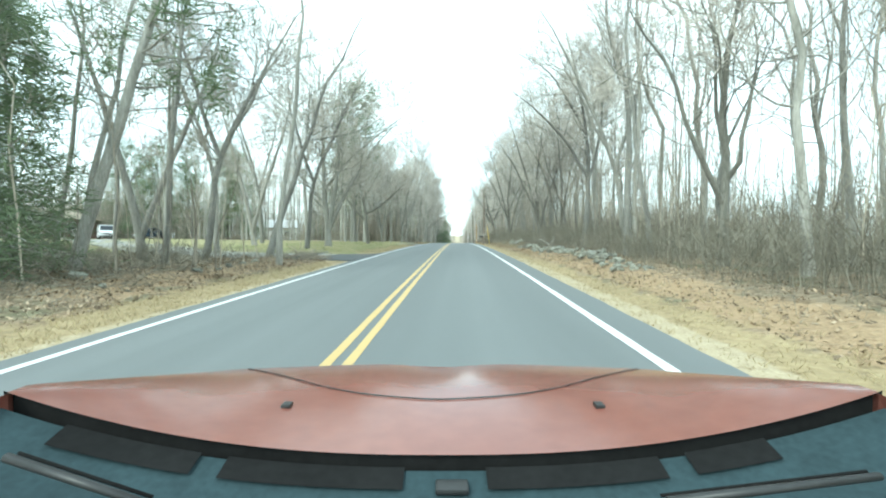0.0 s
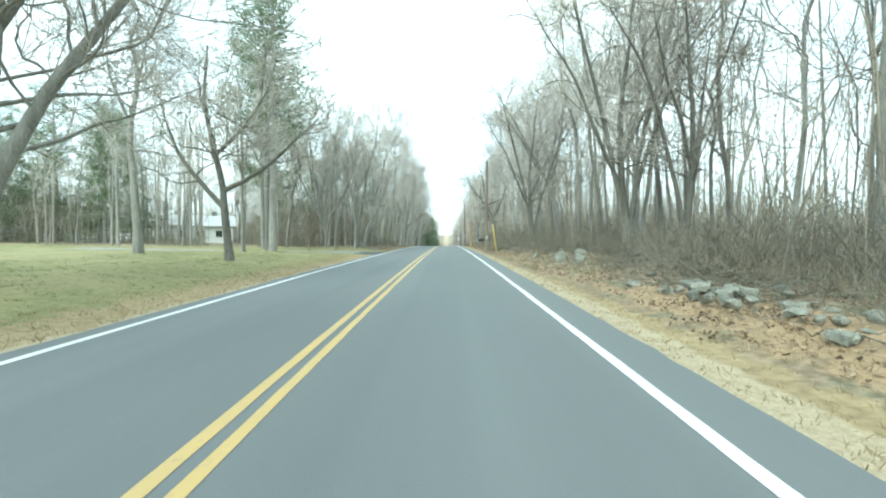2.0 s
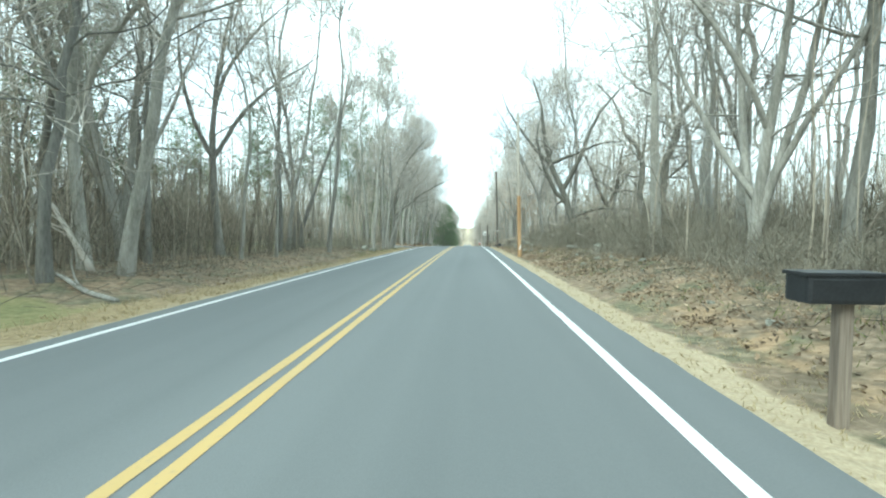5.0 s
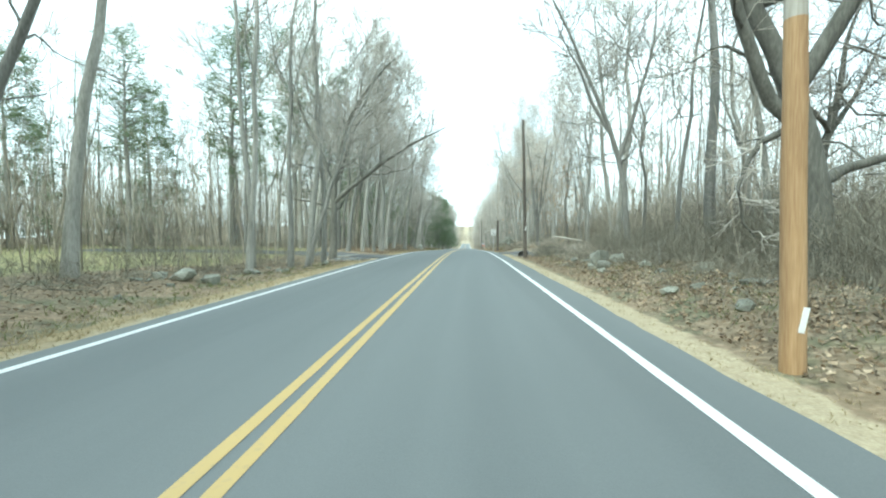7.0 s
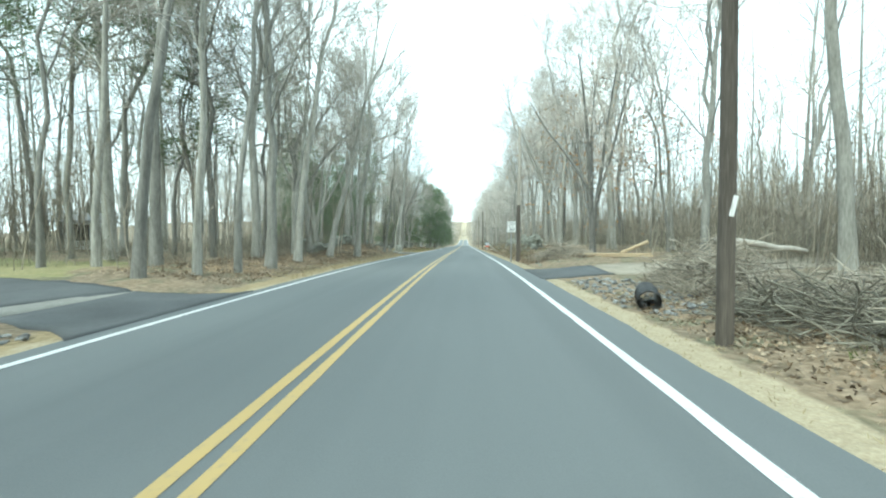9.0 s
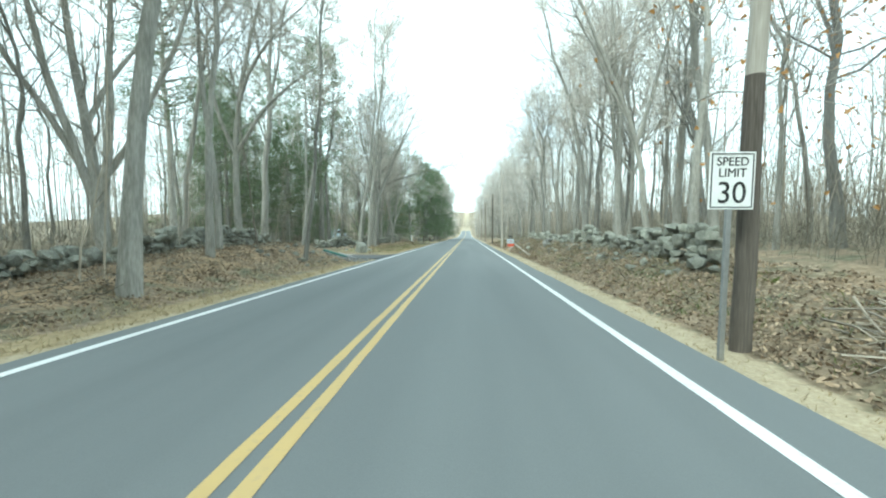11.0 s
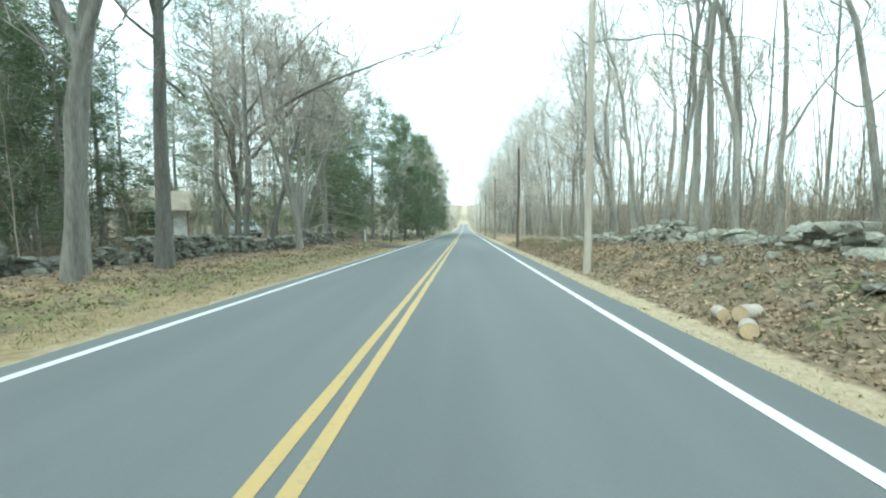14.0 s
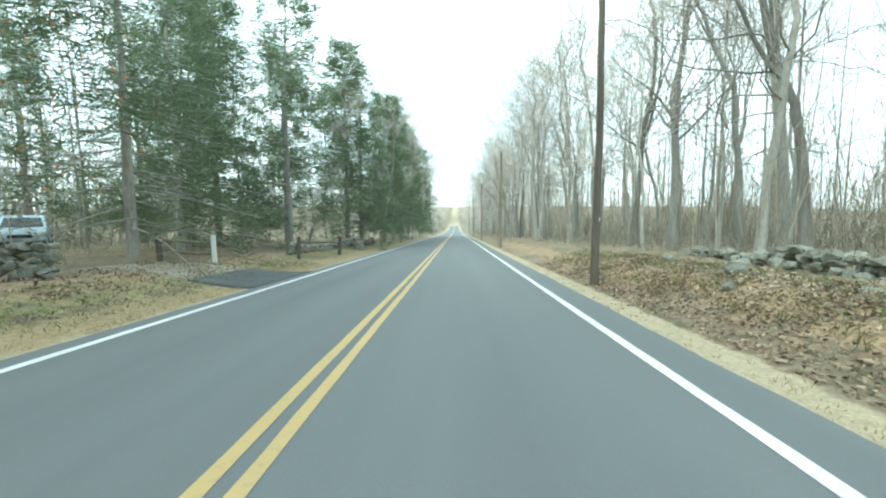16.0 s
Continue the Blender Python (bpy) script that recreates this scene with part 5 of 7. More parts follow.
drive("driveway_1", [(-5.4, 19.6), (-9, 19.4), (-15, 21.5), (-27, 30), (-38, 41), (-50, 53)], [4.2, 3.6, 3.4, 3.4, 4.0, 6.0], MAT["concrete"], 0.015, "pale concrete driveway leading to the house", seed=1)
apron("driveway_apron_1", -3.55, -5.6, 16.6, 23.8, 17.4, 21.6, "dark asphalt apron between driveway and road")
drive("driveway_2", [(-5.0, 52.2), (-10, 51.9), (-16, 52.4), (-30, 54)], [3.8, 2.7, 2.6, 2.6], MAT["concrete"], 0.015, "pale concrete driveway crossing the lawn", seed=3)
apron("driveway_apron_2", -3.55, -5.3, 48.8, 55.6, 50.2, 54.2, "dark asphalt apron between driveway and road")
drive("driveway_3", [(-5.7, 98.5), (-6.5, 98.7)], [3.2, 3.2], MAT["concrete"], 0.015, "pale concrete edge of a driveway", seed=5)
apron("driveway_apron_3", -3.55, -5.8, 96.1, 100.8, 97.1, 100.0, "dark fresh asphalt apron beside the road")
drive("driveway_4", [(-6.4, 98.7), (-9, 99.6), (-14, 100.6), (-26, 100)], [3.1, 3.0, 3.0, 3.0], MAT["new_asphalt"], 0.015, "grey driveway leading off between the fields", seed=7)
apron("driveway_apron_5", 3.95, 6.6, 104.2, 108.6, 105.4, 108.2, "grey asphalt apron of a side track")
drive("driveway_5", [(6.4, 106.8), (11, 107.8), (18, 110)], [3.0, 3.4, 3.4], MAT["gravel"], 0.015, "pale gravel track leading off into the woods", 0.15, seed=9)
apron("driveway_apron_6", -3.55, -5.9, 132.7, 138.5, 133.2, 136.0, "dark asphalt apron between driveway and road")
apron("driveway_apron_7", -3.55, -5.6, 168.2, 172.4, 168.9, 172.1, "grey asphalt apron beside the end of a stone wall")
drive("driveway_7", [(-5.4, 170.5), (-7.2, 170.8), (-9.4, 171.2)], [3.2, 2.8, 2.6], MAT["gravel"], 0.015, "gravel track leading past the end of the wall", 0.1, seed=13)
drive("driveway_6", [(-5.6, 134.8), (-8.5, 136.2), (-13, 139.4), (-22, 145)], [3.0, 2.8, 2.8, 2.8], MAT["concrete"], 0.015, "pale concrete driveway running back into the woods", seed=11)


# ---- utility poles ----
def utility_pole(x, y, h, r, mat, label, tag_z=None, lamp=0.0, top=None, tilt=0.0):
    e = new("utility_pole")
    rs_ = np.random.RandomState(int(y))
    k = 12
    s = np.linspace(0, 1, k)
    split = k if top is None else 6
    P = np.stack([np.cumsum(rs_.randn(k)) * 0.008, np.cumsum(rs_.randn(k)) * 0.008, s * (h + 0.4) - 0.4], -1)
    R = r * np.linspace(1.0, 0.7, k) * (1 + rs_.randn(k) * 0.01)
    n_ = Net()
    n_.tubes(P[None, :split], R[None, :split], 14)
    part("shaft", n_.mesh("pole_shaft", mat), None, e)
    if top is not None:
        n2 = Net()
        n2.tubes(P[None, split - 1:], R[None, split - 1:] * 1.002, 14)
        part("upper_shaft", n2.mesh("pole_upper", top), None, e, "bleached upper pole")
    part("cap", bm_cyl(r * 0.7, r * 0.55, 0.05, (P[-1][0], P[-1][1], h), 14), mat, e)
    if tag_z:
        part("tag", bm_box(0.06, 0.01, 0.26, (0.02, -r * 0.99, tag_z), 0.004, Euler((0, radians(12), 0)).to_matrix()), MAT["white_panel"], e, "small white reflective tag")
    if lamp:
        arm = part("lamp_arm", bent([(0, 0, lamp), (-0.5, -0.05, lamp + 0.22), (-1.2, -0.1, lamp + 0.3), (-1.7, -0.1, lamp + 0.3)], 0.03).mesh("lamp_arm", MAT["galvanised"]), None, e, "grey metal lamp arm")
        part("lamp_head", bm_box(0.6, 0.22, 0.12, (-1.95, -0.1, lamp + 0.29), 0.05), MAT["galvanised"], e, "grey street lamp head")
    e.matrix_basis = pose(x, y, float(ground_z(x, y)), 0, tilt, 0)
    return tagged(e, label, "utility pole", "utility poles")


utility_pole(4.62, 52.3, 7.2, 0.14, MAT["pole_wood"], "grey-brown wooden utility pole with a street lamp arm", 1.25, 5.5)
utility_pole(4.75, 76.2, 8.2, 0.115, MAT["pole_new"], "orange-brown wooden utility pole, bleached towards its top", 0.55, 0, MAT["pole_pale"], -1)
utility_pole(4.85, 96.5, 8.0, 0.105, MAT["pole_dark"], "dark brown wooden utility pole beside a brush pile", 1.75, 0, None, -1)
utility_pole(4.6, 115.2, 7.6, 0.12, MAT["pole_dark"], "wooden utility pole, dark below and bleached above", None, 0, MAT["pole_pale"])
utility_pole(4.75, 151.8, 8.2, 0.12, MAT["pole_pale"], "pale grey wooden utility pole on the leafy bank", None, 0, None, -1)
utility_pole(4.82, 169.3, 7.0, 0.11, MAT["pole_dark"], "dark wooden utility pole beside the verge", 1.6)
for y in (192, 216, 242, 270):
    utility_pole(4.8, y, 7.5, 0.12, MAT["pole_wood"], "grey-brown wooden utility pole far along the road")

# guy wire with its yellow guard
gz = float(ground_z(5.3, 51.4))
guy = new("guy_wire")
part("guard", bm_bar((5.3, 51.4, gz - 0.05), (5.02, 51.75, gz + 2.1), 0.035, 0.03), MAT["yellow_plastic"], guy, "yellow plastic guard tube")
part("wire", bm_bar((5.02, 51.75, gz + 2.05), (4.66, 52.2, float(ground_z(4.62, 52.3)) + 5.9), 0.008, 0.008, 6), MAT["galvanised"], guy)
tagged(guy, "yellow guy wire guard anchored beside the utility pole", "guy wire")

# ---- speed sign ----
sz_ = float(ground_z(4.15, 114.8))
sign = new("speed_sign")
part("post", bm_box(0.06, 0.04, 2.35, (0, 0.02, 1.1), 0.008), MAT["galvanised"], sign, "grey steel post")
panel = part("panel", bm_box(0.5, 0.008, 0.62, (0, -0.012, 2.0), 0.003), MAT["white_panel"], sign, "white sign panel")
rim = bm_box(0.46, 0.004, 0.012, (0, -0.019, 2.285))
for bx in ((0.46, 0.012, (0, -0.019, 1.715)), (0.012, 0.57, (-0.225, -0.019, 2.0)), (0.012, 0.57, (0.225, -0.019, 2.0))):
    bm_box(bx[0], 0.004, bx[1], bx[2], 0, None, rim)
part("border", rim, MAT["black_ink"], panel)


def lettering(text, size, at, parent, name, mat):
    cu = bpy.data.curves.new(name, "FONT")
    cu.body, cu.size, cu.align_x, cu.align_y, cu.extrude = text, size, "CENTER", "CENTER", 0.002
    tmp = bpy.data.objects.new(name, cu)
    me = bpy.data.meshes.new_from_object(tmp)
    bpy.data.objects.remove(tmp)
    me.materials.clear()
    return part(name, me, mat, parent, "", Matrix.Translation(at) @ Euler((radians(90), 0, 0)).to_matrix().to_4x4())


lettering("SPEED", 0.13, (0, -0.02, 2.2), panel, "lettering", MAT["black_ink"])
lettering("LIMIT", 0.13, (0, -0.02, 2.08), panel, "lettering", MAT["black_ink"])
lettering("30", 0.33, (0, -0.02, 1.86), panel, "lettering", MAT["black_ink"])
sign.matrix_basis = pose(4.15, 114.8, sz_, 0, 0, 4)
tagged(sign, "white speed limit sign on a grey steel post", "road sign")


# ---- mailboxes ----
def arch_box(length, width, height, at):
    """A box with a rounded top, its axis along x."""
    b = bmesh.new()
    prof = [(-width / 2, 0), (-width / 2, height * 0.6)] + [(-width / 2 * math.cos(a), height * 0.6 + height * 0.4 * math.sin(a)) for a in np.linspace(0.3, math.pi - 0.3, 7)] + [(width / 2, height * 0.6), (width / 2, 0)]
    v0 = [b.verts.new((at[0] - length / 2, at[1] + y, at[2] + z)) for y, z in prof]
    v1 = [b.verts.new((at[0] + length / 2, at[1] + y, at[2] + z)) for y, z in prof]
    n = len(prof)
    for i in range(n):
        b.faces.new((v0[i], v0[(i + 1) % n], v1[(i + 1) % n], v1[i]))
    b.faces.new(v0[::-1])
    b.faces.new(v1)
    return b


mz = float(ground_z(3.8, 135.4))
mb = new("mailbox")
box = part("box", arch_box(0.52, 0.2, 0.26, (0, 0, 1.0)), MAT["grey_paint"], mb, "grey metal box with rounded top")
part("door", arch_box(0.015, 0.205, 0.265, (-0.268, 0, 0.998)), MAT["grey_paint"], box)
part("flag", bm_box(0.16, 0.006, 0.05, (0.03, -0.106, 1.14), 0.002), MAT["red_plastic"], box, "red flag folded down")
part("newspaper_tube", bm_box(0.5, 0.2, 0.17, (0.02, 0, 0.86), 0.03), MAT["red_plastic"], mb, "orange-red plastic newspaper box")
part("shelf", bm_box(0.7, 0.16, 0.03, (0.06, 0, 0.975), 0.005), MAT["pole_pale"], mb)
part("support_log", bm_bar((0.35, -0.05, 0.93), (1.45, -1.25, 0.12), 0.04, 0.055, 10), MAT["pole_pale"], mb, "pale crooked log reaching in from the bank")
mb.matrix_basis = pose(3.9, 135.4, mz, 0, 0, 3) @ Matrix.Diagonal((0.78, 0.78, 0.88, 1))
tagged(mb, "grey mailbox over a red newspaper box on a leaning log", "mailbox")
orn = bm_box(0.2, 0.05, 0.09, (0, 0, 0.2), 0.02)
for p0, p1, ra, rb in (((-0.08, 0, 0), (-0.08, 0, 0.2), 0.02, 0.025), ((0.08, 0, 0), (0.08, 0, 0.2), 0.02, 0.025), ((-0.08, 0, 0.2), (-0.12, 0, 0.36), 0.03, 0.035)):
    bm_bar(p0, p1, ra, rb, 8, orn)
ornament = part("mailbox_ornament", orn, MAT["black_metal"])
ornament.matrix_basis = pose(3.9, 135.42, mz + 1.255 * 0.88 - 0.003, 0, 0, 3) @ Matrix.Scale(0.85, 4)
tagged(ornament, "black metal cut-out ornament on the mailbox", "ornament")

mz = float(ground_z(4.45, 55.0))
mb = new("mailbox")
part("box", bm_box(0.5, 0.24, 0.2, (0, 0, 1.02), 0.03), MAT["black_metal"], mb, "black metal box")
part("lid", bm_box(0.53, 0.26, 0.03, (0, 0, 1.13), 0.01), MAT["black_metal"], mb)
part("post", bm_box(0.09, 0.09, 1.2, (0.08, 0.02, 0.35), 0.01), MAT["pole_wood"], mb, "weathered wooden post")
mb.matrix_basis = pose(4.45, 55.0, mz, 0, 0, -3)
tagged(mb, "black mailbox on a wooden post beside the road", "mailbox")


# ---- stones ----
def stone_mesh(seed, flat=0.6, mat="stone"):
    r_ = random.Random(seed)
    b = bmesh.new()
    for _ in range(15):
        v = Vector((r_.gauss(0, 1), r_.gauss(0, 1), r_.gauss(0, 1))).normalized()
        v = Vector([math.copysign(abs(c_) ** 0.6, c_) for c_ in v])
        b.verts.new((v.x * 0.5, v.y * 0.42, v.z * 0.5 * flat))
    bmesh.ops.convex_hull(b, input=b.verts)
    bmesh.ops.delete(b, geom=[v for v in b.verts if not v.link_faces], context="VERTS")
    me = bpy.data.meshes.new("stone")
    b.to_mesh(me)
    b.free()
    me.materials.append(MAT[mat])
    return me


STONES = [stone_mesh(i, 0.55 + 0.05 * (i % 6)) for i in range(14)]


def stone(parent, x, y, z, size, rs_, squash=1.0, kinds=None):
    ob = new("stone", (kinds or STONES)[rs_.randint(len(STONES))])
    ob.parent = parent
    ob.matrix_basis = Matrix.Translation((x, y, z)) @ Euler((rs_.uniform(-0.25, 0.25), rs_.uniform(-0.25, 0.25), rs_.uniform(-0.5, 0.5) + (math.pi if rs_.rand() < 0.5 else 0))).to_matrix().to_4x4() @ Matrix.Diagonal((size * rs_.uniform(0.7, 1.0), size * rs_.uniform(0.8, 1.3), size * squash * rs_.uniform(0.7, 1.1), 1))
    return ob


def stone_wall(line, height, label, seed, size=0.42, thick=0.55, even=0.0):
    """A dry stone wall of separate stones along points (x, y)."""
    rs_ = np.random.RandomState(seed)
    pts = np.array(line, float)
    seglen = np.concatenate([[0], np.cumsum(np.linalg.norm(np.diff(pts, axis=0), axis=1))])
    e = new("stone_wall")
    z0 = 0.0
    made = 0
    while z0 < height and made < 300:
        s = rs_.uniform(0, 0.3)
        while s < seglen[-1] and made < 300:
            w = size * rs_.uniform(0.65, 1.35)
            x, y = np.interp(s, seglen, pts[:, 0]), np.interp(s, seglen, pts[:, 1])
            keep = height * max(even, 0.72 + 0.3 * math.sin(s * 0.55 + seed) + 0.12 * math.sin(s * 1.9))
            if z0 < keep:
                face = rs_.uniform(-thick / 2, thick / 2) * (1 - 0.5 * z0 / height)
                stone(e, x + face, y, float(ground_z(x, y)) + z0 + size * 0.22, w, rs_)
                made += 1
            s += w * 0.62
        z0 += size * 0.42
    return tagged(e, label, "stone wall", "dry stone walls")


WALL_LABEL = "tumbled dry stone wall of grey-green lichened fieldstones"
stone_wall([(6.4, 119.0), (6.7, 125.0), (7.0, 130.5)], 0.8, WALL_LABEL, 1, 0.35)
stone_wall([(6.9, 131.2), (7.2, 138.0), (7.4, 145.0)], 0.6, WALL_LABEL, 2, 0.31)
stone_wall([(7.5, 146.0), (7.9, 152.0), (8.4, 158.0)], 0.66, WALL_LABEL, 3, 0.34)
stone_wall([(8.5, 158.8), (9.4, 166.0), (10.0, 174.0)], 0.5, WALL_LABEL, 4, 0.4)
stone_wall([(-9.4, 139.6), (-9.6, 146.0), (-9.4, 151.0)], 0.75, "low dry stone wall of grey fieldstones beside the woods", 5, 0.4)
stone_wall([(-9.4, 151.4), (-9.2, 158.0), (-8.9, 163.0)], 0.85, "low dry stone wall of grey fieldstones beside the verge", 6, 0.33, 0.4, 0.85)
stone_wall([(-8.9, 163.3), (-8.6, 166.0), (-8.3, 168.2)], 0.85, "low dry stone wall of grey fieldstones beside the verge", 7, 0.33, 0.4, 0.85)
stone_wall([(-8.2, 115.0), (-8.4, 124.0), (-8.9, 132.6)], 0.75, "low tumbled stone wall among brown leaves", 8, 0.42)
stone_wall([(-6.6, 178.0), (-6.3, 186.0), (-6.2, 196.0)], 0.5, "low tumbled stone wall under dark evergreens", 9, 0.42)
stone_wall([(6.6, 10.0), (6.9, 16.0), (6.7, 22.0), (6.4, 28.0)], 0.17, "collapsed stone wall half hidden in leaves", 10, 0.25, 1.3)

rs = np.random.RandomState(12)


def rock(x, y, size, label="rough grey fieldstone lying on the verge", squash=1.0):
    ob = new("rock", STONES[rs.randint(len(STONES))])
    ob.matrix_basis = Matrix.Translation((x, y, float(ground_z(x, y)) + size * 0.12)) @ Euler((rs.uniform(-0.3, 0.3), rs.uniform(-0.3, 0.3), rs.uniform(0, 6.28))).to_matrix().to_4x4() @ Matrix.Diagonal((size, size * rs.uniform(0.7, 1.1), size * squash * rs.uniform(0.7, 1.0), 1))
    return tagged(ob, label, "rock", "loose rocks")


rock(-6.0, 138.4, 0.85, "upright pale boulder beside the driveway", 2.6)
rock(-6.0, 82.3, 0.75, "pale flat boulder at the edge of the woods")
rock(-5.4, 82.6, 0.6, "pale flat boulder at the edge of the woods")
rock(7.4, 45.2, 0.6)
for x, y, s in ((6.3, 37.0, 0.78), (6.9, 36.4, 0.55), (6.5, 35.0, 0.5), (7.3, 37.6, 0.55), (6.0, 40.4, 0.4), (7.6, 71.0, 0.7), (7.0, 73.2, 0.55), (8.2, 75.0, 0.75), (7.4, 82.6, 0.6), (6.6, 86.4, 0.5), (8.4, 87.5, 0.7), (5.9, 85.6, 0.5), (6.3, 87.4, 0.75), (7.4, 87.0, 0.7), (6.9, 89.0, 0.5), (8.0, 89.6, 0.8), (6.0, 89.8, 0.4), (6.7, 84.4, 0.45), (8.8, 90.6, 0.6), (7.3, 91.4, 0.5)):
    rock(x, y, s, "rounded grey-green boulder lying in brush on the bank", 1.5)
rock(9.3, 165.8, 1.7, "large flat-topped boulder in the stone wall", 0.9)
for x, y in ((7.7, 149.2), (7.9, 151.6), (8.1, 153.4), (7.4, 145.6), (8.4, 157.0)):
    rock(x, y, 0.95, "broad flat slab lying on the tumbled wall", 0.8)
for x, y, s in ((6.4, 163.0, 0.4), (7.2, 164.6, 0.5), (6.9, 167.0, 0.45), (7.8, 168.4, 0.6), (6.1, 166.0, 0.35), (7.6, 171.0, 0.5)):
    rock(x, y, s, "mossy grey-green stone in leaves on the bank")
rock(4.9, 138.2, 0.28, "small pale stone on the leafy bank")
for x0, x1, y0, y1, n in ((5.6, 8, 18, 34, 24), (5.6, 8.5, 38, 60, 34), (5.3, 7.5, 78, 94, 22), (-6.6, -4.8, 79, 93, 18), (5.2, 6.4, 118, 150, 26), (-7.2, -4.8, 125, 131, 16), (-7.5, -5.2, 138, 142, 10), (6.2, 9.5, 66, 94, 46), (-8.5, -5.5, 6, 18, 22), (5.7, 6.6, 119, 136, 60), (4.9, 6.4, 108, 150, 30), (5.6, 8.5, 62, 95, 29)):
    for _ in range(n):
        rock(rs.uniform(x0, x1), rs.uniform(y0, y1), rs.uniform(0.14, 0.42) if n < 30 else rs.uniform(0.1, 0.26))

RIPRAP = [stone_mesh(40 + i, 0.5 + 0.05 * (i % 6), "riprap") for i in range(14)]


def rubble(x0, x1, y0, y1, n, label, seed):
    """A bed of broken stones round a drain, each one a piece."""
    rs_ = np.random.RandomState(seed)
    e = new("rubble_bed")
    for _ in range(n):
        a, b = rs_.rand(), rs_.rand()
        x, y = x0 + (x1 - x0) * a, y0 + (y1 - y0) * b
        if abs(a - 0.5) + abs(b - 0.5) > 0.85:
            continue
        stone(e, x, y, float(ground_z(x, y)) + rs_.uniform(-0.02, 0.05), rs_.uniform(0.06, 0.18), rs_, 0.8, RIPRAP)
    return tagged(e, label, "rubble", "drain rubble")


rubble(4.6, 6.4, 98.2, 104.2, 300, "bed of pale blue-grey broken rubble round a drain", 91)
rubble(-6.0, -4.0, 93.2, 96.4, 240, "bed of pale broken stones beside a driveway", 92)
rubble(-6.0, -3.9, 130.4, 133.2, 260, "bed of pale broken stones beside a driveway", 93)

def log_round(x, y, turn, r, length):
    """A short sawn piece of trunk lying on its side."""
    e = new("log_round")
    n2 = Net()
    n2.tubes(np.array([[(-length / 2, 0, r), (0, 0, r * 1.02), (length / 2, 0, r)]]), np.array([[r, r * 1.03, r * 0.96]]), 14)
    part("bark", n2.mesh("log_bark", MAT["pole_pale"]), None, e)
    for s_ in (-1, 1):
        part("cut_end", bm_cyl(r * 0.97, r * 0.97, 0.012, (s_ * length / 2, 0, r), 14, Euler((0, radians(90), 0)).to_matrix()), MAT["plank"], e, "pale sawn end")
    e.matrix_basis = pose(x, y, float(ground_z(x, y)) - 0.02, 0, 0, turn)
    return tagged(e, "short sawn log with pale cut ends", "log", "sawn logs")


log_round(4.7, 144.5, 60, 0.11, 0.3)
log_round(4.95, 144.9, 25, 0.12, 0.34)
log_round(4.82, 145.3, 80, 0.1, 0.26)

# black drain pipe under the side track
pz = float(ground_z(4.95, 98.9))
pipe = new("drain_pipe")
n_ = Net()
ring = [(0, 0, 0), (0, 1.2, 0.02)]
n_.tubes(np.array(ring)[None], np.array([[0.2, 0.2]]), 20)
n_.tubes(np.array(ring)[None], np.array([[0.175, 0.175]]), 20)
part("tube", n_.mesh("drain_tube", MAT["black_plastic"]), None, pipe)
for k in range(5):
    n_ = Net()
    n_.tubes(np.array([(0, 0.1 + k * 0.2, 0.0), (0, 0.14 + k * 0.2, 0.0), (0, 0.18 + k * 0.2, 0.0)])[None], np.array([[0.2, 0.222, 0.2]]), 20)
    part("rib", n_.mesh("drain_rib", MAT["black_plastic"]), None, pipe)
pipe.matrix_basis = pose(4.95, 98.9, pz + 0.16, 0, 0, -20)
tagged(pipe, "black corrugated plastic drain pipe among pale rubble", "pipe")

# green gutter lying on the rubble
g0, g1 = (-7.3, 134.7), (-5.4, 132.8)
gutter = new("drain_cover")
n_ = Net()
gm = ((g0[0] + g1[0]) / 2, (g0[1] + g1[1]) / 2)
P = np.array([[(*g0, float(ground_z(*g0)) + 0.34), (*gm, float(ground_z(*gm)) + 0.22), (*g1, float(ground_z(*g1)) + 0.08)]])
n_.tubes(P, np.array([[0.075, 0.07, 0.05]]), 12)
part("shell", n_.mesh("gutter_shell", MAT["green_plastic"]), None, gutter)
part("strap", bm_bar((gm[0] + 0.3, gm[1] - 0.2, float(P[0, 1, 2]) + 0.06), (-4.7, 132.3, float(ground_z(-4.7, 132.3)) + 0.06), 0.028, 0.024), MAT["galvanised"], gutter, "pale metal rod")
tagged(gutter, "dark green plastic pipe lying on pale rubble", "pipe")

# planks stacked beyond the side track
pl = new("plank_stack")
for k, (dx, dy, dz) in enumerate(((0, 0, 0.06), (0.1, 0.16, 0.06), (-0.1, 0.05, 0.15), (0.05, 0.2, 0.15))):
    part("plank", bm_box(3.2, 0.14, 0.07, (dx, dy, dz), 0.006), MAT["plank"], pl)
part("plank", bm_bar((0.2, 0.3, 0.2), (1.6, 0.5, 0.75), 0.07, 0.09, 8), MAT["plank"], pl, "short split log")
pl.matrix_basis = pose(9.2, 112.2, float(ground_z(9.2, 112.2)) + 0.02, 0, 0, 2)
tagged(pl, "stack of pale sawn planks lying on the ground", "planks")


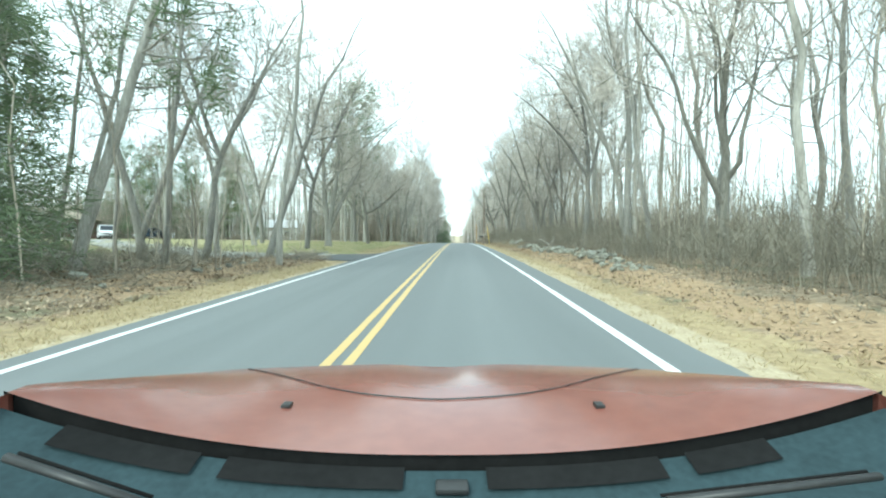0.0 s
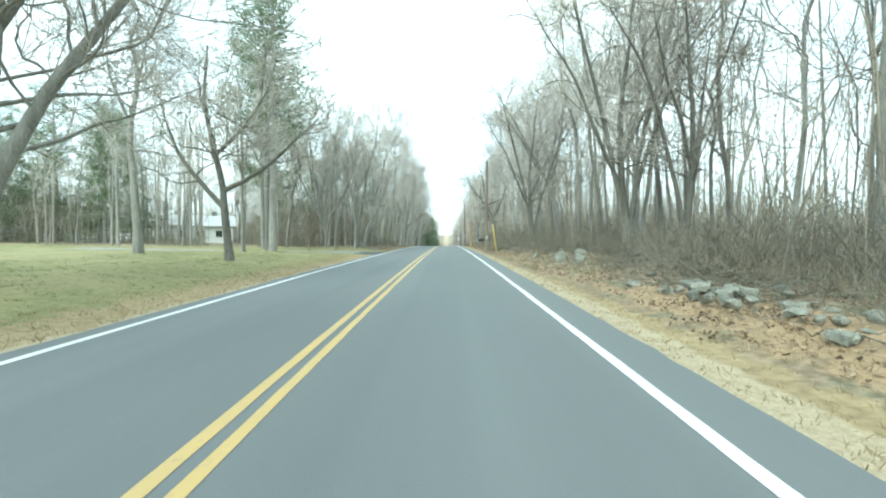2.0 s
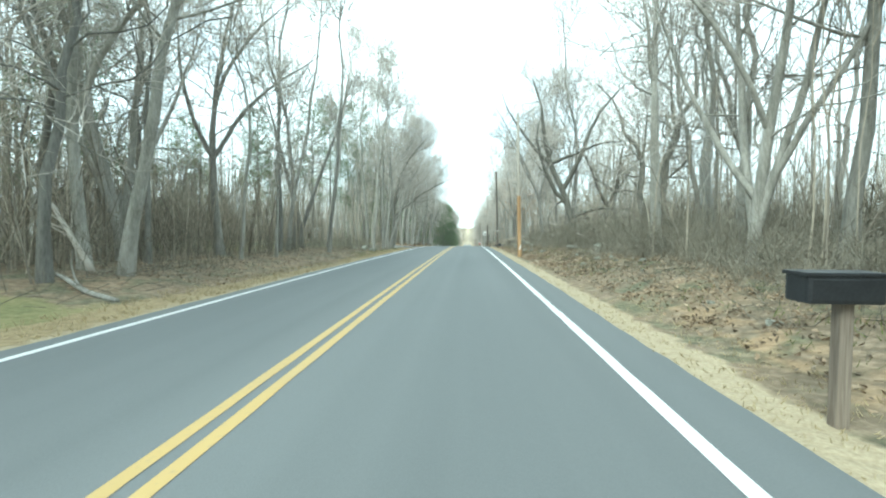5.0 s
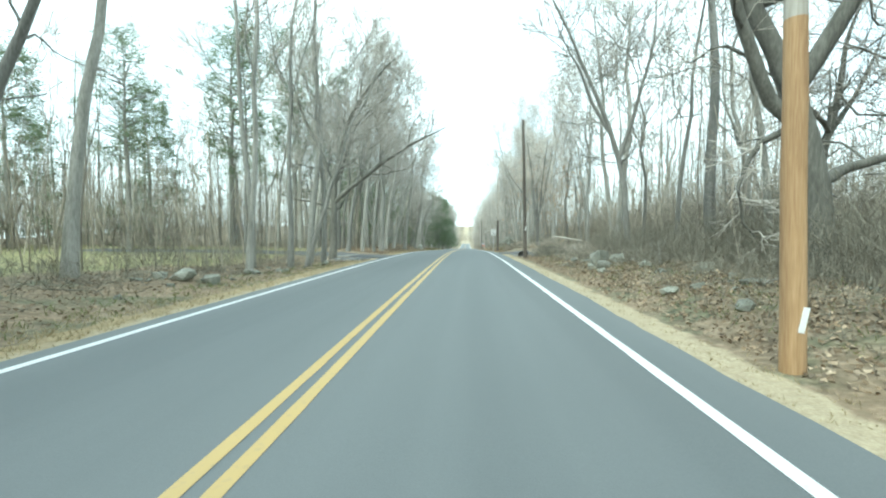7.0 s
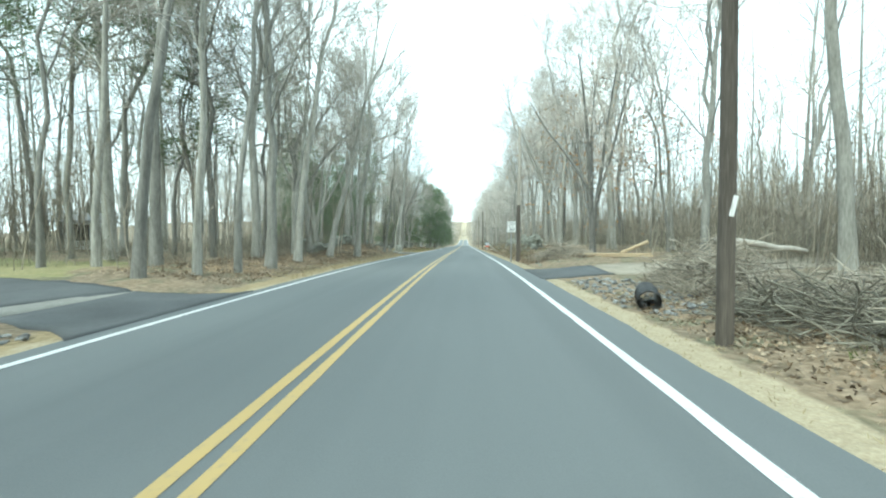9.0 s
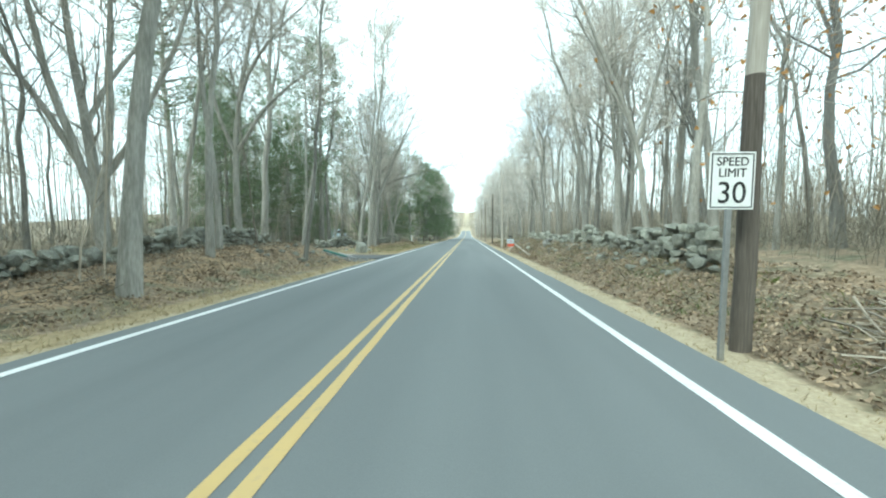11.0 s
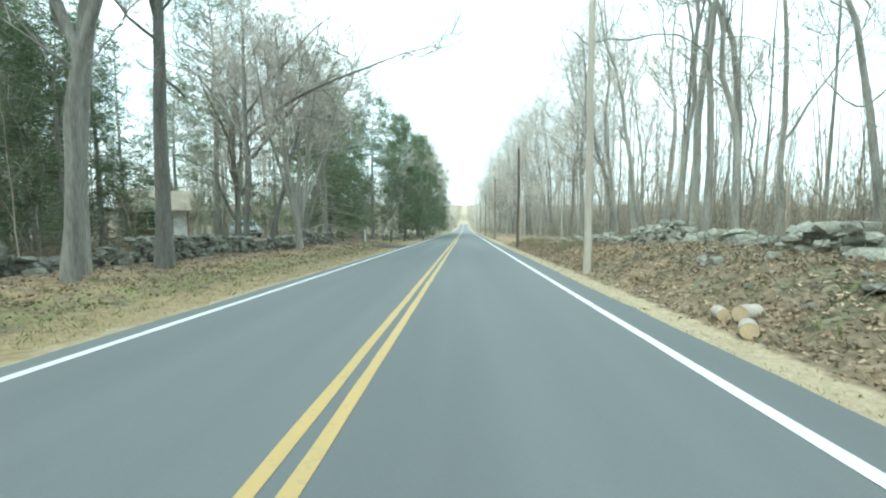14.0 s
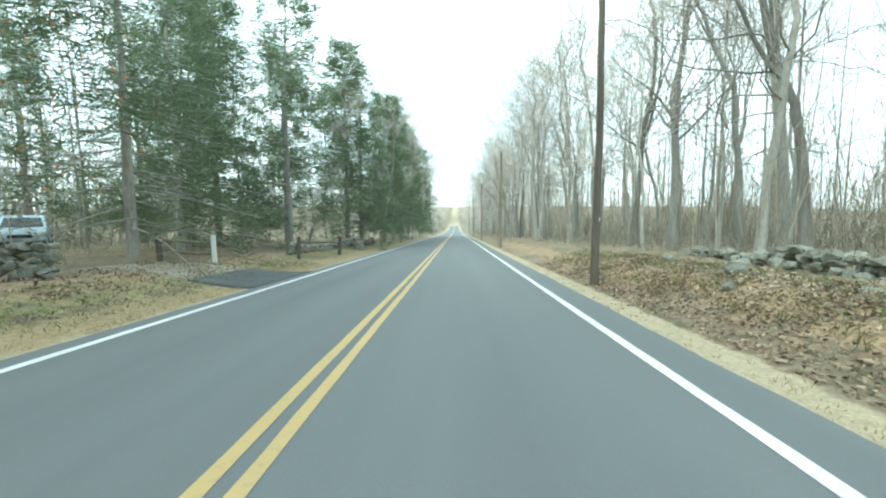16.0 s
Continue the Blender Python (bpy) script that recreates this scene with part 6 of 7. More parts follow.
def log(p0, p1, r0, r1, label, mat="bark", name="fallen_branch", twigs=5, seed=0):
    rs_ = np.random.RandomState(seed)
    k = 7
    s = np.linspace(0, 1, k)
    a, b = np.array(p0, float), np.array(p1, float)
    P = a[None] + (b - a)[None] * s[:, None] + np.cumsum(rs_.randn(k, 3) * 0.035, 0) * np.linalg.norm(b - a) * 0.3
    R = np.linspace(r0, r1, k)
    n_ = Net()
    n_.tubes(np.concatenate([P[:1], P, P[-1:]])[None], np.concatenate([[0.002], R, [0.002]])[None], 8)
    if twigs:
        P1, R1 = shoots(rs_, P[None], R[None], twigs, 0.9, 40, 4, (0.3, 1), 0.1, 0.15, 0.6, 0.4)
        n_.tubes(P1, R1, 4)
    return tagged(new(name, n_.mesh(name, MAT[mat])), label, "branch", "fallen branches")


def gpt(x, y, up):
    return (x, y, float(ground_z(x, y)) + up)


log(gpt(6.9, 138.0, 0.12), gpt(6.1, 135.6, 0.16), 0.14, 0.12, "thick pale log lying on the leafy bank", "bark", "fallen_log", 0, 21)
log(gpt(6.0, 135.9, 0.1), gpt(5.8, 134.5, 0.12), 0.11, 0.1, "thick pale log lying on the leafy bank", "bark", "fallen_log", 0, 22)
log(gpt(6.9, 21.6, 0.05), gpt(6.2, 22.9, 0.8), 0.022, 0.01, "pale bare branch leaning out of the leaves", "bark", seed=1)
log(gpt(6.2, 22.4, 0.1), gpt(7.1, 23.2, 0.7), 0.022, 0.01, "pale bare branch leaning out of the leaves", "bark", seed=2)
log(gpt(6.9, 52.6, 0.1), gpt(6.3, 54.2, 1.2), 0.035, 0.018, "pale dead branch propped in the brush", "bark", seed=3)
log(gpt(7.2, 41.0, 0.15), gpt(8.7, 42.5, 0.45), 0.035, 0.02, "fallen pale branch in the brush", "pole_pale", seed=4)
log(gpt(7.4, 101.2, 1.15), gpt(9.4, 101.0, 0.75), 0.08, 0.06, "pale log lying across a brush pile", "pole_pale", seed=5, twigs=0)
log(gpt(7.7, 74.9, 0.75), gpt(8.5, 75.3, 0.4), 0.05, 0.03, "pale broken limb hanging in the brush", "pole_pale", seed=6)
log(gpt(-6.9, 61.0, 0.1), gpt(-8.2, 61.4, 1.7), 0.07, 0.04, "pale dead branch propped against the undergrowth", "pole_pale", seed=7)
log(gpt(-6.5, 17.0, 0.1), gpt(-5.6, 19.5, 0.15), 0.05, 0.03, "brown fallen branch on the verge", "bark", seed=8)
log(gpt(-5.0, 59.5, 0.06), gpt(-7.5, 60.5, 0.2), 0.06, 0.04, "fallen branch on brown leaves", "bark", seed=9)
for k, (x, y, dx, dy, up) in enumerate(((6.3, 95.2, 0.5, 1.0, 0.5), (7.2, 93.0, -0.3, 1.1, 0.9), (8.1, 91.0, 0.9, 0.6, 0.5), (7.5, 88.5, 1.3, 0.3, 0.3), (6.1, 90.2, 0.9, 0.9, 0.15), (8.4, 94.6, 0.6, 1.2, 0.8), (7.0, 84.2, 0.4, 1.0, 0.9), (8.2, 72.5, 0.3, 0.9, 1.1), (6.6, 79.4, 1.2, 0.6, 0.2), (8.6, 46.5, 0.9, 0.8, 0.6))):
    log(gpt(x, y, 0.05), gpt(x + dx * 0.8, y + dy * 0.8, up * 0.7), 0.022, 0.01, "grey dead branch sticking out of the brush", "bark", seed=30 + k, twigs=3)
log(gpt(5.2, 131.0, 0.1), gpt(6.3, 129.5, 0.15), 0.032, 0.02, "fallen grey branch on the leafy bank", "bark", seed=10)

# ---- brush piles ----
def brush_pile(x, y, rx, ry, h, n, seed, label, mat="brush", thick=0.018):
    rs_ = np.random.RandomState(seed)
    a, q_ = rs_.uniform(0, 6.28, n), np.sqrt(rs_.rand(n))
    px, py = x + rx * q_ * np.cos(a), y + ry * q_ * np.sin(a)
    pz_ = ground_z(px, py) + h * (1 - q_ ** 2) * rs_.uniform(0.1, 1.0, n)
    d = unit(rs_.randn(n, 3) * np.array([1, 1, 0.35]))
    ln = rs_.uniform(0.4, 1.5, n)
    k = 4
    P = np.stack([px, py, pz_], -1)[:, None] + d[:, None] * (np.linspace(-0.5, 0.5, k)[None, :, None] * ln[:, None, None]) + rs_.randn(n, k, 3) * 0.04
    n_ = Net()
    n_.tubes(P, rs_.uniform(0.004, thick, n)[:, None] * np.linspace(1, 0.5, k)[None], 3)
    return tagged(new("brush_pile", n_.mesh("brush_pile", MAT[mat])), label, "brush pile", kind="stuff")


brush_pile(7.3, 101.0, 1.1, 2.3, 1.3, 1000, 1, "heap of cut brown branches and brush")
brush_pile(8.6, 97.0, 2.2, 3.6, 0.8, 1100, 2, "heap of cut brown branches and brush")
brush_pile(6.6, 113.2, 1.4, 2.0, 0.7, 500, 3, "heap of reddish brown brush and stones")
brush_pile(8.0, 90.0, 2.0, 4.5, 0.5, 800, 8, "heap of cut grey branches and brush")
brush_pile(6.5, 97.2, 0.8, 1.6, 0.6, 500, 9, "heap of cut brown branches beside rubble", "underbrush")
brush_pile(-6.2, 17.6, 1.2, 0.9, 0.35, 250, 4, "low heap of dead sticks and leaves")
brush_pile(5.9, 52.9, 0.9, 1.5, 0.5, 260, 5, "low heap of dead sticks behind the pole", "underbrush", 0.011)
brush_pile(7.4, 30.0, 1.2, 4.0, 0.5, 500, 6, "tangle of dead sticks along the verge", "underbrush", 0.011)
brush_pile(7.6, 50.0, 1.8, 6.0, 0.6, 800, 7, "tangle of dead sticks at the foot of trees", "underbrush", 0.011)

# sticks lying on the banks
for k, (x, y, rx, ry, n) in enumerate(((6.4, 85.0, 1.3, 9.0, 260), (5.8, 124.0, 0.9, 8.0, 160), (6.0, 141.0, 1.0, 9.0, 170), (6.6, 162.0, 1.4, 8.0, 120), (-6.2, 84.0, 1.0, 8.0, 200), (-6.6, 114.0, 1.3, 10.0, 260), (6.6, 20.0, 1.0, 9.0, 160), (6.2, 64.0, 1.2, 7.0, 160), (-7.0, 6.0, 1.4, 5.0, 160), (-6.4, 62.0, 1.2, 4.0, 140))):
    brush_pile(x, y, rx, ry, 0.14, n, 60 + k, "dead sticks strewn over brown leaves", "underbrush", 0.011)


# ---- houses ----
def house(x, y, turn, w, d, h, roof_h, wall_mat, roof_mat, label, hip=True, windows=3, door=True, porch=False):
    """Walls, roof, windows and door; the front looks along -y of the house."""
    e = new("house")
    wall = bm_box(w, d, h + 0.6, (0, 0, (h - 0.6) / 2))
    part("wall", wall, wall_mat, e)
    b = bmesh.new()
    o = 0.5
    base = [b.verts.new(v) for v in ((-w / 2 - o, -d / 2 - o, h), (w / 2 + o, -d / 2 - o, h), (w / 2 + o, d / 2 + o, h), (-w / 2 - o, d / 2 + o, h))]
    low = [b.verts.new((v.co.x, v.co.y, h - 0.16)) for v in base]
    ridge_in = d / 2 if hip else -o
    r0, r1 = b.verts.new((-w / 2 + ridge_in, 0, h + roof_h)), b.verts.new((w / 2 - ridge_in, 0, h + roof_h))
    for f in ((base[0], base[1], r1, r0), (base[2], base[3], r0, r1), (base[1], base[2], r1), (base[3], base[0], r0)):
        b.faces.new(f)
    for i in range(4):
        b.faces.new((low[i], low[(i + 1) % 4], base[(i + 1) % 4], base[i]))
    b.faces.new(low[::-1])
    roof = part("roof", b, roof_mat, e)
    part("chimney", bm_box(0.7, 0.7, 1.2, (w * 0.2, 0.3, h + roof_h + 0.1), 0.03), MAT["stone"], roof)
    for k in range(windows):
        wx = -w / 2 + (k + 0.7) * w / (windows + 0.5)
        win = part("window", bm_box(1.1, 0.08, 1.2, (wx, -d / 2 - 0.02, h * 0.55), 0.01), MAT["siding_white"], e, "white framed window")
        part("pane", bm_box(0.44, 0.03, 1.02, (wx - 0.24, -d / 2 - 0.06, h * 0.55)), MAT["glass_dark"], win)
        part("pane", bm_box(0.44, 0.03, 1.02, (wx + 0.24, -d / 2 - 0.06, h * 0.55)), MAT["glass_dark"], win)
    for sy in (-1, 1):
        win = part("window", bm_box(0.08, 1.1, 1.2, (sy * (w / 2 + 0.02), 0.4, h * 0.55), 0.01), MAT["siding_white"], e, "white framed window")
        part("pane", bm_box(0.03, 0.94, 1.02, (sy * (w / 2 + 0.06), 0.4, h * 0.55)), MAT["glass_dark"], win)
    if door:
        dr = part("door", bm_box(1.0, 0.08, 2.05, (w * 0.36, -d / 2 - 0.025, 1.03), 0.01), MAT["siding_white"], e, "white front door")
        part("door_handle", bm_cyl(0.03, 0.03, 0.05, (w * 0.36 + 0.38, -d / 2 - 0.08, 1.0), 8, Euler((radians(90), 0, 0)).to_matrix()), MAT["chrome"], dr)
    if porch:
        for px in (-w / 2 - 0.3, -w * 0.2, w * 0.1):
            part("porch_post", bm_box(0.16, 0.16, h, (px, -d / 2 - 0.4, h / 2)), MAT["siding_white"], e)
    e.matrix_basis = pose(x, y, float(ground_z(x, y)) + 0.2, 0, 0, turn)
    return tagged(e, label, "house")


house(-62.0, 57.5, 40, 15, 8, 2.7, 1.7, MAT["siding_brown"], MAT["roof_tan"], "low brown ranch house with tan hipped roof", True, 4, True, True)
house(-39.8, 89.6, 30, 9.0, 6.0, 2.9, 1.8, MAT["siding_white"], MAT["roof_grey"], "small white cottage half hidden behind trees", False, 3)
house(-25.5, 174.0, 35, 4.4, 4.0, 2.2, 1.7, MAT["siding_brown"], MAT["roof_tan"], "small dark brown cabin with tan gabled roof among evergreens", False, 1)
house(-23.8, 117.8, 30, 2.0, 1.8, 1.75, 0.5, MAT["siding_white"], MAT["roof_grey"], "small white shed half hidden in the woods", False, 1, False)


# ---- parked vehicles ----
def vehicle(x, y, turn, kind, paint, label):
    """A parked car along its own +y; kind: van, suv or pickup."""
    L, W, H = {"van": (5.0, 1.95, 2.05), "suv": (4.6, 1.85, 1.72), "pickup": (5.2, 1.9, 1.75)}[kind]
    sill = 0.32
    prof = {
        "van": [(-L / 2, sill), (L / 2 - 0.05, sill), (L / 2, 0.75), (L / 2 - 0.1, 1.05), (L / 2 - 0.75, 1.22), (L / 2 - 1.55, H - 0.08), (L / 2 - 1.9, H), (-L / 2 + 0.1, H), (-L / 2, H - 0.15)],
        "suv": [(-L / 2, sill), (L / 2 - 0.05, sill), (L / 2, 0.7), (L / 2 - 0.1, 0.98), (L / 2 - 1.15, 1.1), (L / 2 - 1.85, H - 0.1), (L / 2 - 2.2, H), (-L / 2 + 0.45, H), (-L / 2 + 0.05, 1.05)],
        "pickup": [(-L / 2, sill), (L / 2 - 0.05, sill), (L / 2, 0.75), (L / 2 - 0.1, 1.0), (L / 2 - 1.25, 1.1), (L / 2 - 1.9, H - 0.08), (L / 2 - 2.2, H), (-0.5, H), (-0.75, 1.1), (-L / 2, 1.08)],
    }[kind]
    b = bmesh.new()

    def half(zz):
        return W / 2 * (1.0 if zz < 1.1 else 1.0 - 0.16 * (zz - 1.1) / (H - 1.1))
    va = [b.verts.new((-half(z), y_, z)) for y_, z in prof]
    vb = [b.verts.new((half(z), y_, z)) for y_, z in prof]
    n = len(prof)
    for i in range(n):
        b.faces.new((va[i], va[(i + 1) % n], vb[(i + 1) % n], vb[i]))
    fa, fb = b.faces.new(va[::-1]), b.faces.new(vb)
    bmesh.ops.recalc_face_normals(b, faces=b.faces)
    bmesh.ops.bevel(b, geom=b.edges[:], offset=0.05, segments=2, affect="EDGES")
    e = new("parked_" + kind)
    body = part("body", b, paint, e)
    front = prof[5] if kind != "pickup" else prof[5]
    base_pt = prof[4]
    for sgn in (-1, 1):
        y_hi = front[0] - 0.1
        y_lo = base_pt[0] - 0.25
        rear = -L / 2 + (0.35 if kind != "pickup" else L / 2 - 0.62)
        if kind == "van":
            rear = y_hi - 0.9
        g = bmesh.new()
        xs = sgn * (half(1.35) + 0.004)
        g.faces.new([g.verts.new(v) for v in ((xs + sgn * 0.015, y_lo, 1.14), (xs + sgn * 0.015, rear, 1.14), (sgn * (half(H - 0.14) + 0.012), rear + 0.06, H - 0.14), (sgn * (half(H - 0.14) + 0.012), y_hi, H - 0.14))])
        part("side_window", g, MAT["glass_dark"], body, "dark side window")
        part("mirror", bm_box(0.12, 0.1, 0.14, (sgn * (W / 2 + 0.08), y_lo - 0.15, 1.15), 0.03), paint, e)
        part("headlight", bm_box(0.34, 0.08, 0.16, (sgn * (W / 2 - 0.24), L / 2 - 0.05, 0.84), 0.03), MAT["lamp_glass"], e, "clear headlight")
        part("tail_light", bm_box(0.16, 0.06, 0.3, (sgn * (W / 2 - 0.12), -L / 2 - 0.0, 0.95), 0.02), MAT["red_plastic"], e, "red tail light")
        for wy in (L / 2 - 0.85, -L / 2 + 0.95):
            wh = part("wheel", bm_cyl(0.34, 0.34, 0.22, (sgn * (W / 2 - 0.1), wy, 0.34), 20, Euler((0, radians(90), 0)).to_matrix(), None, 0.03), MAT["tyre"], e, "black tyre")
            part("rim", bm_cyl(0.2, 0.18, 0.05, (sgn * (W / 2 + 0.015), wy, 0.34), 14, Euler((0, radians(90 * sgn), 0)).to_matrix()), MAT["chrome"], wh, "grey metal rim")
    g = bmesh.new()
    a0, a1 = Vector((0, base_pt[0] - 0.06, base_pt[1] + 0.05)), Vector((0, front[0] + 0.04, front[1] - 0.02))
    off = Vector((0, 0.012, 0.014))
    g.faces.new([g.verts.new(v) for v in ((-W / 2 + 0.16, *(a0 + off).yz), (W / 2 - 0.16, *(a0 + off).yz), (W / 2 - 0.27, *(a1 + off).yz), (-W / 2 + 0.27, *(a1 + off).yz))])
    part("windscreen", g, MAT["glass_dark"], body, "dark windscreen")
    part("bumper", bm_box(W - 0.1, 0.12, 0.18, (0, L / 2 - 0.02, 0.45), 0.04), MAT["black_plastic"], e)
    part("grille", bm_box(W * 0.45, 0.05, 0.16, (0, L / 2 - 0.01, 0.76), 0.02), MAT["black_metal"], e)
    e.matrix_basis = pose(x, y, float(ground_z(x, y)) + 0.03, 0, 0, turn)
    return tagged(e, label, "car")


vehicle(-49.6, 56.5, 225, "van", MAT["paint_white"], "white delivery van parked on the driveway")
vehicle(-45.9, 60.5, 250, "suv", MAT["paint_dark"], "dark sport utility vehicle parked by the lawn")
vehicle(-20.5, 179.0, 222, "suv", MAT["paint_blue"], "pale blue sport utility vehicle parked behind the stone wall")

# ---- leaves and grass ----
def scatter_leaves(seed, boxes, size=(0.035, 0.075)):
    rs_ = np.random.RandomState(seed)
    n_ = Net()
    for x0, x1, y0, y1, n in boxes:
        x, y = rs_.uniform(x0, x1, n), rs_.uniform(y0, y1, n)
        z = ground_z(x, y) + rs_.uniform(0.005, 0.05, n)
        d = unit(rs_.randn(n, 3) * np.array([1, 1, 0.45])) * rs_.uniform(size[0], size[1], n)[:, None]
        w = unit(np.cross(d, rs_.randn(n, 3) * np.array([0.4, 0.4, 1]))) * (np.linalg.norm(d, axis=1, keepdims=True) * 0.36)
        n_.blades(np.stack([x, y, z], -1), d, w)
    return n_.mesh("fallen_leaves", MAT["leaf"], False)


def leaf_heaps(seed, boxes):
    """Leaves caught in small heaps among stems and stones: x0, x1, y0, y1, heaps, leaves in each."""
    rs_ = np.random.RandomState(seed)
    n_ = Net()
    for x0, x1, y0, y1, heaps, m in boxes:
        cx, cy = np.repeat(rs_.uniform(x0, x1, heaps), m), np.repeat(rs_.uniform(y0, y1, heaps), m)
        big = np.repeat(rs_.uniform(0.12, 0.38, heaps), m)
        x, y = cx + rs_.randn(heaps * m) * big * 0.5, cy + rs_.randn(heaps * m) * big * 0.7
        up = np.exp(-((x - cx) ** 2 + (y - cy) ** 2) / big ** 2 * 1.5) * big * 0.55 * rs_.rand(heaps * m)
        d = unit(rs_.randn(heaps * m, 3) * np.array([1, 1, 0.8])) * rs_.uniform(0.035, 0.07, (heaps * m, 1))
        w = unit(np.cross(d, rs_.randn(heaps * m, 3))) * 0.02
        n_.blades(np.stack([x, y, ground_z(x, y) + 0.01 + up], -1), d, w)
    return n_.mesh("leaf_heaps", MAT["leaf"], False)


tagged(new("leaf_heaps", leaf_heaps(43, [(5.0, 8.5, 24, 62, 160, 36), (4.9, 8.5, 64, 98, 260, 40), (4.7, 7.6, 112, 172, 420, 40), (-8.5, -4.9, 4, 18, 60, 36), (-8.5, -4.9, 104, 130, 160, 36), (-9.0, -5.6, 140, 172, 90, 36)])),
       "small heaps of brown leaves caught along the banks", "leaves", kind="stuff")
tagged(new("fallen_leaves", scatter_leaves(41, [(5.2, 9, -2, 34, 9000), (4.9, 9, 34, 64, 9000), (4.7, 9, 64, 101, 26000), (4.6, 8, 112, 176, 52000), (-9, -4.8, -2, 18, 9000), (-9, -4.6, 62, 94, 7000), (-9, -4.6, 102, 131, 16000), (-9, -5.0, 138, 176, 9000)])),
       "brown fallen leaves covering the banks", "leaves", kind="stuff")


def grass(seed, boxes, mat, name):
    rs_ = np.random.RandomState(seed)
    n_ = Net()
    for x0, x1, y0, y1, n, h in boxes:
        cx, cy = rs_.uniform(x0, x1, n), rs_.uniform(y0, y1, n)
        m = 5
        x = np.repeat(cx, m) + rs_.randn(n * m) * 0.05
        y = np.repeat(cy, m) + rs_.randn(n * m) * 0.05
        d = np.stack([rs_.randn(n * m) * 0.5, rs_.randn(n * m) * 0.5, rs_.uniform(0.5, 1.1, n * m)], -1) * (h * rs_.uniform(0.5, 1.2, n * m))[:, None]
        w = unit(np.cross(d, rs_.randn(n * m, 3))) * 0.006
        n_.blades(np.stack([x, y, ground_z(x, y) - 0.01], -1), d, w)
    return n_.mesh(name, mat, False)


tagged(new("dry_grass", grass(51, [(4.1, 6.0, -2, 26, 1800, 0.07), (4.0, 5.2, 26, 60, 1500, 0.06), (3.95, 4.8, 60, 176, 2400, 0.05), (-5.2, -3.75, -2, 16, 900, 0.1), (-5.0, -3.75, 56, 94, 1300, 0.1), (-5.2, -3.75, 104, 131, 1100, 0.1), (-5.6, -3.8, 140, 176, 2200, 0.07), (-5.4, -3.7, 24, 48, 1100, 0.09)], MAT["dry_grass"], "dry_grass")),
       "straw-coloured dry grass along the road's edge", "grass", kind="stuff")
tagged(new("green_grass", grass(52, [(-14, -4.4, 24, 48, 2600, 0.05), (-7, -4.4, 140, 176, 1500, 0.09), (-5.6, -4.3, 76, 92, 250, 0.12), (4.9, 6.8, 114, 160, 900, 0.13), (5.4, 8.2, 158, 178, 1400, 0.14), (5.2, 7.5, 64, 96, 700, 0.12), (5.4, 8, 30, 60, 500, 0.12)], MAT["green_grass"], "green_grass")),
       "short green and yellowish lawn grass", "grass", kind="stuff")


# ---- the car at the start of the way: hood and cowl ----
m0 = pose(rows_plan[0][1], rows_plan[0][2], float(road_z(rows_plan[0][2])) + EYE, 90 + rows_plan[0][4] + road_tilt(rows_plan[0][2]), 0, rows_plan[0][3])
car_at = Matrix.Translation(m0.translation) @ Euler((radians(road_tilt(rows_plan[0][2]) - 0.95), 0, radians(rows_plan[0][3]))).to_matrix().to_4x4()
# car's own axes: x across, y ahead of the windscreen, z from the eye's height down


def hood_edge_front(u):
    a = abs(u)
    t_ = max(0.0, (a - 0.6) / 0.4)
    t_ = t_ * t_ * (3 - 2 * t_)
    x_ = math.copysign((0.9 * min(a, 0.6) / 0.6) * (1 - t_) + 0.985 * t_, u)
    y_ = 1.82 - 0.1 * a * a - 0.74 * t_
    z_ = -0.572 - 0.012 * math.exp(-(u * 9) ** 2) + 0.222 * t_ + 0.008 * math.cos(u * 4)
    return Vector((x_, y_, z_))


def hood_edge_rear(u):
    a = abs(u)
    return Vector((0.95 * u, 0.93 - 0.03 * a ** 2.2, -0.497 + 0.155 * a ** 2.4))


def hood_point(u, v):
    p_ = hood_edge_rear(u).lerp(hood_edge_front(u), v)
    p_.z += 0.03 * math.sin(math.pi * v) * (1 - abs(u) ** 4) - 0.006 * math.exp(-((u + 0.02) * 14) ** 2) * v
    return p_


def grid_mesh(fn, nu, nv):
    b = bmesh.new()
    rows_ = [[b.verts.new(fn(-1 + 2 * i / nu, j / nv)) for i in range(nu + 1)] for j in range(nv + 1)]
    for j in range(nv):
        for i in range(nu):
            f = b.faces.new((rows_[j][i], rows_[j][i + 1], rows_[j + 1][i + 1], rows_[j + 1][i]))
            f.smooth = True
    return b


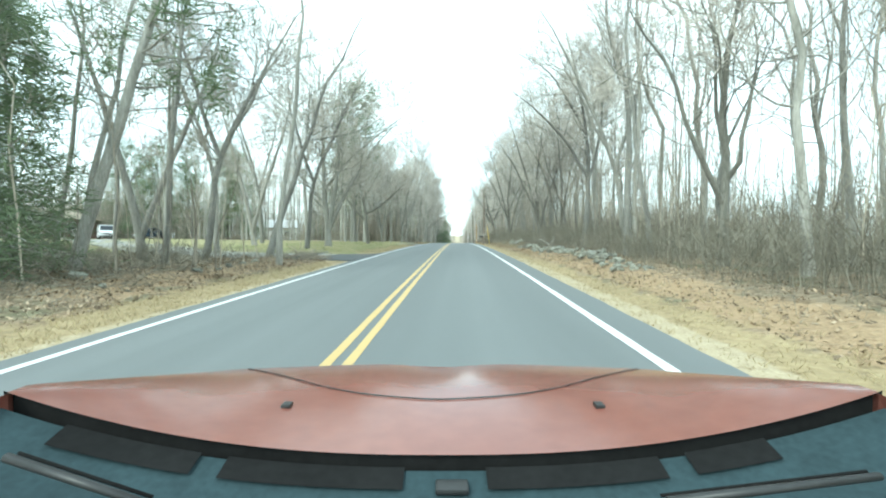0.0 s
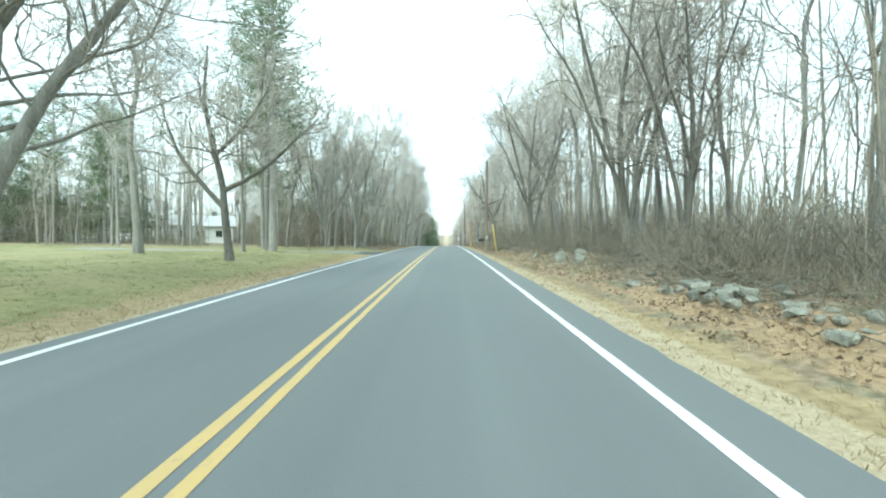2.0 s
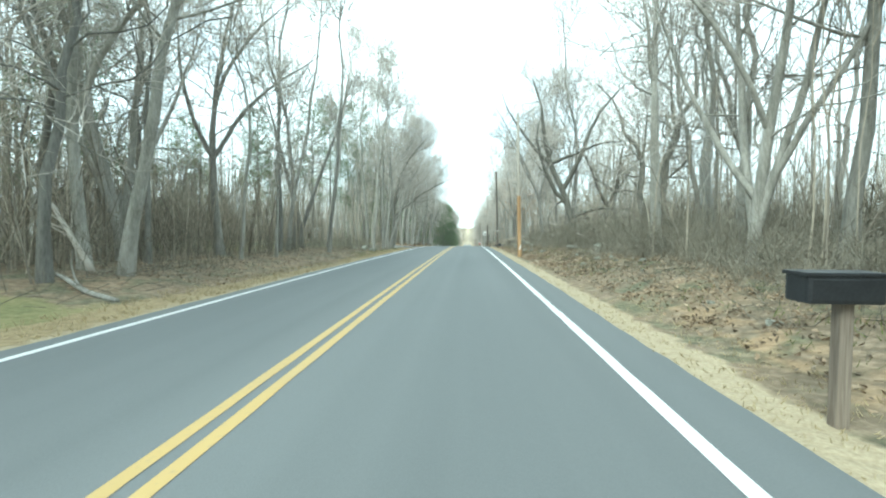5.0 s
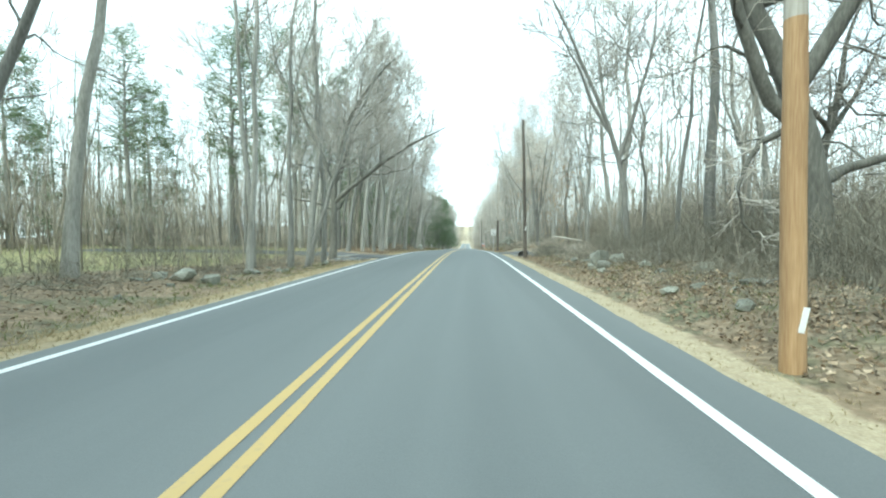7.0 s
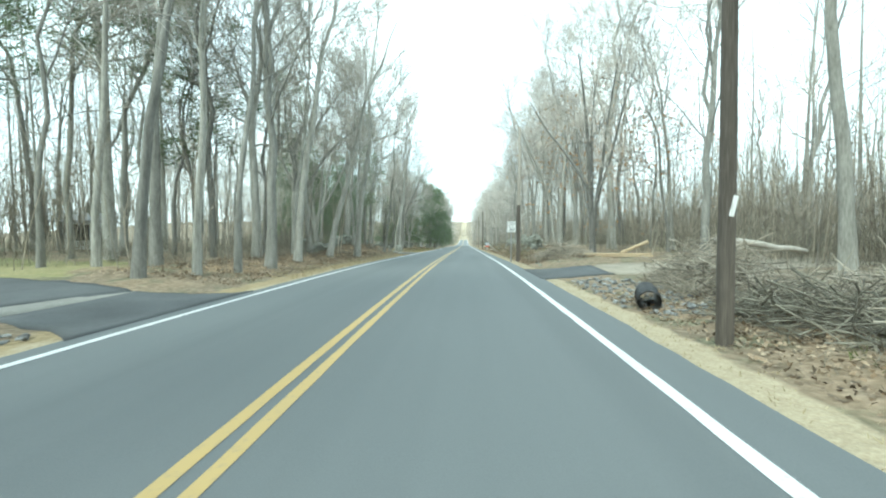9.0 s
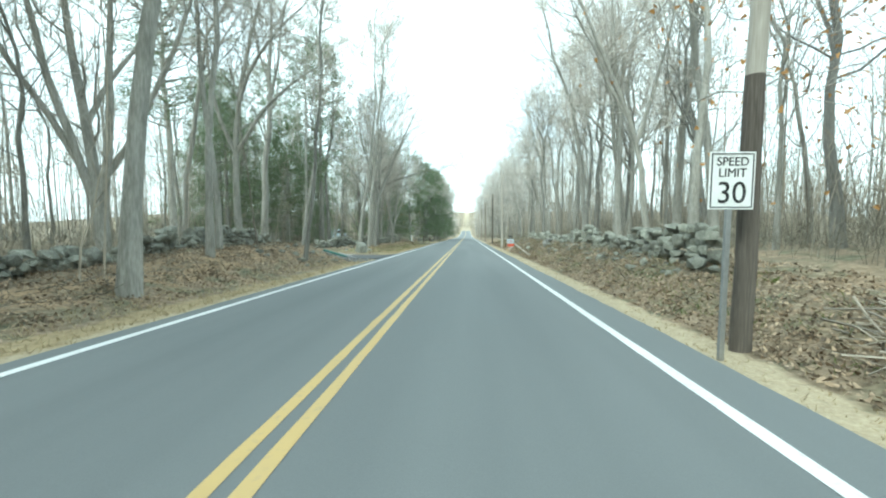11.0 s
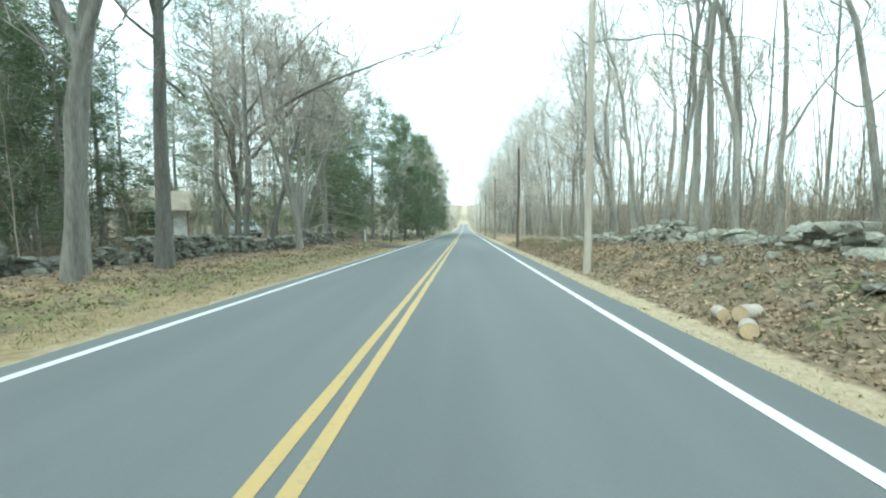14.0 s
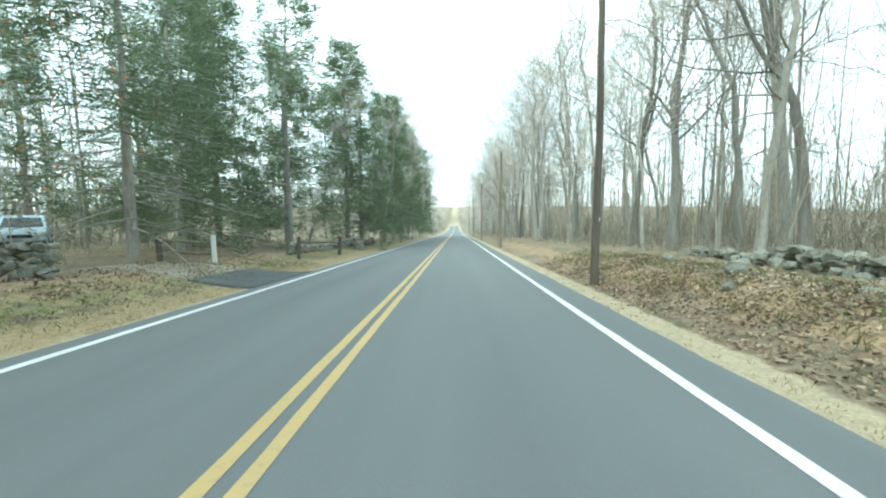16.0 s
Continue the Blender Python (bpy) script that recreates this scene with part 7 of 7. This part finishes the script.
car = new("car_front")
hood = part("hood", grid_mesh(hood_point, 48, 14), MAT["car_red"], car, "glossy brick-red hood")
def skirt(u, v):
    p_ = hood_edge_front(u)
    return Vector((p_.x * (1 + 0.02 * v), p_.y + 0.12 * math.sin(v * 2.4), p_.z - 0.004 - v * 0.55))
part("front_bumper", grid_mesh(skirt, 48, 8), MAT["car_red"], car)
for sgn in (-1, 1):
    b = bmesh.new()
    e0, e1 = hood_edge_rear(sgn), hood_edge_front(sgn)
    side = [(e0.x, e0.y - 0.3, e0.z - 0.01), (e0.x, e0.y, e0.z - 0.004), (e1.x, e1.y, e1.z - 0.004), (e1.x, e1.y, -1.1), (e0.x, e0.y - 0.3, -1.1)]
    b.faces.new([b.verts.new(v) for v in side])
    bmesh.ops.solidify(b, geom=b.faces[:], thickness=0.02)
    part("fender", b, MAT["car_red"], car)
    wh = part("wheel", bm_cyl(0.32, 0.32, 0.2, (sgn * 0.78, 1.15, -EYE + 0.32), 22, Euler((0, radians(90), 0)).to_matrix(), None, 0.03), MAT["tyre"], car, "black tyre")
    part("rim", bm_cyl(0.2, 0.18, 0.04, (sgn * 0.89, 1.15, -EYE + 0.32), 14, Euler((0, radians(90 * sgn), 0)).to_matrix()), MAT["chrome"], wh)
    jet = hood_point(sgn * 0.4, 0.27)
    part("washer_jet", bm_box(0.025, 0.03, 0.012, jet + Vector((0, 0, 0.004)), 0.004), MAT["black_plastic"], hood, "small black washer jet")
seam = [hood_point(u, 0.985 - 0.62 * (1 - (abs(u) / 0.56) ** 3.0)) + Vector((0, 0, 0.003)) for u in np.linspace(-0.56, 0.56, 25)]
part("panel_gap", bent([tuple(v) for v in seam], 0.0022, 5).mesh("panel_gap", MAT["black_plastic"]), None, hood, "dark panel gap")


def cowl_point(u, v):
    p_ = hood_edge_rear(u)
    return Vector((p_.x * (1 - 0.02 * v), p_.y - 0.012 - 0.34 * v, p_.z - 0.03 - 0.03 * math.sin(v * 3.1)))


def firewall(u, v):
    p_ = hood_edge_rear(u)
    return Vector((p_.x * 1.03, p_.y + 0.02, p_.z - 0.004 - 0.2 * v))


part("firewall", grid_mesh(firewall, 40, 3), MAT["tyre"], car, "black panel under the hood's rear edge")
cowl = part("cowl", grid_mesh(cowl_point, 40, 8), MAT["cowl_grey"], car, "dark grey plastic cowl below the windscreen")
for u0, u1 in ((-0.5, -0.09), (0.1, 0.5), (-0.86, -0.56), (0.56, 0.74)):
    b = bmesh.new()
    lo = [b.verts.new(cowl_point(u, 0.0) + Vector((0, 0, 0.008))) for u in np.linspace(u0, u1, 9)]
    hi = [b.verts.new(cowl_point(u, 0.17) + Vector((0, 0, 0.008))) for u in np.linspace(u0, u1, 9)]
    for i in range(8):
        b.faces.new((lo[i], lo[i + 1], hi[i + 1], hi[i]))
    part("vent", b, MAT["tyre"], cowl, "black air vent slot")
part("latch_cover", bm_box(0.07, 0.04, 0.012, cowl_point(0.02, 0.15) + Vector((0, 0, 0.008)), 0.005), MAT["black_plastic"], cowl, "small black cover plate")
for p0, p1 in (((-0.66, 0.62, -0.335), (-0.44, 0.6, -0.392)), ((0.33, 0.6, -0.39), (0.66, 0.62, -0.364))):
    arm = part("wiper", bm_bar(p0, p1, 0.007, 0.006, 8), MAT["black_plastic"], car, "black wiper arm")
    part("wiper_blade", bm_bar(Vector(p0) + Vector((0, 0.02, -0.004)), Vector(p1) + Vector((0, 0.02, -0.004)), 0.003, 0.003, 6), MAT["tyre"], arm)
car.matrix_basis = car_at
tagged(car, "front of a red car, glossy hood above black cowl", "car")


# ---- small things beside the driveways ----
def rail_fence():
    """Old rail fence: posts and two rails from post to post."""
    e = new("rail_fence")
    spots_ = [(-8.9, 172.5), (-7.1, 172.7), (-5.7, 176.8), (-5.1, 181.2)]
    for k, (x, y) in enumerate(spots_):
        z = float(ground_z(x, y))
        post = bm_box(0.13, 0.13, 1.1, (x, y, z + 0.45), 0.015, Euler((0.03 * k, -0.04 + 0.02 * k, 0.3 * k)).to_matrix())
        part("post", post, MAT["siding_white"] if k == 1 else MAT["pole_dark"], e, "white painted post" if k == 1 else "dark weathered post")
    for (x0, y0), (x1, y1) in zip(spots_[:1] + spots_[2:3], spots_[1:2] + spots_[3:]):
        for up in (0.38, 0.76):
            a = (x0, y0, float(ground_z(x0, y0)) + up)
            b_ = (x1, y1, float(ground_z(x1, y1)) + up - 0.05)
            part("rail", bm_bar(a, b_, 0.045, 0.04, 7), MAT["pole_wood"], e)
    return tagged(e, "old wooden rail fence with one white post", "fence")


rail_fence()

sx, sy = -5.2, 186.3
stump = new("tree_stump")
n_ = Net()
sz = float(ground_z(sx, sy))
n_.tubes(np.array([[(sx, sy, sz - 0.1), (sx, sy, sz + 0.15), (sx + 0.02, sy, sz + 0.5), (sx + 0.03, sy, sz + 0.56)]]), np.array([[0.4, 0.32, 0.29, 0.27]]), 14)
part("trunk", n_.mesh("stump_trunk", MAT["bark_dark"]), None, stump)
part("cut_top", bm_cyl(0.275, 0.27, 0.03, (sx + 0.03, sy, sz + 0.565), 14), MAT["plank"], stump, "pale sawn top")
tagged(stump, "dark sawn tree stump beside the road", "stump")

sx, sy = -7.7, 47.2
stake = part("marker_stake", bm_box(0.06, 0.05, 1.1, (0, 0, 0.45), 0.008), MAT["pole_wood"])
stake.matrix_basis = pose(sx, sy, float(ground_z(sx, sy)), 2, 3, 20)
tagged(stake, "thin wooden stake standing on the lawn", "stake")
